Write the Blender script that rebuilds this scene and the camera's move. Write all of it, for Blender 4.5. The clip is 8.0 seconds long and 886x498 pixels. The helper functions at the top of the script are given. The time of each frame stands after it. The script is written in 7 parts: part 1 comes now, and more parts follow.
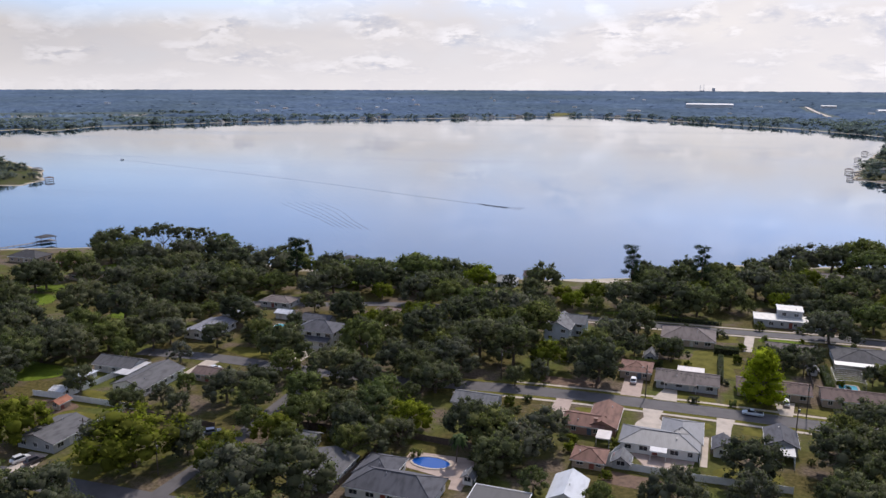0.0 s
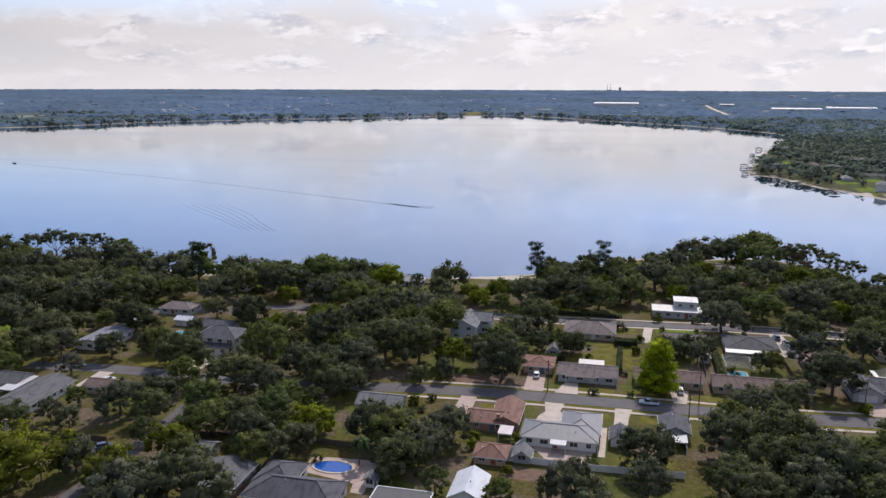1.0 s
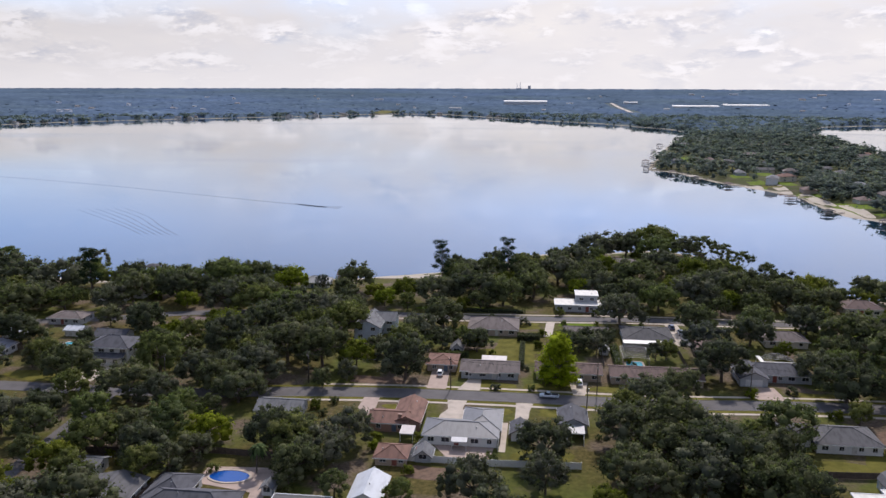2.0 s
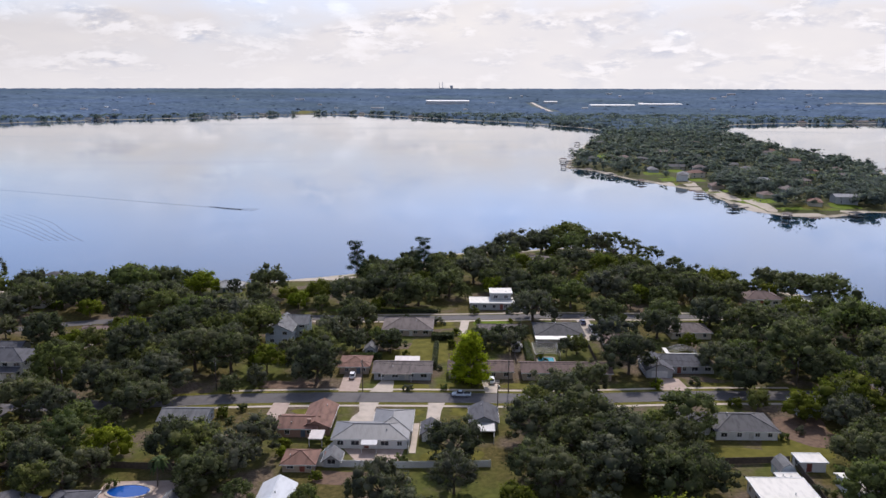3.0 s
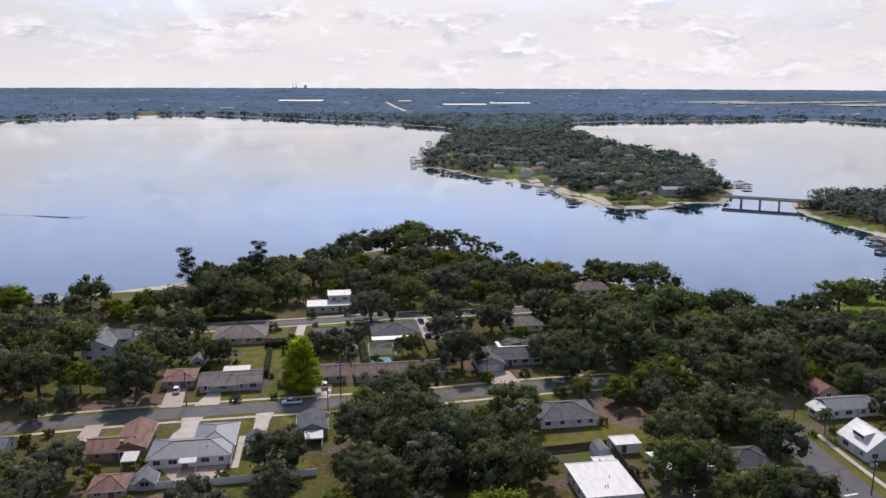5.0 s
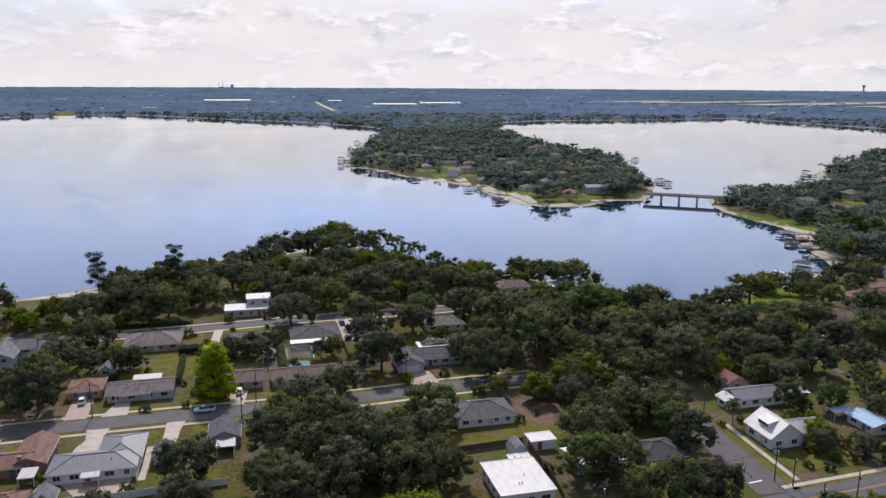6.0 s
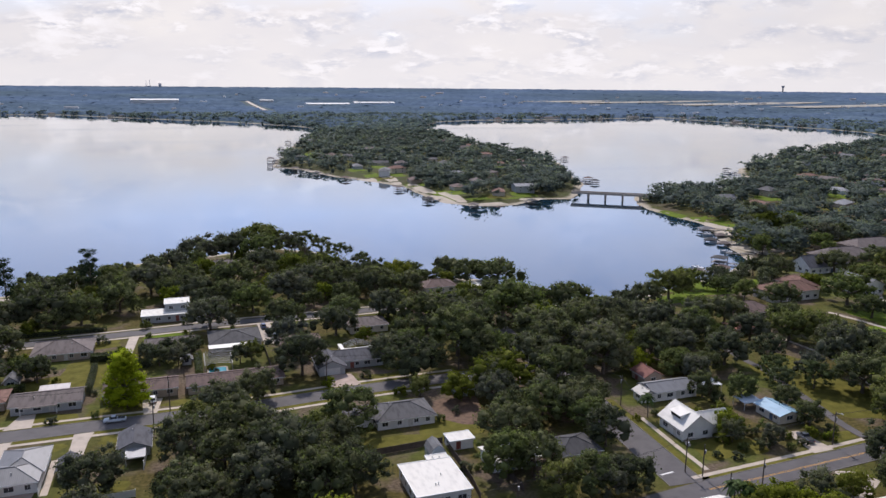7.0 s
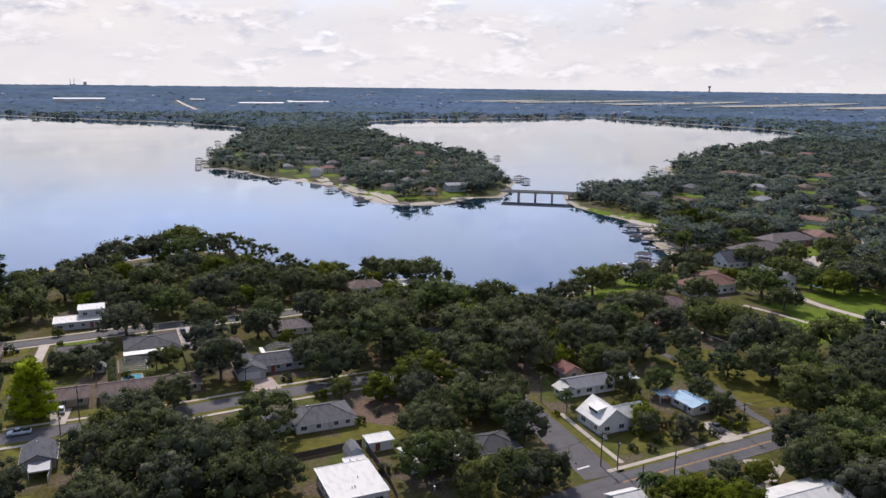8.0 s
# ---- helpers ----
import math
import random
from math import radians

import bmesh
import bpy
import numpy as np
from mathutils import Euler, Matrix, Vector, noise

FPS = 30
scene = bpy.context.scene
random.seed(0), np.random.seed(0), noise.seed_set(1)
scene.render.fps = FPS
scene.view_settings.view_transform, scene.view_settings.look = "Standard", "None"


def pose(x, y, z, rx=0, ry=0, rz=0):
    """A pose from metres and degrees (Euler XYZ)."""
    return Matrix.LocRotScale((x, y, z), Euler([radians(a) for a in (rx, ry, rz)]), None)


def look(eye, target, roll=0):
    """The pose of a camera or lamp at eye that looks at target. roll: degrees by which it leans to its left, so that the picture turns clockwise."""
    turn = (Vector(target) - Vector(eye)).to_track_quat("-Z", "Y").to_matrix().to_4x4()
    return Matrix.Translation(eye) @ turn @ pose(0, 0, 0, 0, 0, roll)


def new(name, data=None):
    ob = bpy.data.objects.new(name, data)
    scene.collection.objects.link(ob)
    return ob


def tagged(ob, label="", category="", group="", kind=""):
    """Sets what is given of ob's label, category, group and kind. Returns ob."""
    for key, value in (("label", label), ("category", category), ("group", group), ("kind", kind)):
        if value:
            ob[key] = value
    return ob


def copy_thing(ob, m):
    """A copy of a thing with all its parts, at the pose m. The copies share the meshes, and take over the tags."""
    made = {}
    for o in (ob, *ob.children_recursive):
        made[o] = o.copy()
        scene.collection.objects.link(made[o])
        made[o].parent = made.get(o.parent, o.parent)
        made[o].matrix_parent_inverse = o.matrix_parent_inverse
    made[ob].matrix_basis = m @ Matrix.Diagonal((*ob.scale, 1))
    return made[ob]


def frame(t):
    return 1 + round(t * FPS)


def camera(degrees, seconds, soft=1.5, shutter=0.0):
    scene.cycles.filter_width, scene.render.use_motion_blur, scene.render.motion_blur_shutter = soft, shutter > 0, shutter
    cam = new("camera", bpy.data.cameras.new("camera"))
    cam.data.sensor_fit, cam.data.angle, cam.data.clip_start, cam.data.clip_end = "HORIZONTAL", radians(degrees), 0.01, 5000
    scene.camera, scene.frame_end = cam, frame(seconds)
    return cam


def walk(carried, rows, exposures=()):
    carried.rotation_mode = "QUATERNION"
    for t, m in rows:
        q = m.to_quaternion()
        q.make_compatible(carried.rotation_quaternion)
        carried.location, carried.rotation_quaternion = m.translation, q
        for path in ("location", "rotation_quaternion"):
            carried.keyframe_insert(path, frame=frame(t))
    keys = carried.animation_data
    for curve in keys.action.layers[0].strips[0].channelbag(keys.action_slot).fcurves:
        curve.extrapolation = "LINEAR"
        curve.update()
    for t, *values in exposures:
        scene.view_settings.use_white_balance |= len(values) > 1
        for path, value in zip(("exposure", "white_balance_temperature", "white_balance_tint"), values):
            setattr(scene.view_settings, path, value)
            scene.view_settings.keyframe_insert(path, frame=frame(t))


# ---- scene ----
cam = camera(59.5, 8.0, soft=1.5)
PATH = [
    (0, (7.137, 0.358, 88.771), (6.493, 2.206, 88.357), 0.18),
    (0.5, (8.755, 1.513, 88.760), (8.218, 3.394, 88.344), 0.33),
    (1, (11.410, 2.360, 88.817), (10.970, 4.267, 88.402), 0.18),
    (1.5, (13.761, 3.387, 88.758), (13.422, 5.313, 88.342), 0.11),
    (2, (15.961, 4.193, 88.872), (15.734, 6.136, 88.454), 0.15),
    (3.5, (23.423, 6.419, 88.765), (23.469, 8.375, 88.347), 0.07),
    (4, (25.784, 7.111, 89.038), (25.918, 9.062, 88.618), 0.08),
    (4.5, (28.586, 7.512, 88.814), (28.811, 9.454, 88.395), 0.13),
    (6, (36.490, 8.490, 88.354), (36.971, 10.385, 87.936), 0.30),
    (6.5, (39.237, 8.208, 88.322), (39.797, 10.082, 87.904), 0.38),
    (7, (41.865, 8.004, 88.350), (42.501, 9.854, 87.932), 0.47),
    (7.5, (44.636, 7.437, 88.305), (45.343, 9.261, 87.887), 0.53),
    (8, (47.277, 6.887, 88.328), (48.060, 8.680, 87.910), 0.64),
]
walk(cam, [(t, look(eye, target, roll)) for t, eye, target, roll in PATH], exposures=((0.0, 0.12, 5970, 18), (8.0, 0.12, 5970, 18)))

# ---------------------------------------------------------------- light
SUN_UP, SUN_AZ = 45.0, 6.0          # degrees above the horizon; 0 is straight along +y
sun = new("sun", bpy.data.lights.new("sun", "SUN"))
sun.data.energy, sun.data.angle, sun.data.color = 3.2, radians(0.6), (1.0, 0.91, 0.76)
sun.matrix_world = pose(0, 0, 400, -(90 - SUN_UP), 0, -SUN_AZ)

world = bpy.data.worlds.new("world")
scene.world = world
world.use_nodes = True
wn, wl = world.node_tree.nodes, world.node_tree.links
wn.clear()


def wnode(kind, **values):
    n = wn.new(kind)
    for key, value in values.items():
        n.inputs[key].default_value = value
    return n


def wmath(op, a, b, clamp=False):
    n = wn.new("ShaderNodeMath")
    n.operation, n.use_clamp = op, clamp
    for k, v in enumerate((a, b)):
        if isinstance(v, (int, float)):
            n.inputs[k].default_value = v
        else:
            wl.new(v, n.inputs[k])
    return n.outputs[0]


def wramp(fac, stops):
    n = wn.new("ShaderNodeValToRGB")
    wl.new(fac, n.inputs[0])
    while len(n.color_ramp.elements) < len(stops):
        n.color_ramp.elements.new(0.5)
    for e, (p, c) in zip(n.color_ramp.elements, stops):
        e.position, e.color = p, (*c, 1)
    return n.outputs[0]


def wmix(fac, a, b):
    n = wn.new("ShaderNodeMix")
    n.data_type = "RGBA"
    for k, v in ((0, fac), (6, a), (7, b)):
        if isinstance(v, (int, float)):
            n.inputs[k].default_value = v
        elif isinstance(v, tuple):
            n.inputs[k].default_value = (*v, 1)
        else:
            wl.new(v, n.inputs[k])
    return n.outputs[2]


sky = wn.new("ShaderNodeTexSky")
sky.sky_type, sky.sun_disc = "NISHITA", False
sky.sun_elevation, sky.sun_rotation = radians(SUN_UP), radians(SUN_AZ)
sky.air_density, sky.dust_density, sky.ozone_density = 1.2, 0.5, 3.0
coord = wn.new("ShaderNodeTexCoord").outputs["Generated"]
axis = wn.new("ShaderNodeSeparateXYZ")
wl.new(coord, axis.inputs[0])
up = axis.outputs[2]
# a flat layer of cloud seen from below: it closes up towards the horizon
layer = wn.new("ShaderNodeVectorMath")
layer.operation = "SCALE"
wl.new(coord, layer.inputs[0])
wl.new(wmath("DIVIDE", 1.0, wmath("ADD", wmath("MAXIMUM", up, 0.0), 0.34)), layer.inputs["Scale"])


def cloud_noise(shift, scale, detail, rough=0.55):
    moved = wn.new("ShaderNodeVectorMath")
    moved.operation = "ADD"
    moved.inputs[1].default_value = (0, 0, shift)
    wl.new(layer.outputs[0], moved.inputs[0])
    n = wnode("ShaderNodeTexNoise", Scale=scale, Detail=detail, Roughness=rough, Distortion=0.15)
    wl.new(moved.outputs[0], n.inputs["Vector"])
    return n.outputs[0]


wide = cloud_noise(0.0, 2.0, 4.0)
puff, above = cloud_noise(0.0, 5.2, 9.0, 0.58), cloud_noise(0.035, 5.2, 9.0, 0.58)
# a thin bright veil with separate heaps on it: lit tops, grey undersides
veil = wramp(wide, [(0.32, (6.8, 6.55, 6.15)), (0.50, (7.6, 7.2, 6.55)), (0.68, (8.2, 7.7, 6.8))])
lit = wmath("ADD", wmath("MULTIPLY", wmath("SUBTRACT", puff, above), 5.6), 0.5)
heap = wramp(lit, [(0.18, (4.5, 4.75, 5.25)), (0.42, (6.2, 6.15, 6.15)), (0.58, (7.8, 7.45, 6.8)), (0.76, (9.4, 9.0, 8.3))])
heaped = wmath("MULTIPLY", wmath("SUBTRACT", puff, 0.485), 6.0, True)
cloud = wmix(wmath("MULTIPLY", heaped, 0.8), veil, heap)
# the veil is closed near the horizon and opens overhead and towards the west
cover = wramp(up, [(0.0, (1.0,) * 3), (0.075, (1.0,) * 3), (0.115, (0.80,) * 3), (0.16, (0.52,) * 3), (0.6, (0.46,) * 3)])
west = wmath("MULTIPLY", wmath("MULTIPLY", wmath("SUBTRACT", wmath("MULTIPLY", axis.outputs[0], -1.0), 0.34), 3.0, True), wmath("MULTIPLY", wmath("SUBTRACT", up, 0.06), 26.0, True))
broken = wmath("MULTIPLY", wmath("SUBTRACT", 1.0, wmath("MULTIPLY", west, 0.75)), cover)
mask = wmath("MULTIPLY", broken, wmath("ADD", wmath("MULTIPLY", wmath("SUBTRACT", wide, 0.46), 0.9), 1.0), True)
clear = wn.new("ShaderNodeVectorMath")
clear.operation = "MULTIPLY"
wl.new(wramp(up, [(0.26, (1.48, 1.52, 1.85)), (0.60, (2.6, 2.45, 2.3))]), clear.inputs[1])
wl.new(sky.outputs[0], clear.inputs[0])
toward = wn.new("ShaderNodeVectorMath")     # clouds glow towards the sun
toward.operation = "DOT_PRODUCT"
toward.inputs[1].default_value = (0.26, 0.965, 0.0)
wl.new(coord, toward.inputs[0])
glow = wn.new("ShaderNodeVectorMath")
glow.operation = "SCALE"
wl.new(wmix(mask, clear.outputs[0], cloud), glow.inputs[0])
wl.new(wmath("MAXIMUM", wmath("ADD", wmath("MULTIPLY", toward.outputs["Value"], 0.55), 0.50), 0.55), glow.inputs["Scale"])
dome = glow.outputs[0]
haze = wramp(up, [(0.0, (0.65,) * 3), (0.025, (0.25,) * 3), (0.06, (0.0,) * 3)])
dome = wmix(haze, dome, (8.1, 7.7, 7.0))
back = wnode("ShaderNodeBackground", Strength=0.1)
wl.new(dome, back.inputs[0])
wl.new(back.outputs[0], wn.new("ShaderNodeOutputWorld").inputs[0])

# ---------------------------------------------------------------- materials
MATS = {}


def nodes_of(name):
    m = bpy.data.materials.new(name)
    m.use_nodes = True
    nt = m.node_tree
    return m, nt, nt.nodes["Principled BSDF"]


def link(nt, a, b):
    nt.links.new(a, b)


def noise_node(nt, scale, detail=4.0, rough=0.55, object_space=False):
    n = nt.nodes.new("ShaderNodeTexNoise")
    n.inputs["Scale"].default_value, n.inputs["Detail"].default_value, n.inputs["Roughness"].default_value = scale, detail, rough
    if object_space:
        link(nt, nt.nodes.new("ShaderNodeTexCoord").outputs["Object"], n.inputs["Vector"])
    else:
        link(nt, nt.nodes.new("ShaderNodeNewGeometry").outputs["Position"], n.inputs["Vector"])
    return n.outputs[0]


def ramp_node(nt, fac, stops):
    n = nt.nodes.new("ShaderNodeValToRGB")
    link(nt, fac, n.inputs[0])
    while len(n.color_ramp.elements) < len(stops):
        n.color_ramp.elements.new(0.5)
    for e, (p, c) in zip(n.color_ramp.elements, stops):
        e.position, e.color = p, (*c, 1)
    return n.outputs[0]


def mix_node(nt, fac, a, b, mode="MIX"):
    n = nt.nodes.new("ShaderNodeMix")
    n.data_type, n.blend_type = "RGBA", mode
    for k, v in ((0, fac), (6, a), (7, b)):
        if isinstance(v, (int, float)):
            n.inputs[k].default_value = v
        elif isinstance(v, tuple):
            n.inputs[k].default_value = (*v, 1)
        else:
            link(nt, v, n.inputs[k])
    return n.outputs[2]


def math_node(nt, op, a, b, clamp=False):
    n = nt.nodes.new("ShaderNodeMath")
    n.operation, n.use_clamp = op, clamp
    for k, v in enumerate((a, b)):
        if isinstance(v, (int, float)):
            n.inputs[k].default_value = v
        else:
            link(nt, v, n.inputs[k])
    return n.outputs[0]


def bump_to(nt, bsdf, height, strength=0.3, distance=0.05):
    b = nt.nodes.new("ShaderNodeBump")
    b.inputs["Strength"].default_value, b.inputs["Distance"].default_value = strength, distance
    link(nt, height, b.inputs["Height"])
    link(nt, b.outputs[0], bsdf.inputs["Normal"])


def plain(name, colour, rough=0.6, metal=0.0, vary=0.25, scale=1.2, fine=14.0, bump=0.15):
    """A weathered surface of one colour: broad stains, fine grain and relief."""
    key = (name, colour)
    if key in MATS:
        return MATS[key]
    m, nt, b = nodes_of(name)
    dark = tuple(c * (1 - vary) for c in colour)
    light = tuple(min(1, c * (1 + vary * 0.7)) for c in colour)
    wide = ramp_node(nt, noise_node(nt, scale, 5), [(0.32, dark), (0.5, colour), (0.7, light)])
    grain = noise_node(nt, fine, 3)
    link(nt, mix_node(nt, math_node(nt, "MULTIPLY", grain, 0.35), wide, dark), b.inputs["Base Color"])
    b.inputs["Roughness"].default_value, b.inputs["Metallic"].default_value = rough, metal
    if bump:
        bump_to(nt, b, grain, bump, 0.03)
    MATS[key] = m
    return m


def roof_material(colour, kind="shingle"):
    key = ("roof", kind, colour)
    if key in MATS:
        return MATS[key]
    m, nt, b = nodes_of(kind + "_roof")
    keep = 0.62 if kind == "shingle" else 0.86
    dark = tuple(c * keep for c in colour)
    light = tuple(min(1, c * (1.2 if kind == "shingle" else 1.05)) for c in colour)
    streak = nt.nodes.new("ShaderNodeTexNoise")
    stretch = nt.nodes.new("ShaderNodeVectorMath")
    stretch.operation = "MULTIPLY"
    stretch.inputs[1].default_value = (1.0, 0.35, 0.35)
    link(nt, nt.nodes.new("ShaderNodeNewGeometry").outputs["Position"], stretch.inputs[0])
    link(nt, stretch.outputs[0], streak.inputs["Vector"])
    streak.inputs["Scale"].default_value, streak.inputs["Detail"].default_value = 0.9, 6
    wide = ramp_node(nt, streak.outputs[0], [(0.34, dark), (0.5, colour), (0.72, light)])
    fine = noise_node(nt, 7.0 if kind == "shingle" else 3.0, 3)
    spread = 0.45 if kind == "shingle" else 0.12
    link(nt, mix_node(nt, math_node(nt, "MULTIPLY", fine, spread), wide, dark), b.inputs["Base Color"])
    if kind == "metal":
        w = nt.nodes.new("ShaderNodeTexWave")
        w.inputs["Scale"].default_value = 0.78
        w.bands_direction = "X"
        link(nt, nt.nodes.new("ShaderNodeTexCoord").outputs["Object"], w.inputs["Vector"])
        b.inputs["Roughness"].default_value, b.inputs["Metallic"].default_value = 0.5, 0.0
        bump_to(nt, b, w.outputs[1], 0.25, 0.04)
    elif kind == "membrane":
        b.inputs["Roughness"].default_value = 0.7
        bump_to(nt, b, fine, 0.15, 0.02)
    else:
        b.inputs["Roughness"].default_value = 0.9
        bump_to(nt, b, fine, 0.5, 0.04)
    MATS[key] = m
    return m


def foliage(name, low, mid, high, through_light=0.22, wood=False):
    """Leaves: a tone for each tree, for each spray and for each leaf cluster, with some light passing through."""
    m, nt, b = nodes_of(name)
    geo = nt.nodes.new("ShaderNodeNewGeometry")
    leaf = ramp_node(nt, geo.outputs["Random Per Island"], [(0.0, tuple(0.7 * c for c in low)), (0.45, mid), (0.85, high), (1.0, tuple(1.3 * c for c in high))])
    if wood:
        leaf = ramp_node(nt, geo.outputs["Random Per Island"], [(0.0, low), (0.5, mid), (1.0, high)])
    tree = nt.nodes.new("ShaderNodeObjectInfo").outputs["Random"]
    tone = ramp_node(nt, tree, [(0.0, (0.66, 0.74, 0.70)), (0.18, (0.85, 0.92, 0.95)), (0.34, (1.10, 1.12, 1.30)), (0.50, (0.88, 0.98, 0.72)), (0.66, (1.16, 1.18, 1.10)), (0.82, (1.02, 1.22, 0.70)), (1.0, (1.30, 1.36, 0.74))])
    if wood:
        tone = ramp_node(nt, noise_node(nt, 0.07, 3), [(0.30, (0.62, 0.68, 0.74)), (0.48, (0.95, 0.97, 1.0)), (0.60, (1.20, 1.20, 1.05)), (0.72, (1.55, 1.50, 0.85))])
    patch = ramp_node(nt, noise_node(nt, 0.35, 3), [(0.3, (0.68, 0.72, 0.7)), (0.7, (1.25, 1.2, 1.1))])
    colour = mix_node(nt, 1.0, mix_node(nt, 1.0, leaf, tone, "MULTIPLY"), patch, "MULTIPLY")
    link(nt, colour, b.inputs["Base Color"])
    b.inputs["Roughness"].default_value = 0.75
    b.inputs["Specular IOR Level"].default_value = 0.05
    t = nt.nodes.new("ShaderNodeBsdfTranslucent")
    # wood: tint stays bluer, to keep the painted haze in its leaves
    link(nt, mix_node(nt, 1.0, colour, (0.98, 1.06, 0.9) if wood else (0.94, 1.16, 0.62), "MULTIPLY"), t.inputs[0])
    s = nt.nodes.new("ShaderNodeMixShader")
    s.inputs[0].default_value = through_light
    link(nt, b.outputs[0], s.inputs[1])
    link(nt, t.outputs[0], s.inputs[2])
    link(nt, s.outputs[0], nt.nodes["Material Output"].inputs[0])
    return m


OAK = foliage("oak_leaves", (0.080, 0.081, 0.054), (0.119, 0.118, 0.078), (0.162, 0.159, 0.104), 0.42)
YELLOW = foliage("yellow_green_leaves", (0.092, 0.098, 0.015), (0.150, 0.156, 0.024), (0.205, 0.205, 0.036), 0.45)
GREY = foliage("grey_green_leaves", (0.070, 0.074, 0.058), (0.105, 0.108, 0.086), (0.145, 0.145, 0.118), 0.4)
BRIGHT = foliage("bright_leaves", (0.26, 0.28, 0.008), (0.44, 0.45, 0.014), (0.56, 0.56, 0.03), 0.5)
PINE = foliage("pine_needles", (0.014, 0.026, 0.014), (0.028, 0.046, 0.024), (0.05, 0.07, 0.035))
PALM = foliage("palm_fronds", (0.03, 0.045, 0.015), (0.06, 0.085, 0.03), (0.10, 0.13, 0.05))
# leaf colours of the next two are paled and blued to imitate haze
ACROSS = foliage("hazed_leaves_across_water", (0.126, 0.152, 0.142), (0.146, 0.174, 0.162), (0.178, 0.206, 0.184), 0.5, True)
FAR = foliage("hazed_distant_leaves", (0.160, 0.200, 0.212), (0.180, 0.224, 0.236), (0.205, 0.250, 0.258), 0.5, True)
BARK = plain("bark", (0.13, 0.10, 0.08), 0.9, vary=0.4, scale=2.0, fine=9.0, bump=0.6)
ASPHALT = plain("asphalt", (0.112, 0.103, 0.104), 0.88, vary=0.22, scale=0.25, fine=5.0)
CONCRETE = plain("concrete", (0.50, 0.425, 0.35), 0.85, vary=0.2, scale=0.4, fine=4.0)
PINK_CONCRETE = plain("tinted_concrete", (0.43, 0.33, 0.275), 0.85, vary=0.2, scale=0.4, fine=4.0)
KERB = plain("kerb_stone", (0.20, 0.185, 0.165), 0.85, vary=0.2)
YELLOW_PAINT = plain("yellow_road_paint", (0.62, 0.33, 0.06), 0.7, vary=0.15)
WHITE_PAINT = plain("white_paint", (0.78, 0.77, 0.75), 0.55, vary=0.08)
TRIM = plain("white_trim", (0.74, 0.74, 0.73), 0.5, vary=0.1, bump=0.05)
DARK_WOOD = plain("weathered_dark_wood", (0.10, 0.075, 0.06), 0.85, vary=0.35)
GREY_WOOD = plain("weathered_grey_wood", (0.26, 0.24, 0.22), 0.85, vary=0.3)
POLE_WOOD = plain("pole_wood", (0.09, 0.07, 0.055), 0.9, vary=0.3)
STEEL = plain("galvanised_steel", (0.42, 0.43, 0.44), 0.45, 0.7, vary=0.12)
RUBBER = plain("rubber", (0.02, 0.02, 0.022), 0.8, vary=0.2, bump=0)
CHROME = plain("wheel_metal", (0.55, 0.55, 0.56), 0.3, 0.9, vary=0.1, bump=0)
MULCH = plain("mulch", (0.16, 0.10, 0.065), 0.95, vary=0.4, scale=0.8)
SAND = plain("beach_sand", (0.46, 0.40, 0.32), 0.95, vary=0.15, scale=0.2)


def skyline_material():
    """Far tree tops in broad streaks, with blue distance haze put into their colour."""
    m, nt, b = nodes_of("hazed_skyline_woods")
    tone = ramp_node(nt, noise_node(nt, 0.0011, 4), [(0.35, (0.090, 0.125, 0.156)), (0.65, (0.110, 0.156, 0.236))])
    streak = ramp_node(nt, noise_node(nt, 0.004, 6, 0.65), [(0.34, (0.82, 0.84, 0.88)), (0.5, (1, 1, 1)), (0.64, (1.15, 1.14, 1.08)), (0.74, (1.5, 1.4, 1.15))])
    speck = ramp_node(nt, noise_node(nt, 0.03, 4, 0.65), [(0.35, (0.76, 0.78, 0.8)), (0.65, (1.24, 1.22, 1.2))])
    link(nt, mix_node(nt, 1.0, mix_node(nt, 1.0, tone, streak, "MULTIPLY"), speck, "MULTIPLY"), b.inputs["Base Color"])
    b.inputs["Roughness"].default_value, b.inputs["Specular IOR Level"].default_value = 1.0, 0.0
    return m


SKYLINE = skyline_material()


def glassy(name, colour, rough=0.06):
    m, nt, b = nodes_of(name)
    b.inputs["Base Color"].default_value = (*colour, 1)
    b.inputs["Roughness"].default_value, b.inputs["Specular IOR Level"].default_value = rough, 0.6
    return m


GLASS = glassy("window_glass", (0.03, 0.035, 0.045))
POOL_BLUE = glassy("pool_water", (0.012, 0.085, 0.36), 0.08)
POOL_TEAL = glassy("shallow_pool_water", (0.08, 0.42, 0.50), 0.08)
MESH_SCREEN = plain("screen_mesh", (0.03, 0.032, 0.034), 0.8, 0.0, vary=0.2)


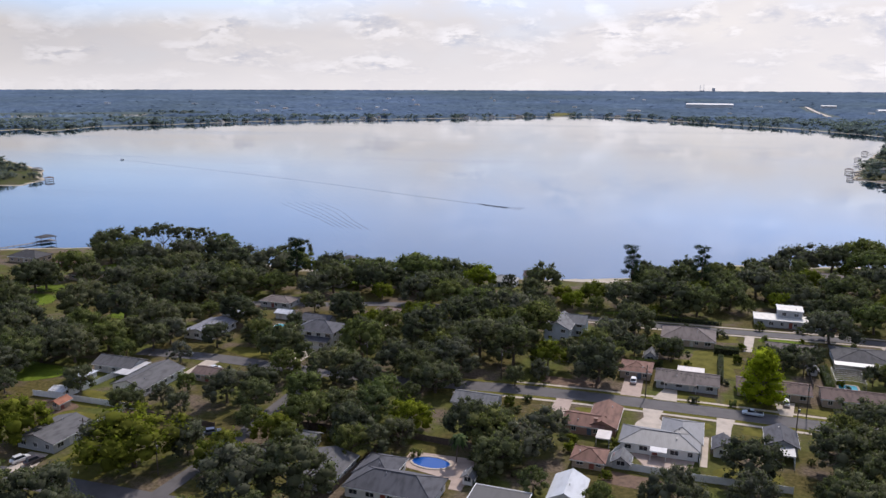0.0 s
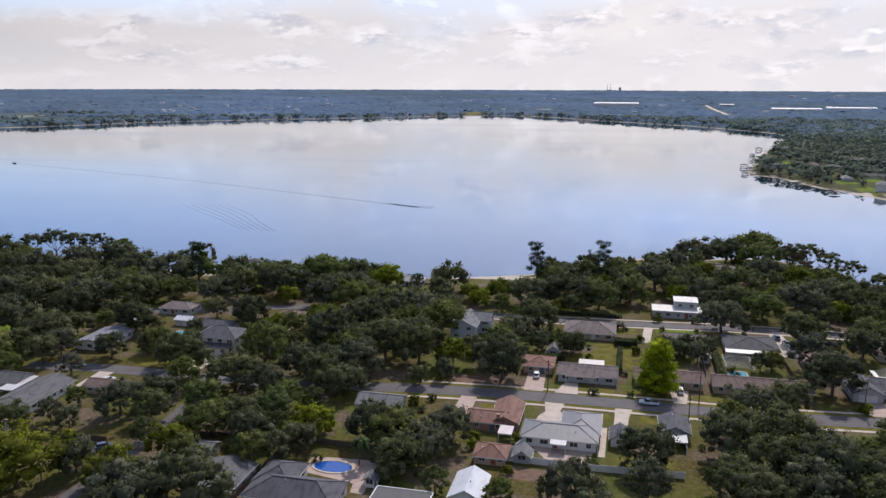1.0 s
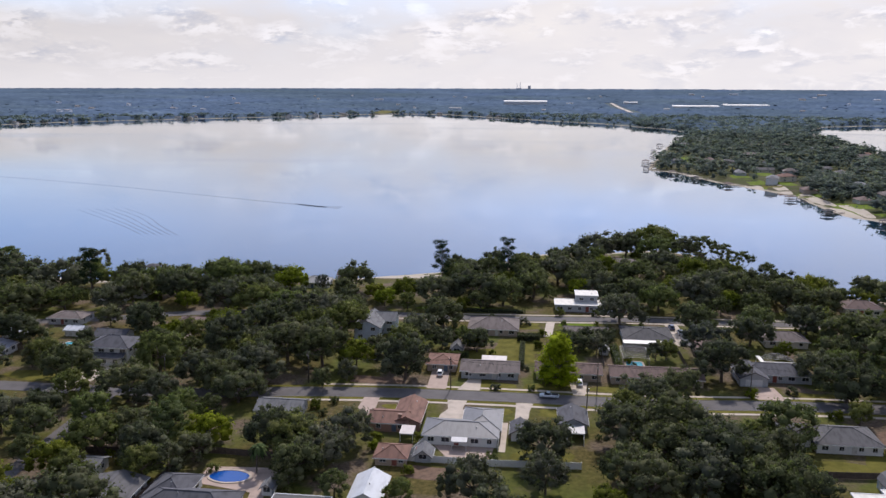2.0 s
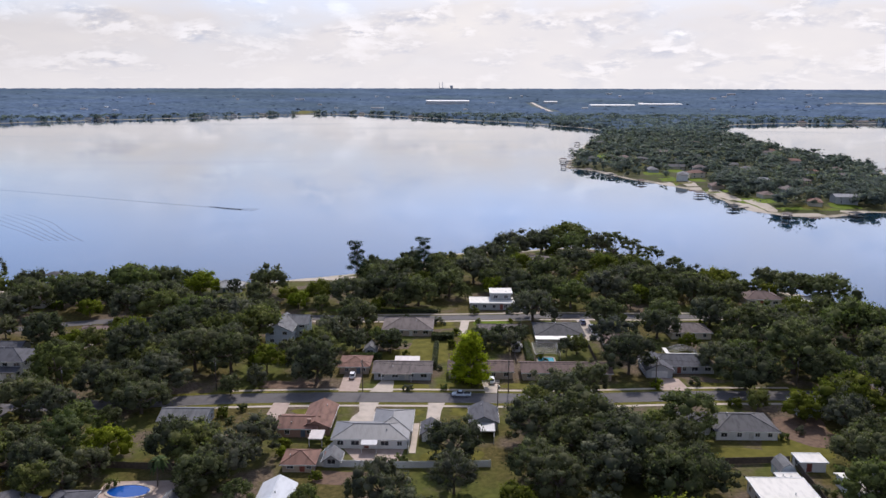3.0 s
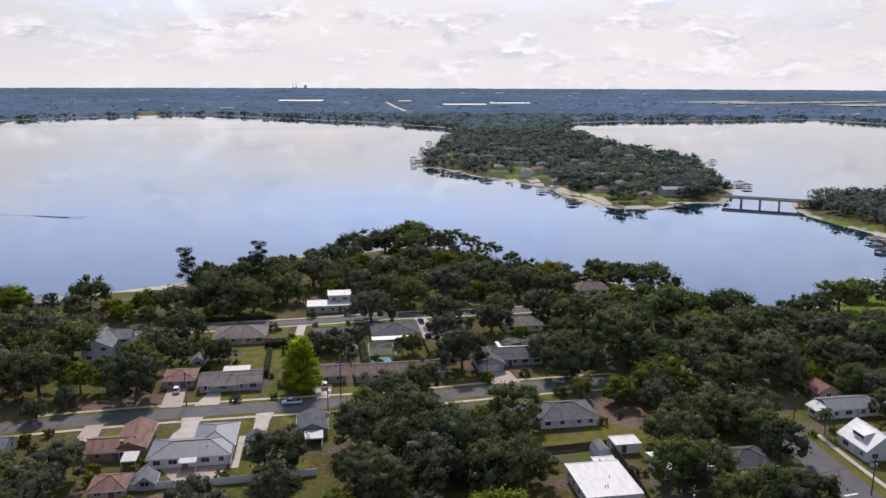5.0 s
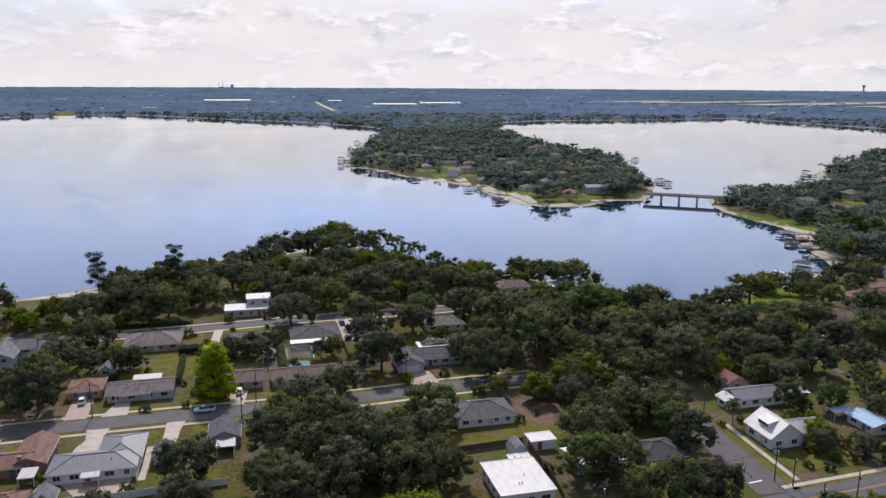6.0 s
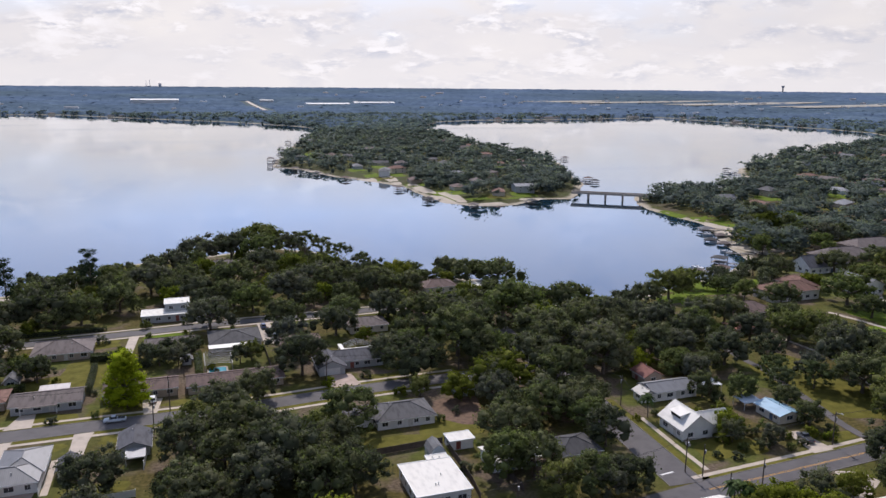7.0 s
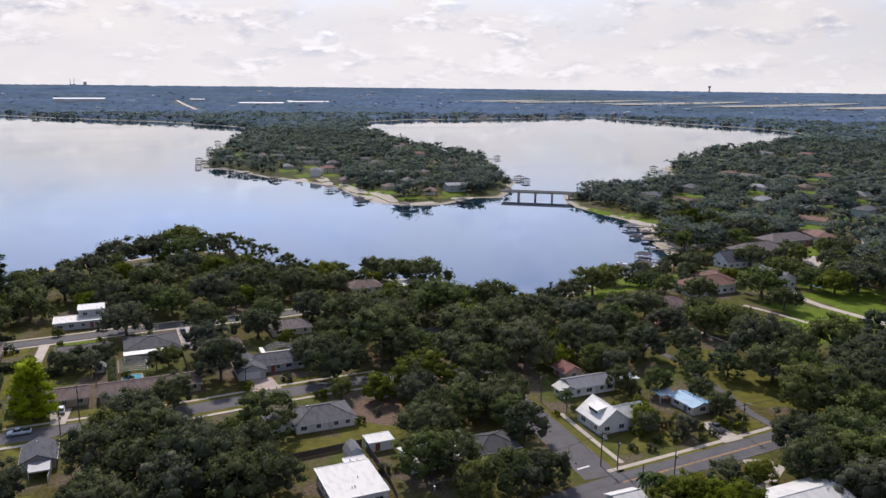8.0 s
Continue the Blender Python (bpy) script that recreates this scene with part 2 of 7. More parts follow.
def ground_material():
    m, nt, b = nodes_of("ground")
    place = nt.nodes.new("ShaderNodeNewGeometry").outputs["Position"]
    xyz = nt.nodes.new("ShaderNodeSeparateXYZ")
    link(nt, place, xyz.inputs[0])
    grass = ramp_node(nt, noise_node(nt, 0.9, 6), [(0.3, (0.050, 0.045, 0.014)), (0.5, (0.092, 0.076, 0.023)), (0.7, (0.150, 0.120, 0.042))])
    lush = ramp_node(nt, noise_node(nt, 0.5, 5), [(0.3, (0.060, 0.070, 0.016)), (0.7, (0.125, 0.135, 0.03))])
    bare = ramp_node(nt, noise_node(nt, 1.3, 6), [(0.3, (0.075, 0.055, 0.038)), (0.7, (0.20, 0.155, 0.11))])
    where = ramp_node(nt, noise_node(nt, 0.035, 4), [(0.42, (0, 0, 0)), (0.60, (1, 1, 1))])
    litter = ramp_node(nt, noise_node(nt, 0.06, 5), [(0.50, (0, 0, 0)), (0.60, (1, 1, 1))])
    lawn = mix_node(nt, where, grass, lush)
    land = mix_node(nt, litter, lawn, bare)
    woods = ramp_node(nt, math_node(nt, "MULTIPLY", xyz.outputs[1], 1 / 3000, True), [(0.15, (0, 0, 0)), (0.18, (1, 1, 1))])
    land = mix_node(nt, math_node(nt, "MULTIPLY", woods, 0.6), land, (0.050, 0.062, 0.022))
    # far ground turns bluish with distance: haze painted into its colour
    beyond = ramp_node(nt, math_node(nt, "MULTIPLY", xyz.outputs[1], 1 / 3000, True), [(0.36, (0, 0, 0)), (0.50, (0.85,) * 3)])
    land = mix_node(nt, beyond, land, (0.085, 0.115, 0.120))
    ragged = math_node(nt, "ADD", xyz.outputs[2], math_node(nt, "MULTIPLY", noise_node(nt, 0.05, 5), 1.6))
    shore = ramp_node(nt, math_node(nt, "MULTIPLY", math_node(nt, "ADD", ragged, 3.6), 0.3, True), [(0.52, (1, 1, 1)), (0.62, (0, 0, 0))])
    sand = ramp_node(nt, noise_node(nt, 0.4, 4), [(0.3, (0.30, 0.26, 0.19)), (0.7, (0.50, 0.44, 0.35))])
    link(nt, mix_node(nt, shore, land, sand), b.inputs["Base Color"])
    b.inputs["Roughness"].default_value = 0.95
    b.inputs["Specular IOR Level"].default_value = 0.1
    bump_to(nt, b, noise_node(nt, 6.0, 4), 0.6, 0.12)
    return m


def lawn_material(name, low, high):
    m, nt, b = nodes_of(name)
    tone = ramp_node(nt, noise_node(nt, 0.35, 6), [(0.3, low), (0.7, high)])
    link(nt, mix_node(nt, math_node(nt, "MULTIPLY", noise_node(nt, 5.0, 3), 0.4), tone, low), b.inputs["Base Color"])
    b.inputs["Roughness"].default_value, b.inputs["Specular IOR Level"].default_value = 0.95, 0.1
    bump_to(nt, b, noise_node(nt, 9.0, 3), 0.6, 0.08)
    return m


LAWN = lawn_material("dry_lawn", (0.092, 0.088, 0.016), (0.180, 0.162, 0.034))
GREEN_LAWN = lawn_material("green_lawn", (0.085, 0.128, 0.011), (0.17, 0.225, 0.022))


def water_material():
    m, nt, b = nodes_of("lake_water")
    deep = ramp_node(nt, noise_node(nt, 0.006, 3), [(0.35, (0.008, 0.029, 0.054)), (0.65, (0.012, 0.038, 0.066))])
    link(nt, deep, b.inputs["Base Color"])
    b.inputs["IOR"].default_value = 1.7
    b.inputs["Coat Weight"].default_value, b.inputs["Coat IOR"].default_value, b.inputs["Coat Roughness"].default_value = 0.38, 1.33, 0.03
    # long lanes of breeze-ruffled water between calm ones
    lanes = nt.nodes.new("ShaderNodeVectorMath")
    lanes.operation = "MULTIPLY"
    lanes.inputs[1].default_value = (0.0016, 0.0075, 0.0)
    link(nt, nt.nodes.new("ShaderNodeNewGeometry").outputs["Position"], lanes.inputs[0])
    lane = nt.nodes.new("ShaderNodeTexNoise")
    lane.inputs["Scale"].default_value, lane.inputs["Detail"].default_value, lane.inputs["Distortion"].default_value = 1.0, 5, 0.6
    link(nt, lanes.outputs[0], lane.inputs["Vector"])
    link(nt, ramp_node(nt, lane.outputs[0], [(0.44, (0.03,) * 3), (0.56, (0.07,) * 3), (0.66, (0.12,) * 3)]), b.inputs["Roughness"])
    slow = nt.nodes.new("ShaderNodeTexNoise")
    slow.inputs["Scale"].default_value, slow.inputs["Detail"].default_value = 0.35, 4
    link(nt, nt.nodes.new("ShaderNodeNewGeometry").outputs["Position"], slow.inputs["Vector"])
    bump_to(nt, b, slow.outputs[0], 0.012, 0.2)
    return m


WATER = water_material()


# ---------------------------------------------------------------- mesh helpers
def mesh_np(name, verts, faces, mats, normals=None):
    """A mesh from an array of places and an array of quads or triangles."""
    me = bpy.data.meshes.new(name)
    verts, faces = np.asarray(verts, np.float32), np.asarray(faces, np.int32)
    n, k = faces.shape
    me.vertices.add(len(verts))
    me.vertices.foreach_set("co", verts.ravel())
    me.loops.add(n * k)
    me.loops.foreach_set("vertex_index", faces.ravel())
    me.polygons.add(n)
    me.polygons.foreach_set("loop_start", np.arange(0, n * k, k, dtype=np.int32))
    me.update(calc_edges=True)
    me.validate()
    for mat in mats if isinstance(mats, (list, tuple)) else [mats]:
        me.materials.append(mat)
    if normals is not None and len(normals) == len(me.vertices):
        me.polygons.foreach_set("use_smooth", [True] * len(me.polygons))
        me.normals_split_custom_set_from_vertices(np.asarray(normals, np.float32))
    return me


def finish(bm, name, mat, smooth=False):
    bmesh.ops.recalc_face_normals(bm, faces=bm.faces)
    me = bpy.data.meshes.new(name)
    bm.to_mesh(me)
    bm.free()
    me.materials.append(mat)
    if smooth:
        me.polygons.foreach_set("use_smooth", [True] * len(me.polygons))
    return me


def part(name, bm, mat, parent, label="", m=None, smooth=False):
    """Links a bmesh (or a ready mesh) as one mesh object under a thing or a part."""
    me = finish(bm, name, mat, smooth) if isinstance(bm, bmesh.types.BMesh) else bm
    ob = new(name, me)
    ob.parent = parent
    if m is not None:
        ob.matrix_basis = m
    if label:
        ob["label"] = label
    return ob


def thing(name, x, y, z=0.0, turn=0.0, label="", category="", group="", kind=""):
    ob = new(name)
    ob.empty_display_size = 0.5
    ob.matrix_basis = pose(x, y, z, 0, 0, turn)
    return tagged(ob, label, category, group, kind)


def box(bm, x0, x1, y0, y1, z0, z1):
    v = [bm.verts.new(p) for p in ((x0, y0, z0), (x1, y0, z0), (x1, y1, z0), (x0, y1, z0), (x0, y0, z1), (x1, y0, z1), (x1, y1, z1), (x0, y1, z1))]
    for f in ((3, 2, 1, 0), (4, 5, 6, 7), (0, 1, 5, 4), (1, 2, 6, 5), (2, 3, 7, 6), (3, 0, 4, 7)):
        bm.faces.new([v[i] for i in f])
    return bm


def boxes(*dims):
    bm = bmesh.new()
    for d in dims:
        box(bm, *d)
    return bm


def solid(bm, rings, close=True):
    """Skins a list of rings of places, and caps the ends."""
    made = [[bm.verts.new(p) for p in r] for r in rings]
    for a, b in zip(made, made[1:]):
        for i in range(len(a)):
            j = (i + 1) % len(a)
            bm.faces.new((a[i], a[j], b[j], b[i]))
    if close:
        bm.faces.new(made[0][::-1])
        bm.faces.new(made[-1])
    return bm


def tube(bm, a, b, ra, rb, n=7):
    a, b = Vector(a), Vector(b)
    way = (b - a).normalized()
    side = way.orthogonal().normalized()
    other = way.cross(side)
    ring = lambda p, r: [p + (side * math.cos(2 * math.pi * i / n) + other * math.sin(2 * math.pi * i / n)) * r for i in range(n)]
    return solid(bm, [ring(a, ra), ring(b, rb)])


# ---------------------------------------------------------------- lie of the land
LAKE_Z = -3.0
NEAR_SHORE = [(-900, 450), (-700, 330), (-420, 300), (-372, 322), (-345, 338), (-300, 356), (-250, 356), (-200, 338), (-150, 342), (-110, 347), (-85, 354),
              (-58, 362), (-40, 369), (-19, 383), (0, 396), (10, 418), (30, 428), (60, 434), (90, 442), (112, 425), (119, 395), (124, 366), (150, 354),
              (172, 345), (180, 333), (179, 310), (186, 294), (199, 285), (221, 287), (232, 292), (245, 300), (256, 298), (276, 309), (297, 316)]
EAST_SHORE = [(327, 337), (335, 357), (351, 387), (368, 418), (377, 442), (372, 456), (372, 491), (381, 530), (388, 545)]
POINT_SHORE = [(345, 566), (321, 570), (282, 549), (256, 552), (240, 573), (234, 616), (235, 672), (207, 728), (184, 776), (166, 841), (140, 867), (150, 930),
               (171, 1010), (221, 1233), (261, 1363), (288, 1447), (310, 1520)]
FAR_SHORE = [(303, 1628), (251, 1716), (161, 1874), (47, 1984), (-90, 2147), (-258, 2348), (-428, 2365), (-629, 2144), (-822, 1981), (-985, 1835), (-1120, 1675),
             (-1183, 1498), (-1270, 1381), (-1224, 1175), (-1333, 1258), (-1330, 1172), (-1700, 1000), (-1400, 800), (-841, 740), (-797, 717), (-686, 656),
             (-603, 578), (-590, 538), (-640, 530)]
EAST_LAKE = [(386, 540), (404, 566), (500, 592), (572, 623), (619, 706), (705, 781), (831, 871), (1014, 947), (1124, 992), (1280, 1084), (1371, 1221), (1384, 1344),
             (1370, 1492), (1358, 1693), (1362, 1933), (1253, 1913), (1052, 1876), (884, 1872), (755, 1864), (642, 1796), (560, 1640), (515, 1480), (500, 1300),
             (490, 1170), (470, 1050), (490, 930), (470, 840), (430, 735), (400, 650), (362, 590), (340, 560)]
WEST_POND = [(-2150, 1470), (-1860, 1590), (-1690, 1775), (-1500, 1905), (-1440, 1990), (-1600, 2060), (-1760, 2080), (-1930, 1960), (-2180, 1760)]
LAKES = [np.array(p, float) for p in (NEAR_SHORE + EAST_SHORE + POINT_SHORE + FAR_SHORE, EAST_LAKE, WEST_POND)]


def inland(x, y):
    """Metres from the nearest shore: above nought on land, below in the water."""
    p = np.stack([np.atleast_1d(np.asarray(x, float)), np.atleast_1d(np.asarray(y, float))], -1)
    best = np.full(len(p), 1e9)
    for poly in LAKES:
        a, b = poly, np.roll(poly, -1, 0)
        near, inside = np.full(len(p), 1e9), np.zeros(len(p), bool)
        for (ax, ay), (bx, by) in zip(a, b):
            ex, ey = bx - ax, by - ay
            t = np.clip(((p[:, 0] - ax) * ex + (p[:, 1] - ay) * ey) / (ex * ex + ey * ey), 0, 1)
            near = np.minimum(near, np.hypot(p[:, 0] - ax - t * ex, p[:, 1] - ay - t * ey))
            if ay != by:
                inside ^= ((ay > p[:, 1]) != (by > p[:, 1])) & (p[:, 0] < ex * (p[:, 1] - ay) / ey + ax)
        best = np.minimum(best, np.where(inside, -near, near))
    far = np.clip(np.hypot(p[:, 0], p[:, 1]) / 900, 0.4, 3.0)
    wob = np.sin(p[:, 0] * 0.11 + 1.3 * np.sin(p[:, 1] * 0.07)) + 0.6 * np.sin(p[:, 1] * 0.23 + p[:, 0] * 0.05) + 0.8 * np.sin(p[:, 0] * 0.031 + p[:, 1] * 0.023)
    return best + 1.6 * far * wob


def height(x, y):
    """The ground's height: level blocks, banks down to the lakes, and far land raised to fit the camera's horizon."""
    x, y = np.atleast_1d(np.asarray(x, float)), np.atleast_1d(np.asarray(y, float))
    d = inland(x, y)
    z = np.where(d > 0, np.minimum(0.0, LAKE_Z + 0.09 * d + 0.1), np.maximum(-7.0, LAKE_Z + 0.12 * d))
    r = np.hypot(x - 25, y)
    dip = 0.0338 + (np.clip(r, 2600, 4860) - 2600) / 2260 * (0.0068 - 0.0338)
    return np.where(r > 2600, np.maximum(z, 88.5 - dip * r - 0.6), z)


GX, GY = np.arange(-720, 520, 4.0), np.arange(80, 480, 4.0)
GD = inland(*[q.ravel() for q in np.meshgrid(GX, GY)]).reshape(len(GY), len(GX))


def shore_near(x, y):
    """inland() for one place, read from a grid over the near ground."""
    u, v = (x - GX[0]) / 4.0, (y - GY[0]) / 4.0
    i, j = int(u), int(v)
    if u < 0 or v < 0 or i >= len(GX) - 1 or j >= len(GY) - 1:
        return float(inland(x, y)[0])
    u, v = u - i, v - j
    return float((GD[j, i] * (1 - u) + GD[j, i + 1] * u) * (1 - v) + (GD[j + 1, i] * (1 - u) + GD[j + 1, i + 1] * u) * v)


def ground_z(x, y):
    if math.hypot(x - 25, y) > 2600:
        return float(height(x, y)[0])
    d = shore_near(x, y)
    return min(0.0, LAKE_Z + 0.09 * d + 0.1) if d > 0 else max(-7.0, LAKE_Z + 0.12 * d)


def build_ground():
    a = np.radians(np.concatenate([np.arange(-62, 84, 0.55), np.arange(84, 298, 6.0)]))
    r = np.concatenate([[0.5], 12 * 1.019 ** np.arange(0, 330)])
    r = r[r < 4860]
    A, R = np.meshgrid(a, r)
    X, Y = 25 + R * np.sin(A), R * np.cos(A)
    verts = np.stack([X.ravel(), Y.ravel(), height(X.ravel(), Y.ravel())], -1)
    n, k = len(r), len(a)
    i, j = np.meshgrid(np.arange(n - 1), np.arange(k), indexing="ij")
    faces = np.stack([i * k + j, i * k + (j + 1) % k, (i + 1) * k + (j + 1) % k, (i + 1) * k + j], -1).reshape(-1, 4)[:, ::-1]
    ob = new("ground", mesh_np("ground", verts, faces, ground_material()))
    ob.data.polygons.foreach_set("use_smooth", [True] * len(ob.data.polygons))
    return tagged(ob, "grass, bare earth and sandy lake banks", "ground", kind="structure")


build_ground()
bm = bmesh.new()
bm.faces.new([bm.verts.new(p) for p in ((-3600, -200, LAKE_Z), (2600, -200, LAKE_Z), (2600, 3200, LAKE_Z), (-3600, 3200, LAKE_Z))])
tagged(new("water", finish(bm, "water", WATER)), "calm lake water mirroring a bright sky", "lake", kind="structure")


# ---------------------------------------------------------------- roads and paths
def smooth_line(pts, step=4.0):
    pts = [Vector((*p, 0)) for p in pts]
    out = []
    for i in range(len(pts) - 1):
        p0, p1, p2, p3 = pts[max(i - 1, 0)], pts[i], pts[i + 1], pts[min(i + 2, len(pts) - 1)]
        n = max(1, int((p2 - p1).length / step))
        for k in range(n):
            t = k / n
            out.append(0.5 * (2 * p1 + (p2 - p0) * t + (2 * p0 - 5 * p1 + 4 * p2 - p3) * t * t + (3 * p1 - p0 - 3 * p2 + p3) * t ** 3))
    return out + [pts[-1]]


def ribbon(name, pts, width, mat, lift, label, category, thick=0.12, offset=0.0, smooth=True, kind="structure"):
    """A strip of paving that follows a line over the ground."""
    line = smooth_line(pts) if smooth else [Vector((*p, 0)) for p in pts]
    rings = []
    for i, p in enumerate(line):
        way = (line[min(i + 1, len(line) - 1)] - line[max(i - 1, 0)]).normalized()
        side = Vector((way.y, -way.x, 0))
        a, b = p + side * (offset - width / 2), p + side * (offset + width / 2)
        z = max(ground_z(p.x, p.y), ground_z(a.x, a.y), ground_z(b.x, b.y)) + lift
        rings.append([(a.x, a.y, z - thick), (b.x, b.y, z - thick), (b.x, b.y, z), (a.x, a.y, z)])
    return tagged(new(name, finish(solid(bmesh.new(), rings), name, mat)), label, category, kind=kind)


def slab(name, pts, mat, lift, label, category, kind="structure", thick=0.12):
    """A flat paved or planted patch with the given corners."""
    z = max(ground_z(x, y) for x, y in pts) + lift
    bm = solid(bmesh.new(), [[(x, y, z - thick) for x, y in pts], [(x, y, z) for x, y in pts]])
    return tagged(new(name, finish(bm, name, mat)), label, category, kind=kind)


FIRST_STREET = [(-172, 203), (-145, 206), (-120, 206), (-90, 207), (-62, 210.5), (-45, 213), (-20, 214.8), (10, 215.5), (50, 215.6), (90, 218.6), (120, 219.5), (146, 219.5)]
SECOND_STREET = [(-190, 262), (-150, 272), (-111, 286), (-60, 293), (-10, 292), (27, 294.3), (60, 296.8), (100, 297), (146, 300)]
CROSS_STREET = [(147, 142), (148, 160), (149.5, 190), (150, 216), (150, 262)]
MAIN_ROAD = [(-170, 121), (-108, 124), (0, 128), (100, 133), (150, 138.2), (185, 140.3), (204, 141.6), (260, 146), (330, 150), (420, 160)]
WEST_STREET = [(-103.5, 126), (-103, 150), (-104, 175), (-105, 205)]
ribbon("road", FIRST_STREET, 6.6, ASPHALT, 0.05, "worn grey asphalt street between lawns", "road")
ribbon("road", SECOND_STREET, 6.0, ASPHALT, 0.054, "grey asphalt lakeside street under trees", "road")
ribbon("road", CROSS_STREET, 8.6, ASPHALT, 0.046, "grey asphalt side street at a junction", "road")
ribbon("road", MAIN_ROAD, 7.2, ASPHALT, 0.058, "asphalt road with a double yellow centre line", "road")
ribbon("road", WEST_STREET, 4.2, ASPHALT, 0.046, "narrow grey asphalt street between gardens", "road")
for off in (-0.18, 0.18):
    ribbon("trim", MAIN_ROAD[4:], 0.13, YELLOW_PAINT, 0.066, "yellow painted centre line on the road", "road marking", 0.01, off)
slab("trim", [(143.6, 147.0), (147.2, 147.4), (147.2, 147.9), (143.6, 147.5)], WHITE_PAINT, 0.062, "white painted stop line across the lane", "road marking", thick=0.01)
for line, offs, lo, hi in ((FIRST_STREET, (-3.45, 3.45), 4, 12), (MAIN_ROAD, (-3.75, 3.75), 4, 9), (CROSS_STREET, (-4.45, 4.45), 0, 5)):
    for off in offs:
        ribbon("kerb", line[lo:hi], 0.16, KERB, 0.11, "low concrete kerb along the asphalt", "kerb", 0.25, off)
for line, off, w, lo, hi in ((FIRST_STREET, -4.45, 1.75, 4, 12), (FIRST_STREET, 4.45, 1.75, 4, 12), (MAIN_ROAD, -4.5, 1.3, 4, 8), (CROSS_STREET, 5.5, 1.9, 0, 3)):
    ribbon("verge", line[lo:hi], w, LAWN, 0.045, "strip of dry olive grass beside the asphalt", "grass verge", 0.1, off)
for off, lo, hi in ((-5.95, 5, 11), (5.95, 4, 12)):
    ribbon("pavement", FIRST_STREET[lo:hi], 1.2, CONCRETE, 0.06, "pale concrete pavement beside the lawns", "pavement", 0.12, off)
ribbon("pavement", SECOND_STREET[3:], 1.3, CONCRETE, 0.06, "pale concrete pavement beside the lawns", "pavement", 0.12, 4.4)
ribbon("pavement", SECOND_STREET[4:], 1.2, CONCRETE, 0.06, "pale concrete pavement beside the lawns", "pavement", 0.12, -4.6)
ribbon("pavement", MAIN_ROAD[4:8], 1.3, CONCRETE, 0.06, "pale concrete pavement beside the road", "pavement", 0.12, -5.6)
ribbon("pavement", [(155.4, 146), (156, 160), (157, 176)], 1.3, CONCRETE, 0.07, "pale concrete pavement beside the side street", "pavement")
ribbon("pavement", [(205.5, 146.5), (206, 155.5), (209, 168), (212, 183), (215, 197), (215, 207), (219, 230)], 2.6, ASPHALT, 0.06, "narrow grey trail across the park", "path")
ribbon("pavement", [(236, 170), (238.4, 181), (241.5, 189.5), (244.3, 201), (243.5, 213), (241, 241)], 1.5, CONCRETE, 0.06, "pale concrete path across the park", "path")
ribbon("pavement", [(290, 212), (288, 226), (285, 240)], 2.0, CONCRETE, 0.06, "pale concrete path behind trees", "path")
ribbon("road", [(317, 185), (317, 205), (315, 230), (322, 250), (345, 268), (372, 280)], 4.0, CONCRETE, 0.06, "pale concrete drive between green lawns", "road")
ribbon("road", [(470, 330), (440, 305), (410, 292), (390, 284)], 7.0, CONCRETE, 0.05, "pale concrete road into a turning circle", "road")
slab("pavement", [(390 + 17 * math.cos(a), 284 + 15 * math.sin(a)) for a in np.linspace(0, 6.28, 25)[:-1]], CONCRETE, 0.056, "pale concrete turning circle", "road")
ribbon("pavement", [(183, 135.0), (188.5, 133.2), (189, 130), (182.5, 126.3), (176, 123.6)], 2.6, CONCRETE, 0.06, "curved pale concrete garden path", "path")

# ---------------------------------------------------------------- houses
HOUSE_SPOTS = []


def window(parent, w, h, m, mats):
    key = ("window", w, h)
    if key not in MATS:
        f = 0.09
        fr = boxes((-w / 2 - f, -w / 2, -0.06, 0.03, -f, h + f), (w / 2, w / 2 + f, -0.06, 0.03, -f, h + f), (-w / 2, w / 2, -0.06, 0.03, -f, 0),
                   (-w / 2, w / 2, -0.06, 0.03, h, h + f), (-0.03, 0.03, -0.05, 0.02, 0, h))
        pa = boxes((-w / 2, w / 2, -0.03, 0.02, 0, h))
        MATS[key] = (finish(fr, "window", TRIM), finish(pa, "pane", GLASS))
    fr, pa = MATS[key]
    win = part("window", fr, None, parent, m=m)
    part("pane", pa, None, win)


def door(parent, w, h, m, mat, name="door"):
    key = (name, w, h, mat.name)
    if key not in MATS:
        bm = boxes((-w / 2, w / 2, -0.05, 0.03, 0, h))
        if name == "garage_door":
            for k in range(1, 4):
                box(bm, -w / 2, w / 2, -0.06, -0.052, k * h / 4 - 0.02, k * h / 4 + 0.02)
        else:
            box(bm, -w / 2 - 0.1, -w / 2, -0.07, 0.03, 0, h + 0.1)
            box(bm, w / 2, w / 2 + 0.1, -0.07, 0.03, 0, h + 0.1)
            box(bm, -w / 2, w / 2, -0.07, 0.03, h, h + 0.1)
        MATS[key] = finish(bm, name, mat)
    part(name, MATS[key], None, parent, m=m)


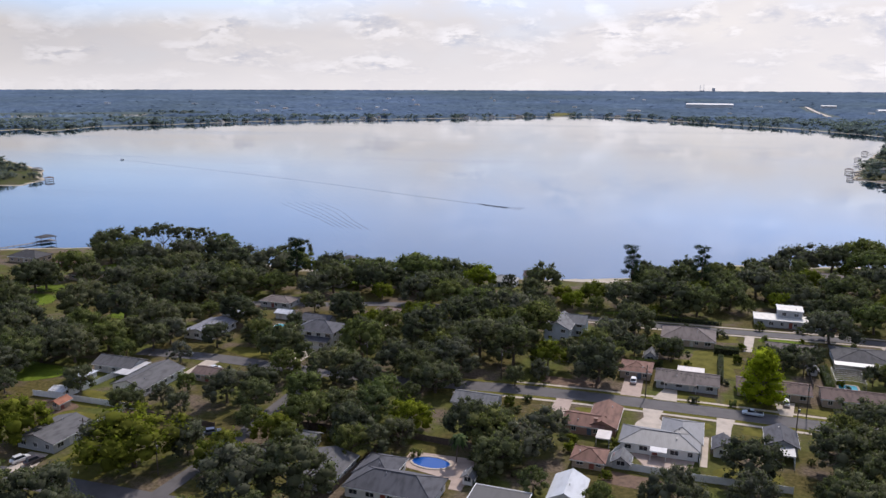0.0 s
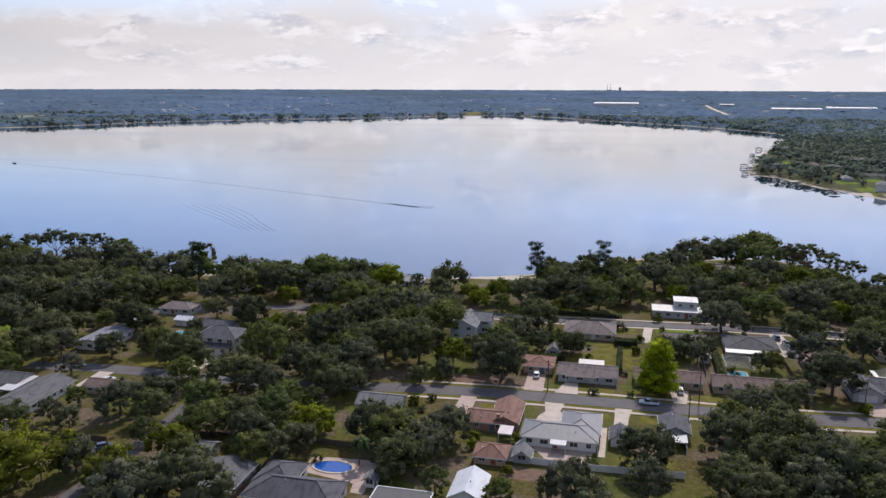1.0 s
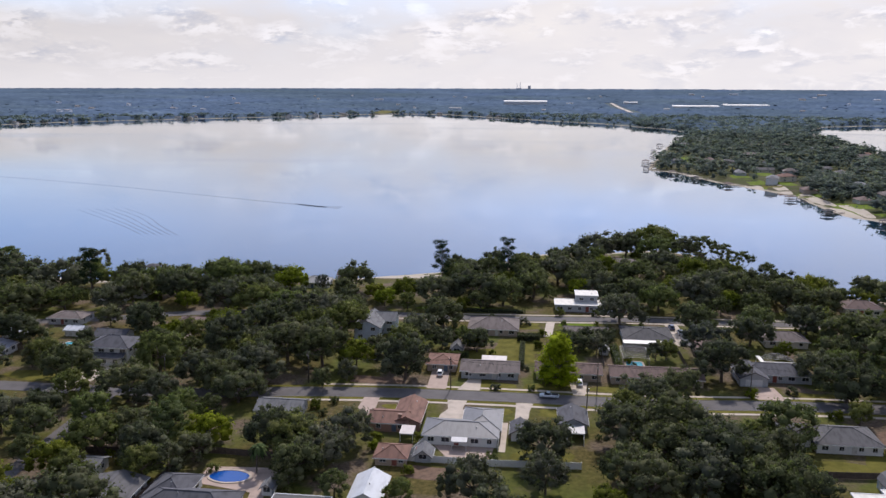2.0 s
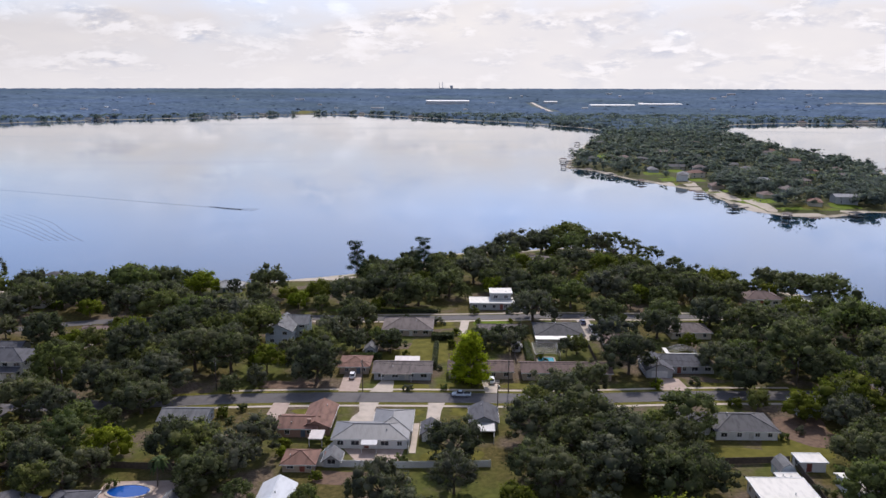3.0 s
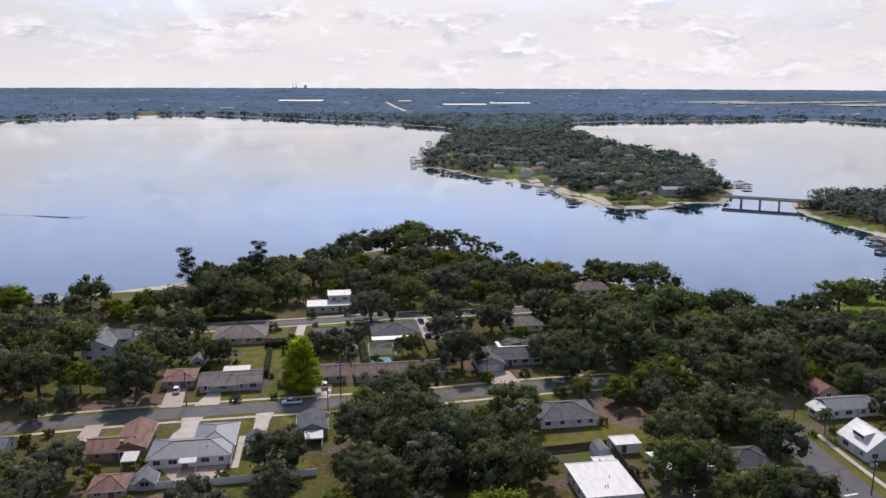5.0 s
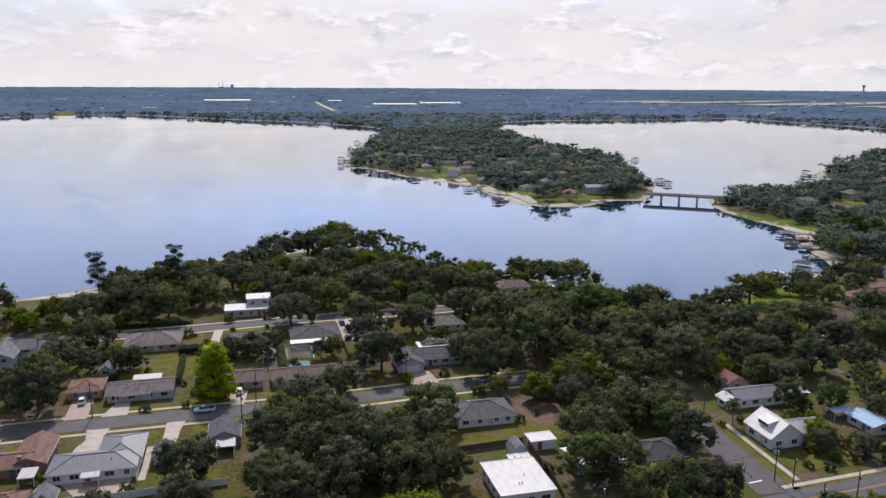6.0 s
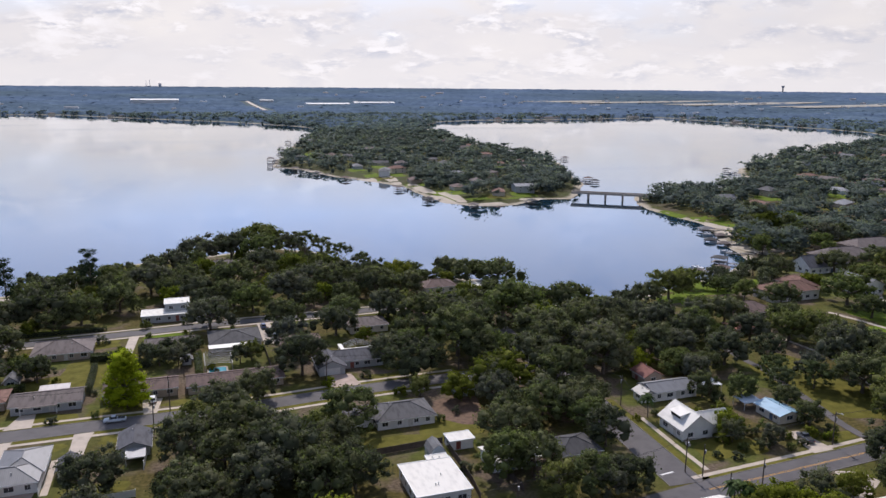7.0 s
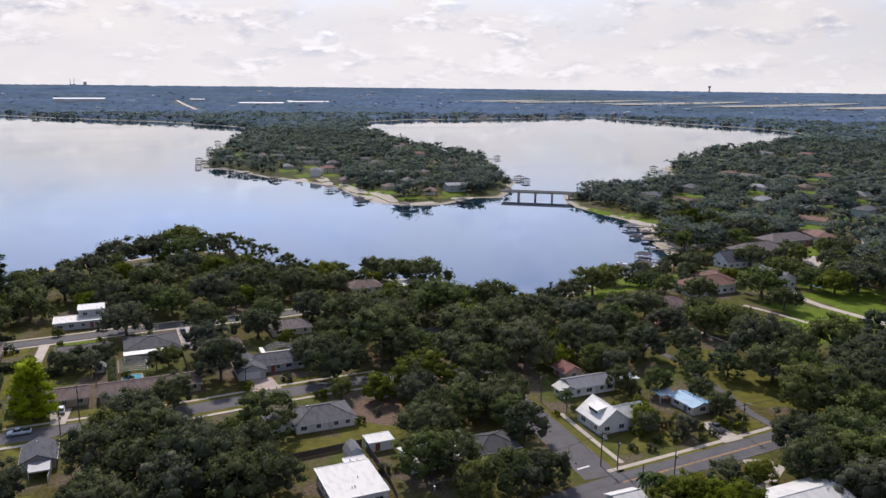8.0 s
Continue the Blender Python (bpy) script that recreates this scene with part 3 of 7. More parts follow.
def gable_roof(l, w, z, rise, over, t=0.18):
    """Ridge along x."""
    a, b = l / 2 + over, w / 2 + over
    drop = rise * over / (w / 2)
    ring = lambda x: [(x, -b, z - drop), (x, 0, z + rise), (x, b, z - drop), (x, b, z - drop + t), (x, 0, z + rise + t), (x, -b, z - drop + t)]
    bm = bmesh.new()
    ra, rb = [[bm.verts.new(p) for p in ring(x)] for x in (-a, a)]
    for i in range(6):
        j = (i + 1) % 6
        bm.faces.new((ra[i], ra[j], rb[j], rb[i]))
    for r in (ra, rb):
        bm.faces.new((r[0], r[1], r[4], r[5]))
        bm.faces.new((r[1], r[2], r[3], r[4]))
    return bm


def hip_roof(l, w, z, rise, over, t=0.16):
    a, b = l / 2 + over, w / 2 + over
    z0 = z - rise * over / (w / 2)
    bm = bmesh.new()
    low = [bm.verts.new(p) for p in ((-a, -b, z0), (a, -b, z0), (a, b, z0), (-a, b, z0))]
    eave = [bm.verts.new(p) for p in ((-a, -b, z0 + t), (a, -b, z0 + t), (a, b, z0 + t), (-a, b, z0 + t))]
    run = max(a - b, 0.05)
    r0, r1 = bm.verts.new((-run, 0, z + rise + t)), bm.verts.new((run, 0, z + rise + t))
    bm.faces.new(low[::-1])
    for i in range(4):
        bm.faces.new((low[i], low[(i + 1) % 4], eave[(i + 1) % 4], eave[i]))
    bm.faces.new((eave[0], eave[1], r1, r0))
    bm.faces.new((eave[1], eave[2], r1))
    bm.faces.new((eave[2], eave[3], r0, r1))
    bm.faces.new((eave[3], eave[0], r0))
    return bm


def ridge_cap(l, w, z, rise, over, hip):
    bm = bmesh.new()
    a, b = l / 2 + over, w / 2 + over
    run = max(a - b, 0.05) if hip else a
    top = z + rise + 0.2
    tube(bm, (-run, 0, top), (run, 0, top), 0.11, 0.11, 5)
    if hip:
        z0 = z - rise * over / (w / 2) + 0.18
        for sx in (-1, 1):
            for sy in (-1, 1):
                tube(bm, (sx * a, sy * b, z0), (sx * run, 0, top), 0.09, 0.09, 5)
    return bm


def house(x, y, blocks, wall, roof, label, roof_kind="shingle", turn=0.0, simple=False, chimney=None, garage=None, category="house", name="house", vents=1, openings=True):
    """blocks: (dx, dy, length, width, wall height, rise, kind, along), along 'x' or 'y' for the ridge. garage: (block, side, shift)."""
    z = ground_z(x, y)
    h = thing(name, x, y, z, turn, label, category)
    wall_mat = plain("wall_paint", wall, 0.8, vary=0.12, scale=0.5, fine=3.0)
    roof_mat = roof_material(roof, roof_kind)
    cap_mat = roof_material(tuple(min(1, c * 1.06) for c in roof), roof_kind)
    rnd = random.Random(int(x * 13 + y * 7))
    for n, (dx, dy, l, w, hh, rise, kind, along) in enumerate(blocks):
        HOUSE_SPOTS.append((x + dx, y + dy, (l if along == "x" else w) / 2 + 1.0, (w if along == "x" else l) / 2 + 1.0))
        m = pose(dx, dy, 0.004 * n, 0, 0, 0 if along == "x" else 90)
        over = 0.35 if kind in ("flat",) else 0.55
        bm = bmesh.new()
        box(bm, -l / 2, l / 2, -w / 2, w / 2, -0.8, hh)
        if kind == "gable":
            for s in (-1, 1):
                xa, xb = sorted((s * l / 2, s * (l / 2 - 0.2)))
                solid(bm, [[(xx, -w / 2, hh), (xx, w / 2, hh), (xx, 0, hh + rise - 0.02)] for xx in (xa, xb)])
        if kind == "shed":
            solid(bm, [[(-l / 2, -w / 2, hh), (-l / 2, w / 2, hh), (-l / 2, w / 2, hh + rise)], [(l / 2, -w / 2, hh), (l / 2, w / 2, hh), (l / 2, w / 2, hh + rise)]])
        part("wall", bm, wall_mat, h, m=m)
        if kind == "gable":
            part("roof", gable_roof(l, w, hh, rise, over), roof_mat, h, m=m)
            if not simple:
                part("ridge_cap", ridge_cap(l, w, hh, rise, over, False), cap_mat, h, m=m)
        elif kind == "hip":
            part("roof", hip_roof(l, w, hh, rise, over), roof_mat, h, m=m)
            if not simple:
                part("ridge_cap", ridge_cap(l, w, hh, rise, over, True), cap_mat, h, m=m)
        elif kind == "barn":
            side = lambda xx, o: [(xx, -w / 2 - 0.15, hh - 0.15 + o), (xx, -w * 0.33, hh + rise * 0.62 + o), (xx, 0, hh + rise + o), (xx, w * 0.33, hh + rise * 0.62 + o), (xx, w / 2 + 0.15, hh - 0.15 + o)]
            ring = lambda xx: side(xx, 0.12) + side(xx, 0.0)[::-1]
            part("roof", solid(bmesh.new(), [ring(-l / 2 - 0.2), ring(l / 2 + 0.2)]), roof_mat, h, m=m)
            for s in (-1, 1):
                xa, xb = sorted((s * l / 2, s * (l / 2 - 0.12)))
                part("gable", solid(bmesh.new(), [side(xx, -0.01)[1:4] + [(xx, w / 2 - 0.01, hh), (xx, -w / 2 + 0.01, hh)] for xx in (xa, xb)]), wall_mat, h, m=m)
        elif kind == "shed":
            a, b = l / 2 + over, w / 2 + over
            k = rise / w
            ring = lambda xx: [(xx, -b, hh - k * over), (xx, b, hh + rise + k * over), (xx, b, hh + rise + k * over + 0.16), (xx, -b, hh - k * over + 0.16)]
            part("roof", solid(bmesh.new(), [ring(-a), ring(a)]), roof_mat, h, m=m)
        else:
            bm = boxes((-l / 2 - over, l / 2 + over, -w / 2 - over, w / 2 + over, hh + 0.004, hh + 0.2))
            part("roof", bm, roof_mat, h, m=m)
            bm = boxes((-l / 2 - over - 0.04, l / 2 + over + 0.04, -w / 2 - over - 0.04, -w / 2 - over + 0.16, hh, hh + 0.3),
                       (-l / 2 - over - 0.04, l / 2 + over + 0.04, w / 2 + over - 0.16, w / 2 + over + 0.04, hh, hh + 0.3),
                       (-l / 2 - over - 0.04, -l / 2 - over + 0.16, -w / 2 - over + 0.16, w / 2 + over - 0.16, hh, hh + 0.3),
                       (l / 2 + over - 0.16, l / 2 + over + 0.04, -w / 2 - over + 0.16, w / 2 + over - 0.16, hh, hh + 0.3))
            part("roof_edge", bm, TRIM, h, m=m)
        if kind in ("hip", "gable") and not simple:
            drop = rise * over / (w / 2)
            for yy in (-w / 2 - over - 0.05, w / 2 + over):
                part("fascia", boxes((-l / 2 - over - 0.02, l / 2 + over + 0.02, yy, yy + 0.05, hh - drop - 0.12, hh - drop + 0.12)), TRIM, h, m=m)
        # openings along the four sides
        storeys = 2 if hh > 4.6 else 1
        for side, (length, depth, ang) in enumerate(((l, w, 0), (w, l, 90), (l, w, 180), (w, l, 270))):
            if not openings or simple and side:
                continue
            count = 2 if simple else max(1, int(length / 3.6))
            face = pose(0, 0, 0, 0, 0, ang) @ pose(0, -depth / 2, 0)
            for i in range(count):
                xs = (i + 0.5) / count * length - length / 2
                for s in range(storeys):
                    if garage and garage[0] == n and garage[1] == side and s == 0 and abs(xs - garage[2]) < 3.4:
                        continue
                    if i == count // 2 and s == 0 and side in (0, 2) and n == 0 and not simple:
                        door(h, 1.0, 2.05, m @ face @ pose(xs - 0.9, 0, 0.15), plain("painted_door", rnd.choice(((0.25, 0.07, 0.05), (0.1, 0.14, 0.2), (0.6, 0.58, 0.54))), 0.5))
                        if count > 1:
                            window(h, 1.1, 1.1, m @ face @ pose(xs + 0.7, 0, 1.0), None)
                    else:
                        window(h, rnd.choice((1.1, 1.5, 1.9)), 1.15, m @ face @ pose(xs, 0, 0.95 + 2.7 * s), None)
            if garage and garage[0] == n and garage[1] == side:
                door(h, 4.9, 2.15, m @ face @ pose(garage[2], 0, 0.1), plain("garage_door_paint", (0.66, 0.65, 0.63), 0.5, vary=0.08), "garage_door")
        if not simple and kind in ("hip", "gable", "flat"):
            for k in range(vents):
                vx, vy = rnd.uniform(-l * 0.3, l * 0.3), rnd.uniform(-w * 0.35, w * 0.2)
                vz = hh + 0.2 if kind == "flat" else hh + rise * (1 - abs(vy) / (w / 2))
                part("roof_vent", tube(bmesh.new(), (vx, vy, vz - 0.3), (vx, vy, vz + 0.55), 0.14, 0.12, 8), STEEL, h, m=m)
    if chimney:
        cx, cy, top = chimney
        bm = boxes((cx - 0.45, cx + 0.45, cy - 0.35, cy + 0.35, 0, top), (cx - 0.55, cx + 0.55, cy - 0.45, cy + 0.45, top, top + 0.15))
        part("chimney", bm, plain("brick_paint", (0.35, 0.22, 0.17), 0.85), h)
    return h


def canopy(x, y, l, w, hh, roof, label, turn=0.0, drop=0.25, category="patio roof", name="patio_roof", kind="metal", posts=True):
    """An open patio roof or carport on posts."""
    z = ground_z(x, y)
    c = thing(name, x, y, z, turn, label, category)
    bm = solid(bmesh.new(), [[(xx, -w / 2, hh - drop), (xx, w / 2, hh), (xx, w / 2, hh + 0.12), (xx, -w / 2, hh - drop + 0.12)] for xx in (-l / 2, l / 2)])
    part("roof", bm, roof_material(roof, kind), c)
    for sx in (-1, 1):
        for sy in (-1, 1):
            part("post", boxes((sx * (l / 2 - 0.2) - 0.06, sx * (l / 2 - 0.2) + 0.06, sy * (w / 2 - 0.2) - 0.06, sy * (w / 2 - 0.2) + 0.06, -0.5, hh - drop - 0.005 if sy < 0 else hh - 0.03)), TRIM, c)
    part("beam", boxes((-l / 2 + 0.1, l / 2 - 0.1, -w / 2 + 0.12, -w / 2 + 0.22, hh - drop - 0.2, hh - drop + 0.005)), TRIM, c)
    HOUSE_SPOTS.append((x, y, l / 2, w / 2))
    return c


WHITE, CREAM, TAN, GREYW, BLUEW, BRICK = (0.72, 0.71, 0.69), (0.62, 0.56, 0.46), (0.42, 0.34, 0.27), (0.42, 0.43, 0.44), (0.46, 0.52, 0.58), (0.36, 0.22, 0.17)
SLATE, CHAR, MIDGREY, LIGHTG, BROWNR, REDBR, TAUPE = (0.098, 0.098, 0.112), (0.072, 0.070, 0.074), (0.125, 0.121, 0.124), (0.185, 0.185, 0.190), (0.165, 0.112, 0.097), (0.23, 0.125, 0.093), (0.185, 0.152, 0.140)
WHITEROOF = (0.72, 0.69, 0.63)
PATIO = (0.50, 0.45, 0.43)

# along the first street, lake side
house(4.2, 233.6, [(0, 0, 17.4, 9.6, 2.6, 1.5, "gable", "x")], GREYW, TAUPE, "long low grey house with a taupe shingle roof beside the street")
canopy(2.4, 228.1, 9.4, 1.5, 2.5, TAUPE, "taupe porch roof on white posts along a house front", drop=0.12, category="porch", name="porch", kind="shingle")
canopy(5.0, 240.6, 8.0, 4.0, 2.7, PATIO, "white flat patio roof behind a grey house")
house(-11.2, 238.2, [(0, 0, 9.0, 9.4, 2.6, 1.3, "hip", "x")], TAN, REDBR, "small tan house with a reddish brown roof")
house(28.2, 235.0, [(0, 0, 19.5, 9.0, 2.6, 1.3, "gable", "x")], TAN, BROWNR, "long brown house with a dark shingle roof behind a bright tree")
house(54.5, 234.2, [(0, 0, 27.0, 9.2, 2.6, 1.4, "gable", "x")], TAN, BROWNR, "long brown ranch house with a dark brown roof")
house(57.0, 272.6, [(0, 0, 16.5, 15.0, 2.7, 1.6, "hip", "x")], WHITE, CHAR, "house with a dark grey low hipped roof")
canopy(54.5, 263.2, 13.0, 3.4, 2.6, WHITEROOF, "white porch roof along a house front")
house(90.5, 240.0, [(0.8, 1.5, 20.0, 10.0, 2.7, 1.8, "hip", "x"), (-7.2, -1.8, 11.5, 8.0, 2.7, 1.9, "gable", "y")], GREYW, SLATE, "grey hipped house with a front gable garage", garage=(1, 3, 0.0))
house(93.0, 195.6, [(1.8, 0, 15.5, 11.0, 2.6, 2.0, "hip", "x"), (-8.0, 1.5, 10.0, 8.0, 2.6, 1.5, "hip", "x")], WHITE, MIDGREY, "white walled house with a dark grey hipped roof")
house(3.0, 277.5, [(0, 0, 17.5, 13.0, 2.6, 2.4, "hip", "x")], TAN, TAUPE, "tan house with a brownish hipped roof behind garden trees")
house(-41.0, 267.5, [(0, 0, 14.0, 9.0, 5.0, 2.2, "gable", "y"), (2.5, 5.5, 12.0, 8.0, 5.0, 1.9, "gable", "x")], BLUEW, LIGHTG, "two storey pale blue house with light grey gables")
house(-8.0, 252.2, [(0, 0, 4.6, 3.6, 2.2, 1.6, "gable", "y")], GREYW, LIGHTG, "small grey garden shed with a steep roof", category="shed", name="garden_shed", vents=0)
house(41.0, 256.6, [(0, 0, 3.0, 2.6, 2.1, 0.9, "gable", "y")], WHITE, LIGHTG, "small white playhouse beside a hedge", category="shed", name="garden_shed", vents=0)
house(36.0, 273.0, [(0, 0, 15.0, 9.0, 2.6, 1.4, "gable", "x")], CREAM, TAUPE, "cream house half hidden behind shrubs")
house(37.5, 309.0, [(0, 0, 23.0, 8.5, 2.7, 0, "flat", "x"), (1.0, 4.0, 8.5, 7.5, 5.6, 0, "flat", "x")], GREYW, WHITEROOF, "modern house with white flat roofs on two levels", "membrane")
house(78.0, 262.0, [(0, 0, 13.0, 9.0, 2.6, 1.8, "hip", "x")], TAN, BROWNR, "brown roofed house among trees")
house(104.0, 275.0, [(0, 0, 14.0, 10.0, 2.6, 1.8, "hip", "x")], CREAM, TAUPE, "cream house under trees near the lake")

# along the first street, near side
house(-0.6, 188.0, [(0, 0, 18.4, 9.6, 2.7, 1.6, "hip", "x"), (5.0, 6.2, 13.0, 9.4, 2.7, 1.55, "hip", "y")], WHITE, LIGHTG, "white house with a pale grey metal hipped roof", "metal")
canopy(-0.6, 181.8, 4.0, 2.8, 2.6, (0.42, 0.42, 0.44), "white patio roof behind a pale grey house")
house(-18.0, 194.0, [(-2.0, -1.0, 10.0, 8.0, 2.6, 1.3, "gable", "x"), (2.6, 3.0, 14.0, 7.0, 2.6, 1.5, "gable", "y")], BRICK, REDBR, "reddish brown brick house with crossing gables", chimney=(1.0, -3.4, 4.3))
canopy(-14.2, 185.6, 3.6, 4.6, 2.6, PATIO, "white corrugated patio roof beside a brown house")
house(-16.0, 174.4, [(0, 0, 7.4, 7.0, 2.2, 1.4, "hip", "x")], TAN, REDBR, "small outbuilding with a pinkish brown hipped roof", category="shed", name="garden_shed")
house(-8.6, 175.6, [(0, 0, 4.4, 3.8, 1.8, 1.4, "gable", "y")], GREYW, LIGHTG, "small grey garden house with a steep gable", category="shed", name="garden_shed", vents=0)
house(14.2, 190.6, [(0, 0, 6.4, 4.2, 2.3, 1.2, "gable", "y")], WHITE, SLATE, "narrow white outbuilding with a slate grey gable", category="shed", name="garden_shed", vents=0)
house(28.0, 199.0, [(0, 0, 9.5, 7.0, 2.4, 1.5, "gable", "y")], GREYW, SLATE, "grey gabled house beside a big tree")
canopy(28.4, 191.4, 4.6, 4.6, 2.4, (0.34, 0.34, 0.35), "pale metal lean-to roof behind a house")
house(91.6, 157.4, [(0, 0, 12.0, 14.6, 3.0, 0, "flat", "x"), (3.6, 8.6, 4.6, 3.0, 2.7, 0, "flat", "x")], WHITE, WHITEROOF, "white building with a flat white membrane roof", "membrane", vents=3)
house(96.6, 171.8, [(0, 0, 5.0, 3.8, 2.2, 2.0, "barn", "y")], BLUEW, LIGHTG, "small pale blue barn shaped garden shed", category="shed", name="garden_shed", vents=0)
house(104.2, 175.8, [(0, 0, 6.0, 4.2, 2.4, 0, "flat", "x")], WHITE, WHITEROOF, "small white flat roofed outbuilding", "membrane", category="shed", name="garden_shed", vents=0)
house(112.8, 164.0, [(0, 0, 12.0, 8.0, 2.7, 0.9, "gable", "x")], WHITE, WHITEROOF, "white roofed house showing through oak branches", "metal")
house(129.0, 163.2, [(0, 0, 10.6, 9.2, 2.6, 1.7, "hip", "x")], TAN, CHAR, "dark roofed house close to the side street")
white_house = house(163.4, 165.4, [(0, 0, 10.0, 9.0, 3.2, 3.3, "gable", "y"), (7.0, -0.5, 8.0, 6.0, 3.0, 2.0, "gable", "x")], WHITE, WHITEROOF, "white house with a bright white metal roof", "metal")
dormer = part("dormer", boxes((-3.3, -0.7, -2.1, 2.1, 3.4, 5.55)), plain("dormer_paint", (0.78, 0.78, 0.77), 0.6), white_house, "white shed dormer")
part("dormer_window", boxes((-3.36, -3.3, -1.9, 1.9, 4.55, 5.4)), GLASS, dormer, "wide dark window band")
part("dormer_roof", solid(bmesh.new(), [[(-3.8, yy, 5.5), (-0.3, yy, 6.2), (-0.3, yy, 6.34), (-3.8, yy, 5.64)] for yy in (-2.4, 2.4)]), roof_material(WHITEROOF, "metal"), dormer, "white metal dormer roof")
house(173.5, 188.0, [(0, 0, 14.5, 7.6, 2.8, 1.3, "gable", "x"), (-8.8, -1.5, 4.4, 4.4, 2.6, 1.0, "gable", "y")], WHITE, LIGHTG, "long white house with a pale metal gable", "metal")
canopy(186.4, 187.0, 6.4, 6.0, 2.7, (0.62, 0.63, 0.65), "pale metal carport roof", name="carport", category="carport")
canopy(189.6, 173.4, 6.0, 5.0, 2.5, (0.50, 0.58, 0.66), "pale blue metal lean-to roof beside a house", name="lean_to", category="lean-to")
house(193.0, 165.4, [(0, 0, 9.0, 6.6, 2.5, 0.9, "gable", "y")], CREAM, (0.26, 0.42, 0.55), "small house with a faded blue metal roof", "metal")
house(177.8, 113.0, [(0, 0, 18.0, 12.0, 3.2, 1.8, "gable", "x")], WHITE, WHITEROOF, "white building with a bright white metal roof", "metal")
house(143.6, 128.6, [(0, 0, 6.4, 5.2, 2.8, 1.0, "gable", "x")], WHITE, WHITEROOF, "small white roofed building at the corner", "metal")
house(-54.5, 147.4, [(0, -1.8, 20.0, 10.0, 2.7, 2.2, "hip", "x"), (-6.2, 4.2, 10.0, 8.6, 2.7, 1.9, "hip", "y")], WHITE, SLATE, "slate grey hipped house beside a round pool")
house(-73.5, 147.2, [(0, 0, 13.4, 11.0, 2.6, 1.3, "gable", "y")], GREYW, MIDGREY, "weathered grey gabled house", vents=2)
house(-88.0, 146.0, [(0, 0, 9.0, 7.0, 2.5, 1.0, "gable", "x")], GREYW, CHAR, "low house with a dark roof under trees")
house(-31.0, 145.6, [(0, 0, 12.0, 9.0, 2.7, 0, "flat", "x")], WHITE, CHAR, "house with a dark flat roof and pale edging", "membrane")
house(-17.8, 155.4, [(0, 0, 10.6, 6.6, 2.8, 1.7, "gable", "y")], WHITE, (0.60, 0.62, 0.65), "white gabled house with a bright metal roof", "metal")
house(-40.4, 155.6, [(0, 0, 3.0, 2.4, 2.0, 0.8, "gable", "y")], WHITE, LIGHTG, "small pale tool shed near the pool", category="shed", name="garden_shed", vents=0)
house(-51.0, 197.0, [(0, 0, 12.0, 8.0, 2.6, 1.4, "gable", "x")], GREYW, LIGHTG, "pale roofed house below big oaks")
house(-85.0, 160.0, [(0, 0, 6.0, 5.0, 2.4, 0.9, "gable", "x")], WHITE, LIGHTG, "small white outbuilding among trees", category="shed", name="garden_shed")

# west of the narrow street
house(-119.6, 233.6, [(0, 0, 14.5, 11.0, 5.3, 2.2, "hip", "x"), (0.5, -6.6, 11.0, 3.2, 2.7, 0.8, "shed", "x")], WHITE, SLATE, "two storey white house with a dark blue grey roof")
house(-129.5, 250.0, [(0, 0, 11.0, 7.0, 2.6, 1.4, "gable", "x")], GREYW, SLATE, "low house with a slate roof beside a pool")
# roof grey is set darker to stand for the shade over it
house(-162.0, 228.0, [(0, 0, 16.0, 11.0, 2.6, 1.2, "gable", "y")], WHITE, (0.24, 0.24, 0.27), "white house with a pale grey roof")
house(-149.5, 180.0, [(0, 0, 18.0, 11.0, 2.6, 1.8, "gable", "y")], WHITE, MIDGREY, "white gabled house with a grey roof")
canopy(-158.8, 184.0, 5.0, 11.0, 2.6, (0.55, 0.53, 0.52), "pale flat carport roof", name="carport", category="carport")
house(-171.4, 176.0, [(0, 0, 7.0, 5.0, 2.3, 0.7, "hip", "x")], WHITE, (0.6, 0.62, 0.66), "white glazed garden room with a pale roof", category="garden room", name="garden_room")
house(-166.0, 187.0, [(0, 0, 14.0, 8.0, 2.6, 1.6, "gable", "x")], GREYW, MIDGREY, "grey house with weathered gables")
house(-167.2, 164.0, [(0, 0, 4.4, 3.4, 2.1, 0.5, "gable", "x")], WHITE, (0.66, 0.66, 0.66), "small white garden shed beside the fence", category="shed", name="garden_shed", vents=0)
house(-161.0, 157.4, [(0, 0, 4.0, 3.0, 2.0, 0.7, "gable", "y")], TAN, (0.36, 0.15, 0.09), "small brown shed with a rusty red roof", category="shed", name="garden_shed", vents=0)
house(-146.2, 141.2, [(0, 0, 13.0, 11.5, 2.7, 1.6, "gable", "y")], GREYW, MIDGREY, "grey gabled house beside a drive")
house(-135.0, 190.0, [(0, 0, 8.0, 6.0, 2.4, 1.0, "gable", "x")], TAN, BROWNR, "small brown roofed house among trees")
house(-109.0, 267.0, [(0, 0, 10.0, 9.0, 2.6, 1.6, "hip", "x")], TAN, BROWNR, "brown hipped house beside the street")
house(-157.0, 268.5, [(0, 0, 13.0, 9.0, 2.6, 1.2, "hip", "x")], GREYW, TAUPE, "low grey brown house below oaks")
house(-157.0, 303.0, [(0, 0, 13.0, 11.0, 3.2, 3.0, "hip", "x"), (7.5, 4.0, 10.0, 8.0, 3.2, 2.4, "gable", "y")], WHITE, BROWNR, "lakeside house with a steep dark red brown roof")
house(-320.0, 297.0, [(0, 0, 17.0, 11.0, 3.0, 2.4, "hip", "x")], TAN, CHAR, "lakeside house with a dark hipped roof")
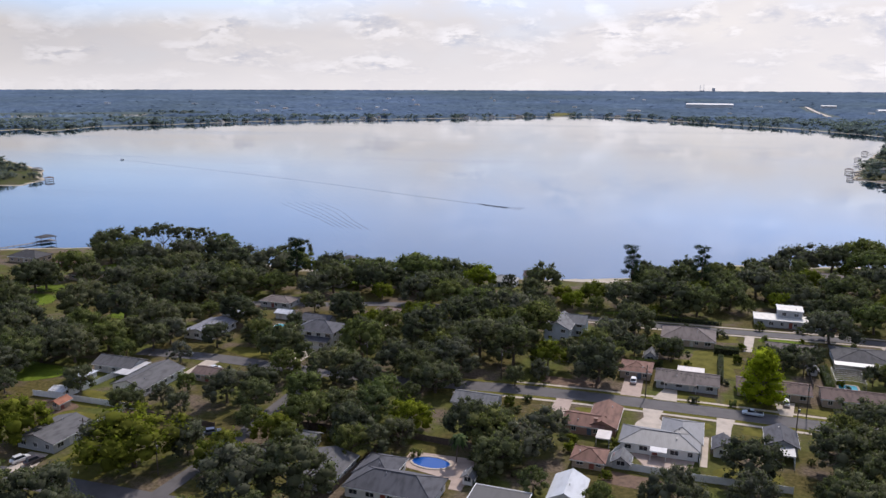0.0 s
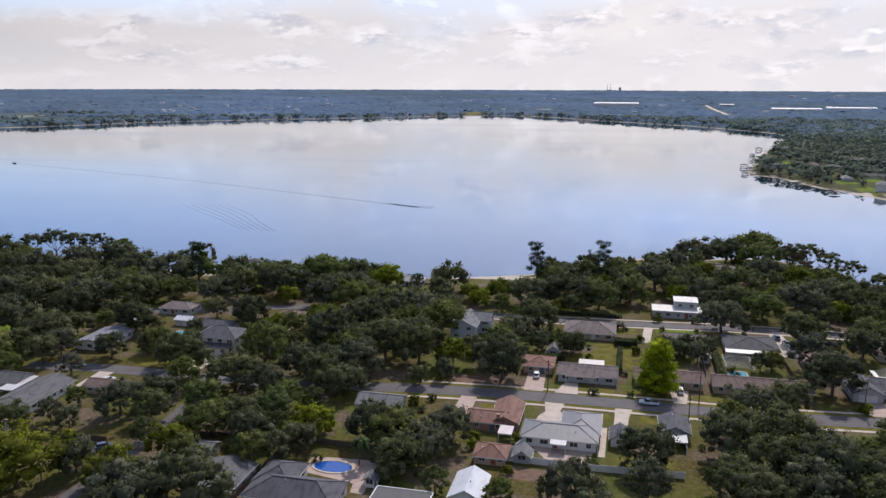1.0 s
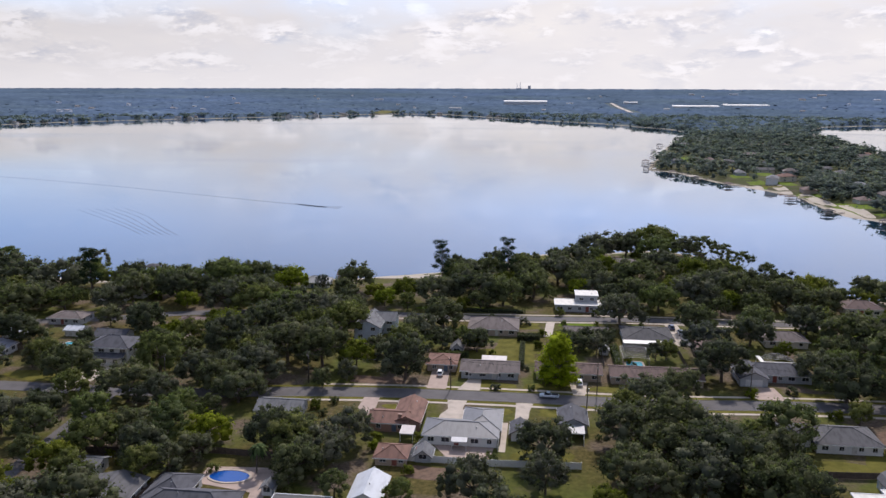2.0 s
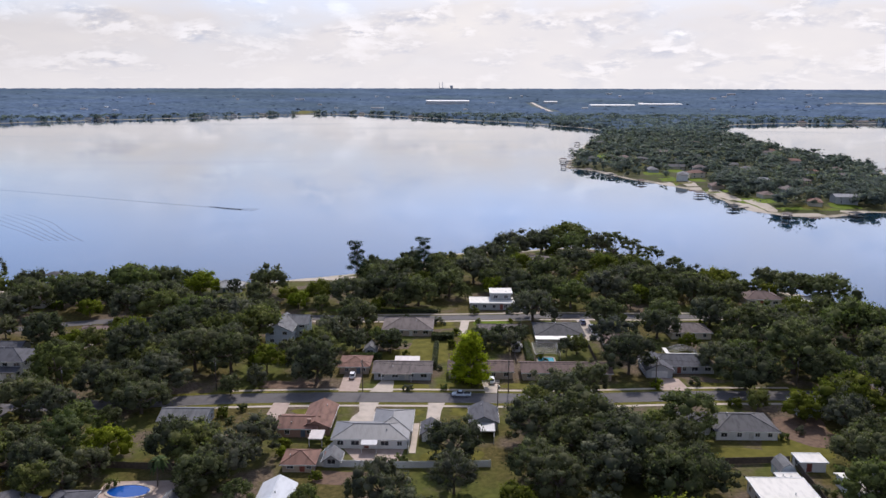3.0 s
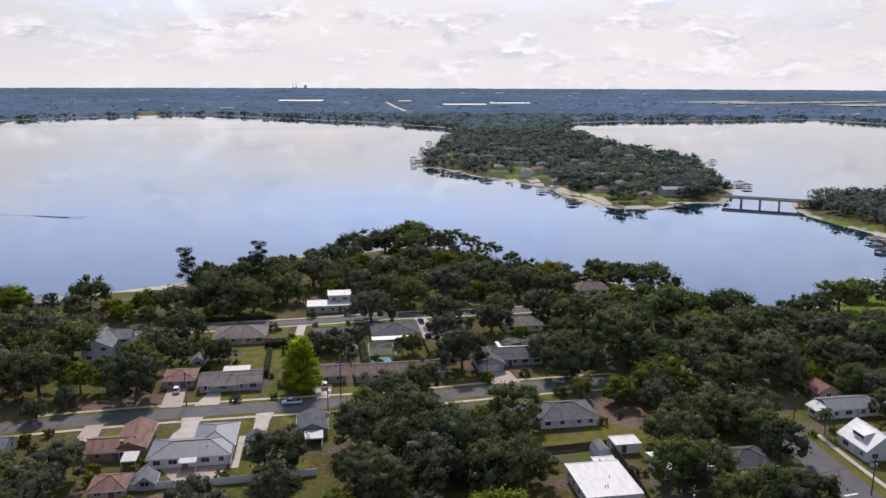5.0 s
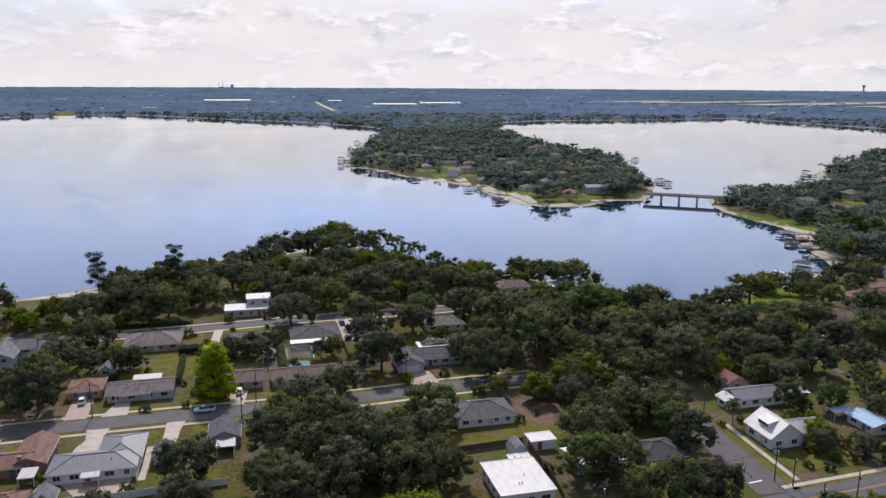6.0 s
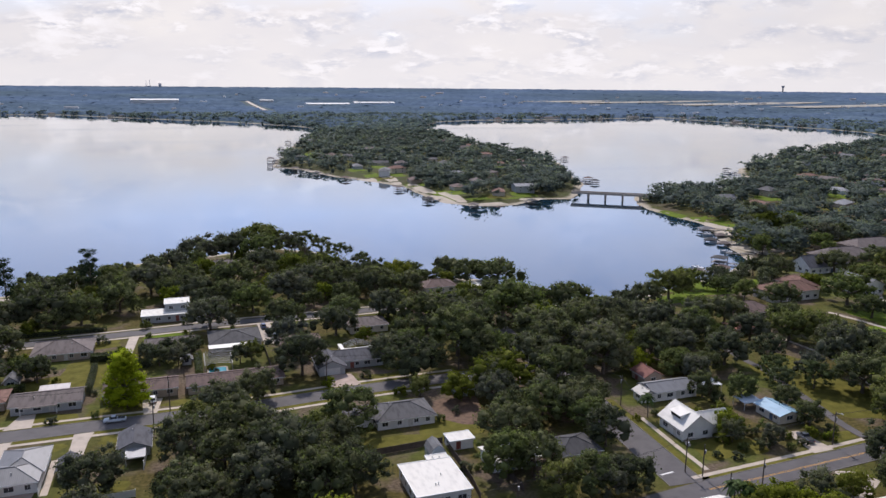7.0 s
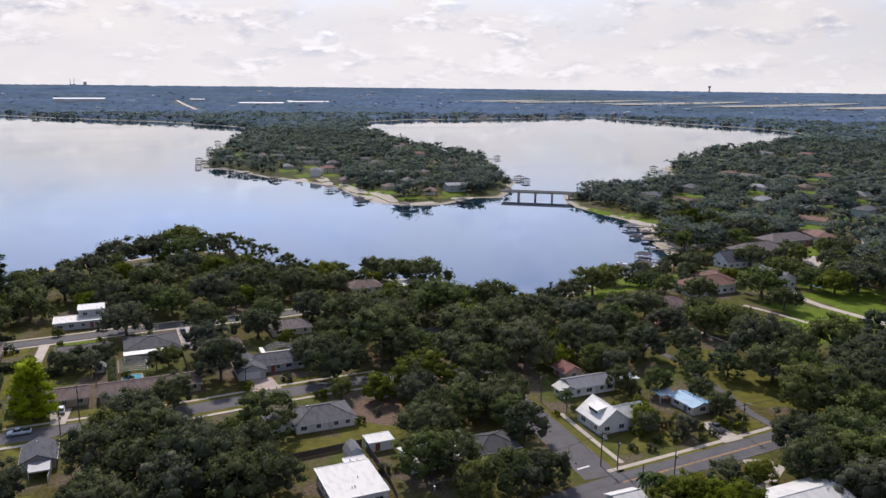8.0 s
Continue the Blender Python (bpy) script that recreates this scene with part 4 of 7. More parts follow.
house(-264.0, 277.0, [(0, 0, 14.0, 9.0, 2.7, 1.6, "hip", "x")], TAN, BROWNR, "brown roofed house among big oaks")
house(-292.0, 294.0, [(0, 0, 12.0, 9.0, 2.7, 1.8, "hip", "x")], TAN, REDBR, "brown lakeside house with a hipped roof")
house(-80.0, 335.0, [(0, 0, 12.0, 9.0, 3.0, 1.8, "hip", "x")], WHITE, (0.36, 0.36, 0.36), "lakeside house with a pale grey hipped roof")
house(-69.0, 344.0, [(0, 0, 6.0, 5.0, 4.6, 1.4, "gable", "x")], TAN, BROWNR, "narrow brown lakeside house")
house(-146.0, 244.0 + 10, [(0, 0, 6.0, 5.0, 2.4, 0.8, "gable", "x")], WHITE, (0.6, 0.62, 0.66), "small pale roofed garden house", category="shed", name="garden_shed")
house(-166.0, 250.0, [(0, 0, 9.0, 5.0, 2.4, 0.8, "gable", "x")], WHITE, (0.5, 0.52, 0.56), "small white roofed house beyond the street")

# towards the eastern shore
house(250.5, 247.0, [(0, 0, 18.0, 13.0, 3.0, 2.6, "hip", "x"), (-6, -4, 9, 8, 3.0, 2.0, "hip", "x")], TAN, BROWNR, "large brown house with hipped roofs")
house(285.0, 263.5, [(0, 0, 24.0, 12.0, 4.2, 2.8, "hip", "x"), (9, 4, 14, 10, 5.0, 2.6, "hip", "y")], WHITE, REDBR, "large white house with a red brown tiled roof")
house(338.0, 299.0, [(0, 0, 24.0, 13.0, 3.4, 4.4, "gable", "x")], WHITE, SLATE, "large house with a steep dark slate roof")
house(366.0, 314.0, [(0, 0, 30.0, 14.0, 3.4, 3.4, "hip", "x"), (-12, -6, 16, 10, 3.4, 2.8, "hip", "y")], TAN, TAUPE, "large house with brownish grey hipped roofs")
house(403.0, 330.0, [(0, 0, 32.0, 14.0, 3.4, 3.2, "hip", "x")], TAN, TAUPE, "large house with a grey brown hipped roof")
house(324.0, 262.0, [(0, 0, 15.0, 11.0, 4.6, 2.4, "gable", "y")], WHITE, LIGHTG, "white two level house beside a drive")
house(234.0, 230.0, [(0, 0, 9.0, 7.0, 2.6, 1.2, "hip", "x")], TAN, (0.42, 0.20, 0.14), "small house with a terracotta roof")
house(174.0, 199.5, [(0, 0, 7.0, 6.0, 2.6, 1.6, "gable", "y")], TAN, (0.25, 0.11, 0.09), "small house with a dark red roof below trees")
house(118.0, 208.0, [(0, 0, 7.0, 8.0, 2.6, 1.4, "gable", "y")], BLUEW, SLATE, "small pale blue house in deep shade")
house(146.0, 318.0, [(0, 0, 14.0, 10.0, 3.0, 2.0, "hip", "x")], CREAM, BROWNR, "lakeside house with a brown roof among oaks")
house(166.0, 318.0, [(0, 0, 13.0, 8.0, 3.4, 0, "flat", "x")], WHITE, WHITEROOF, "white flat roofed lakeside house", "membrane")
house(60.0, 385.0, [(0, 0, 14.0, 9.0, 3.0, 1.6, "hip", "x")], TAN, TAUPE, "house on the grassy lake point")


# ---------------------------------------------------------------- trees
def leaf_quads(rng, centres, radii, count, size, squash=0.8, up=0.25):
    """Leaf clusters over a set of round lobes: three-cornered sprays, each facing its own way."""
    k = rng.integers(0, len(centres), count)
    d = rng.normal(size=(count, 3))
    d[:, 2] += up
    d /= np.linalg.norm(d, axis=1, keepdims=True)
    pos = centres[k] + d * radii[k, None] * ((0.62 + 0.86 * rng.uniform(0, 1, count) ** 1.25)[:, None]) * (1, 1, squash)
    n = d + rng.normal(size=(count, 3)) * 0.6
    n /= np.linalg.norm(n, axis=1, keepdims=True)
    a = np.cross(n, rng.normal(size=(count, 3)))
    a /= np.linalg.norm(a, axis=1, keepdims=True) + 1e-9
    b = np.cross(n, a)
    s = size * rng.uniform(0.55, 1.3, count)[:, None]
    bend = n * s * rng.uniform(-0.25, 0.25, (count, 1))
    spray = np.stack([pos - a * s + bend, pos + a * s * rng.uniform(0.2, 0.6, (count, 1)) - b * s * 0.8, pos + a * s * rng.uniform(0.2, 0.6, (count, 1)) + b * s + bend], 1)
    out = d * 0.5 + n * 1.0 + (0, 0, 0.1)
    return spray.reshape(-1, 3), np.arange(count * 3).reshape(-1, 3), np.repeat(out / np.linalg.norm(out, axis=1, keepdims=True), 3, 0)


def round_lump():
    """A round lump of twenty triangles."""
    bm = bmesh.new()
    bmesh.ops.create_icosphere(bm, subdivisions=1, radius=1.0)
    v = np.array([tuple(p.co) for p in bm.verts])
    f = np.array([[p.index for p in q.verts] for q in bm.faces])
    bm.free()
    return v, f


ROUGH_V, ROUGH_F = round_lump()


def dress(rng, c, r, leaves, size, core_v, core_f, soft=0.4):
    """Lobes, smaller lobes budding from them, leaf sprays over both, and dark growth inside."""
    n = len(c)
    d = rng.normal(size=(n * 4, 3))
    d[:, 2] = np.abs(d[:, 2]) * 0.9 - 0.15
    d /= np.linalg.norm(d, axis=1, keepdims=True)
    bud_r = np.repeat(r, 4) * rng.uniform(0.34, 0.58, n * 4)
    bud_c = np.repeat(c, 4, 0) + d * np.repeat(r, 4)[:, None] * rng.uniform(0.58, 0.88, (n * 4, 1)) * (1, 1, 0.85)
    va, fa, na = leaf_quads(rng, c, r * 0.96, int(leaves * 0.42), size * 1.1)
    vb, fb, nb = leaf_quads(rng, bud_c, bud_r, leaves - int(leaves * 0.42), size)
    vs, fs, ns, off = [va, vb], [fa, fb + len(va)], [na, nb], len(va) + len(vb)
    if core_v is not None:
        for p, q in zip(c, r):
            w = core_v * (1 + rng.normal(size=(len(core_v), 1)) * 0.15) * q * 0.66 * (1, 1, 0.85) + p
            vs.append(w)
            fs.append(core_f + off)
            ns.append(core_v / np.linalg.norm(core_v, axis=1, keepdims=True))
            off += len(w)
    v, n = np.concatenate(vs), np.concatenate(ns)
    whole = v - (0, 0, np.median(v[:, 2]) - 0.3 * np.ptp(v[:, 2]))
    n = (1.15 - soft) * n + soft * whole / (np.linalg.norm(whole, axis=1, keepdims=True) + 1e-6)
    return v, np.concatenate(fs), n / (np.linalg.norm(n, axis=1, keepdims=True) + 1e-6)


def crown_arrays(rng, rx, rz, lobes, leaves, size, core=ROUGH_V, core_f=ROUGH_F, low=0.0, full=1.0, soft=0.4):
    """Lobes set over a wide uneven dome with low skirts; returns places and quads about the crown's base."""
    g = np.arange(lobes)
    ang = g * 2.39996 + rng.uniform(0, 6.28)
    reach = 1 + 0.20 * np.sin(ang * 2 + rng.uniform(0, 6.28)) + 0.09 * np.sin(ang * 3 + rng.uniform(0, 6.28))
    rad = np.sqrt((g + 0.3) / lobes) * rx * 0.74 * reach
    top = rz * (low + (1 - low) * np.sqrt(np.clip(1 - (rad / rx / 1.0) ** 2, 0.05, 1)))
    r = rx * (0.15 + 0.24 * rng.uniform(0, 1, lobes) ** 1.5) * (20 / max(lobes, 6)) ** 0.33 * full
    c = np.stack([rad * np.cos(ang), rad * np.sin(ang), np.maximum(top - r * 0.6, 0) * rng.uniform(0.66, 1.10, lobes)], -1) + rng.normal(size=(lobes, 3)) * rx * 0.07
    k = lobes // 2
    c, r = np.concatenate([c, c[k:] * (1.04, 1.04, 0.38)]), np.concatenate([r, r[k:] * 0.95])
    return dress(rng, c, r, leaves, size, core, core_f, soft)


def column_arrays(rng, rx, tall, lobes, leaves, size):
    """An upright, leafy cone from near the ground to a blunt tip."""
    t = (np.arange(lobes) + 0.5) / lobes
    ang = np.arange(lobes) * 2.39996
    wide = rx * np.sin(np.pi * np.minimum(0.16 + 1.3 * t, 0.5)) * (1.08 - t) ** 0.65
    rad = wide * rng.uniform(0.45, 0.85, lobes)
    c = np.stack([rad * np.cos(ang), rad * np.sin(ang), 1.0 + (tall - 1.8) * t], -1)
    return dress(rng, c, rx * rng.uniform(0.22, 0.32, lobes), leaves, size, ROUGH_V, ROUGH_F)


def trunk_mesh(rnd, height_to, reach, thick, limbs=6, lean=0.3):
    bm = bmesh.new()
    fork = Vector((rnd.uniform(-lean, lean), rnd.uniform(-lean, lean), height_to * 0.42))
    tube(bm, (0, 0, -0.6), (0, 0, 0.4), thick * 1.5, thick * 1.05, 8)
    tube(bm, (0, 0, 0.4), fork, thick * 1.05, thick * 0.8, 8)
    for i in range(limbs):
        a = i * 6.283 / limbs + rnd.uniform(-0.4, 0.4)
        mid = fork + Vector((math.cos(a) * reach * 0.4, math.sin(a) * reach * 0.4, height_to * rnd.uniform(0.15, 0.28)))
        end = fork + Vector((math.cos(a) * reach * 0.8, math.sin(a) * reach * 0.8, height_to * rnd.uniform(0.3, 0.48)))
        tube(bm, fork, mid, thick * 0.5, thick * 0.34, 6)
        tube(bm, mid, end, thick * 0.34, thick * 0.1, 5)
        side = mid + Vector((math.cos(a + 0.8) * reach * 0.35, math.sin(a + 0.8) * reach * 0.35, height_to * 0.2))
        tube(bm, mid, side, thick * 0.25, thick * 0.07, 4)
    return bm


def make_tree(kind, seed, radius, tall, mat, lobes, leaves, size, base, label, limbs=6, thick=0.35, low=0.0, full=1.0, column=False):
    """A tree of that crown radius and height, to be planted and copied."""
    rng, rnd = np.random.default_rng(seed), random.Random(seed)
    if column:
        v, f, n = column_arrays(rng, radius, tall - base, lobes, leaves, size)
    else:
        v, f, n = crown_arrays(rng, radius, tall - base, lobes, leaves, size, low=low, full=full)
    v = v + (0, 0, base)
    top = thing(kind, 0, 0, 0, 0, label, "tree", "neighbourhood trees")
    part("trunk", trunk_mesh(rnd, tall * 0.8, radius, thick, limbs), BARK, top)
    part("crown", mesh_np("crown", v, f, mat, n), None, top)
    return top


def make_palm(seed):
    rng, rnd = np.random.default_rng(seed), random.Random(seed)
    top = thing("palm_tree", 0, 0, 0, 0, "slender palm tree with arching green fronds", "palm tree", "palms")
    bm = bmesh.new()
    pts = [Vector((0.35 * math.sin(k * 0.5), 0.1 * k, k * 1.15 - 0.5)) for k in range(7)]
    for a, b in zip(pts, pts[1:]):
        tube(bm, a, b, 0.19, 0.16, 7)
    part("trunk", bm, BARK, top)
    head = pts[-1]
    v, f = [], []
    for i in range(20):
        a, rise = i * 2.39996, rnd.uniform(-0.5, 1.2)
        prev = None
        for k in range(7):
            t = k / 6
            out = 2.7 * t
            p = np.array([head.x + math.cos(a) * out, head.y + math.sin(a) * out, head.z + rise * t * 1.6 - 2.3 * t * t])
            w = 0.42 * math.sin(math.pi * min(1, t * 0.9 + 0.1)) + 0.03
            s = np.array([-math.sin(a), math.cos(a), 0]) * w
            now = (p - s - (0, 0, 0.22 * w), p, p + s - (0, 0, 0.22 * w))
            if prev:
                o = len(v)
                v += [*prev, *now]
                f += [(o, o + 1, o + 4, o + 3), (o + 1, o + 2, o + 5, o + 4)]
            prev = now
    part("crown", mesh_np("crown", np.array(v), np.array(f), PALM), None, top)
    return top


def make_pine(seed):
    rng, rnd = np.random.default_rng(seed), random.Random(seed)
    top = thing("pine_tree", 0, 0, 0, 0, "tall open pine with tufted dark needles", "tree", "pines")
    bm = bmesh.new()
    tube(bm, (0, 0, -0.6), (0.3, 0.1, 12), 0.36, 0.24, 8)
    tube(bm, (0.3, 0.1, 12), (0.1, 0.4, 22), 0.24, 0.07, 7)
    c, r = [], []
    for k in range(16):
        z = 9.5 + 12.5 * k / 15
        a, reach = k * 2.39996, rnd.uniform(1.6, 4.2) * (1.08 - 0.5 * k / 15)
        e = (math.cos(a) * reach, math.sin(a) * reach, z + rnd.uniform(0.2, 1.2))
        tube(bm, (0.2, 0.2, z), e, 0.1, 0.04, 4)
        c.append(e)
        r.append(rnd.uniform(1.1, 2.0))
    part("trunk", bm, BARK, top)
    v, f, n = leaf_quads(rng, np.array(c), np.array(r), 3400, 0.30, 0.6)
    part("crown", mesh_np("crown", v, f, PINE, n), None, top)
    return top


OAKS = [make_tree("oak_tree", 11 + k, 8.0, 9.6 + 0.9 * (k % 3), OAK, 38 + 4 * (k % 3), 3500, 0.285, 2.9, "broad live oak with a dense dark green crown", thick=0.42, low=0.1) for k in range(6)]
OAKS_BEYOND = [make_tree("oak_tree", 21 + k, 8.0, 10.0, OAK, 32, 1900, 0.38, 2.8, "broad live oak with a dense dark green crown", thick=0.42, low=0.1) for k in range(4)]
ROUNDS_BEYOND = [make_tree("shade_tree", 36 + k, 6.0, 9.2, OAK, 24, 1350, 0.35, 2.2, "rounded dark green shade tree", thick=0.28, low=0.2) for k in range(3)]
ROUNDS = [make_tree("shade_tree", 31 + k, 6.0, 9.2, OAK, 26, 2200, 0.27, 2.2, "rounded dark green shade tree", thick=0.28, low=0.2) for k in range(4)]
YELLOWS = [make_tree("camphor_tree", 41 + k, 6.5, 8.4, YELLOW, 32, 2800, 0.265, 2.2, "spreading tree with yellow green leaves", thick=0.3, low=0.1) for k in range(3)]
GREYS = [make_tree("grey_tree", 51 + k, 6.5, 9.8, GREY, 38, 3600, 0.21, 2.2, "tree with thin grey green foliage", thick=0.28, low=0.2, full=0.85) for k in range(2)]
UMBRELLAS = [make_tree("umbrella_oak", 66 + k, 7.0, 15.5, OAK, 24, 1500, 0.34, 9.6, "tall bare-stemmed tree with a flat dark crown", limbs=5, thick=0.4, low=0.45, full=0.8) for k in range(2)]
TALL = make_tree("bright_tree", 61, 6.4, 17.5, BRIGHT, 54, 6000, 0.27, 0.6, "tall upright tree with vivid lime green leaves", thick=0.3, column=True)
SHRUB = make_tree("clipped_bush", 71, 2.4, 3.2, OAK, 12, 1000, 0.17, 0.1, "round clipped garden bush", limbs=4, thick=0.12)
LOW = [make_tree("garden_shrub", 75 + k, 1.9, 2.4, OAK if k else YELLOW, 8, 300, 0.22, 0.1, "loose green garden shrub", limbs=3, thick=0.07) for k in range(3)]
PALMS, PINES = [make_palm(81), make_palm(82)], [make_pine(91), make_pine(92)]


def to_line(pts, x, y):
    best = 1e9
    for (ax, ay), (bx, by) in zip(pts, pts[1:]):
        ex, ey = bx - ax, by - ay
        t = max(0, min(1, ((x - ax) * ex + (y - ay) * ey) / (ex * ex + ey * ey)))
        best = min(best, math.hypot(x - ax - t * ex, y - ay - t * ey))
    return best


ROADS = ((FIRST_STREET, 5.2), (SECOND_STREET, 4.2), (CROSS_STREET, 5.6), (MAIN_ROAD, 5.0), (WEST_STREET, 2.8))
SPOTS, PLANTED = [], set()


def plant(kinds, x, y, r, rnd, base_radius):
    """A copy of one of the kinds, scaled to that crown radius, on the ground."""
    for line, gap in ROADS:
        if to_line(line, x, y) < gap:
            y += gap if line is not CROSS_STREET else 0.0
            x -= gap if line is CROSS_STREET else 0.0
    if y > 250 or x > 250:
        kinds = OAKS_BEYOND if kinds is OAKS else ROUNDS_BEYOND if kinds is ROUNDS else kinds
    k = kinds[rnd.randrange(len(kinds))]
    s = r / base_radius
    here = pose(x, y, ground_z(x, y), 0, 0, rnd.uniform(0, 360))
    if k.name in PLANTED:
        t = copy_thing(k, here)
    else:
        PLANTED.add(k.name)
        t = k
        t.matrix_basis = here
    lift = max(0.75, min(1.25, s)) * rnd.uniform(0.92, 1.1)
    t.scale = (s * rnd.uniform(0.94, 1.06), s * rnd.uniform(0.94, 1.06), s * 0.4 + lift * 0.6)
    SPOTS.append((x, y, r))
    return t


rnd = random.Random(5)
OAK_ROW_A = [
    (-288.1, 320.3, 12.3), (-272.1, 276.8, 10.2), (-267.2, 249.6, 11.1), (-239.4, 212.8, 11),
    (-226.8, 327.4, 12), (-217.4, 224.9, 11.9), (-212.5, 259, 11.4), (-199.5, 227.3, 10.4), (-196.7, 192.1, 9.6), (-195, 174.7, 9.2),
    (-194, 260.7, 12.4), (-182.4, 303.3, 13.4), (-179.1, 271.1, 12.3), (-150.9, 333.9, 6.1), (-145.6, 293.7, 9.9), (-139.9, 160.1, 5.4),
    (-129.4, 299.6, 11.1), (-121.5, 111.6, 8.9), (-120.2, 255.9, 8.7), (-119, 203.1, 8.5), (-118.9, 175.6, 7.1), (-115.5, 318.1, 12.8),
    (-106.4, 330.9, 9.2), (-99.4, 247.8, 6.2), (-98.1, 221.2, 9.4), (-97, 199, 9.6), (-88.7, 168.2, 7.3), (-84, 124.9, 10.2),
]
OAK_ROW_B = [
    (-83.3, 214.7, 7.2), (-82.7, 174.3, 7.4), (-77, 233.8, 6.9), (-72.9, 128.9, 9.4), (-72.8, 269, 9.6), (-65.7, 202.7, 7.7),
    (-61.8, 272.9, 10.7), (-61.4, 234.4, 10.3), (-60, 324.8, 9.5), (-49.5, 232.7, 9.2), (-44.7, 210.2, 3.7), (-41, 175.9, 8),
    (-32, 168.9, 7.7), (-27.3, 179, 6.5), (-22, 308.7, 10.5), (-21.5, 226.1, 9.7), (-10.9, 152.2, 3.8), (-7, 314.1, 11.8), (-1.5, 252.9, 5.4),
    (-0.9, 157, 3.2), (4.8, 156.5, 7.1), (5, 309.6, 9.3), (14.5, 341.3, 9.2), (20.4, 162.1, 6), (20.5, 176.8, 7.8), (28.2, 348.3, 10.4),
    (39.4, 168.8, 6.9), (40.9, 187.1, 9),
]
OAK_ROW_C = [
    (42.6, 265.7, 4.1), (44.7, 331.5, 8.8), (49.5, 208.2, 8.3), (49.7, 290.8, 10.2), (51.2, 407.7, 12.2), (51.8, 186.5, 10.9), (59.7, 214.7, 7.4),
    (60.9, 174.8, 10.4), (60.9, 253.1, 4.2), (62.3, 343.9, 11.7), (65.5, 412.9, 10.8), (66.6, 307.6, 8.5), (69, 159.2, 9.1), (74.5, 235.4, 9),
    (75.5, 282.2, 8.5), (79.9, 401.8, 10.7), (81.1, 425.4, 14.4), (82, 319.4, 10.7), (91.9, 270.4, 8.3), 
    (102.7, 238.9, 7.5), (103.2, 327.8, 9.9), (106.5, 218.5, 10.5), (109, 157.5, 7.6), (114.5, 283.4, 8.8), (115.6, 156.1, 7.7), (115.7, 145.1, 5.7),
    (117.5, 317.2, 10.9), (125, 205, 6.7),
]
OAK_ROW_D = [
    (124.3, 268.3, 10.6), (125.9, 140.9, 5.1), (126.3, 237.4, 13.5), (130.3, 221.7, 7.4), (130.4, 182.6, 6.9),
    (133.8, 137.6, 5.1), (138.3, 256.8, 11.1), (141.7, 346.6, 7), (143.5, 181.6, 6.3), (149.9, 215.6, 10.3),
    (149.9, 198.4, 8.8), (150.7, 187, 7.7), (158, 228.4, 10.4), (158.1, 241, 12.3), (158.9, 266.1, 13.2), (159.9, 345.4, 8.2), 
    (163.7, 208, 9.9), (163.8, 329, 9.4), (165.4, 278.9, 11.2), (167.7, 219.2, 9.8), (167.9, 125, 5.2),
    (170.8, 156.3, 4.0), (175.2, 323.2, 11.8),
]
OAK_ROW_E = [
    (179.3, 151, 3.1), (181.4, 182.4, 5.1), (183.8, 231.7, 7.2), (185.1, 271.5, 11.6), (188.6, 120.8, 8), (190, 176.6, 5.2),
    (197, 158, 4.5), (196.9, 133.2, 7.7), (198.4, 168.4, 4.3), (198.7, 233.1, 8.3), (201.8, 118.4, 9.1), (205.6, 203.2, 8.7), (206.2, 222.9, 9.2),
    (223.6, 275.6, 7.7), (225.1, 153.1, 10.7), (226, 136, 8.6), (230.3, 220.7, 7.7), (238.2, 280.5, 11.3), (240.6, 189.3, 10.1),
    (242.9, 215.8, 8.7), (246.6, 180.9, 10.1), (251.3, 228.2, 8.2), (252.5, 212, 8.8), (258, 295.9, 8), (265.3, 179.5, 11.6),
    (265.8, 167.3, 10.3), (272.2, 251.9, 7.5),
]
OAK_ROW_F = [
    (295.1, 228.6, 7.5), (300.6, 246, 11.7), (307.8, 296.2, 8.7), (333, 249, 7.4),
    (339.1, 291.2, 9.1), (348.7, 238.1, 14.2), (368.1, 242, 11.8),
]
MORE_OAKS = [
    (-47.5, 176.8, 7.1), (-35.2, 163, 6.1), (-65.1, 210.9, 8.7), (-82.9, 238.2, 9.4), (-49.3, 263.2, 9.5), (-77.4, 259.1, 9.3),
    (-73.8, 203.9, 7.7), (-62.6, 264.1, 8.3), (-28.1, 234.6, 5.4), (-93.4, 285.5, 9.2), (-77.1, 284.5, 9), (-103.6, 286.2, 9.3),
    (-125.3, 336.4, 9.5), (-184.8, 187.1, 8.2), (-183, 200.2, 8.4), (-168.1, 199.2, 6.1), 
    (-159.2, 241.4, 8), (-163.9, 167.8, 5.2), (-180, 222.2, 8.8), (-134.4, 178.4, 3.5), (-108.6, 173.9, 5.9), (-86.8, 154.9, 4.3), (-74.7, 186, 6.4),
    (-71.1, 157.2, 5.1), (-114.2, 185.6, 5.2), (-103, 159.8, 4.3), (-86.1, 195.7, 6.8), (-133.6, 239, 4.2), (-141.5, 221.8, 4.1),
]
PARK_OAKS = [
    (229, 171, 10), (233.1, 164.2, 9), (226.1, 148.5, 9), (219, 152, 6.5), (253.3, 161.3, 11), (241.6, 148.5, 10), (194.5, 124.4, 8), (208.5, 128.4, 9), (209.4, 119.5, 9.5),
    (192.4, 108.9, 8), (139.3, 173.5, 6), (141.4, 181.8, 6), (138.9, 164.1, 6.5), (123.4, 143.9, 6.5), (130.1, 139.5, 5), (187.5, 193.5, 5.5),
    (48, 178, 8.5), (56.5, 166, 9), (66, 168, 8.5), (73.5, 176, 7.5), (75, 163, 7.5), (43, 160, 7.5), (72, 187, 7), (61, 190, 7),
]
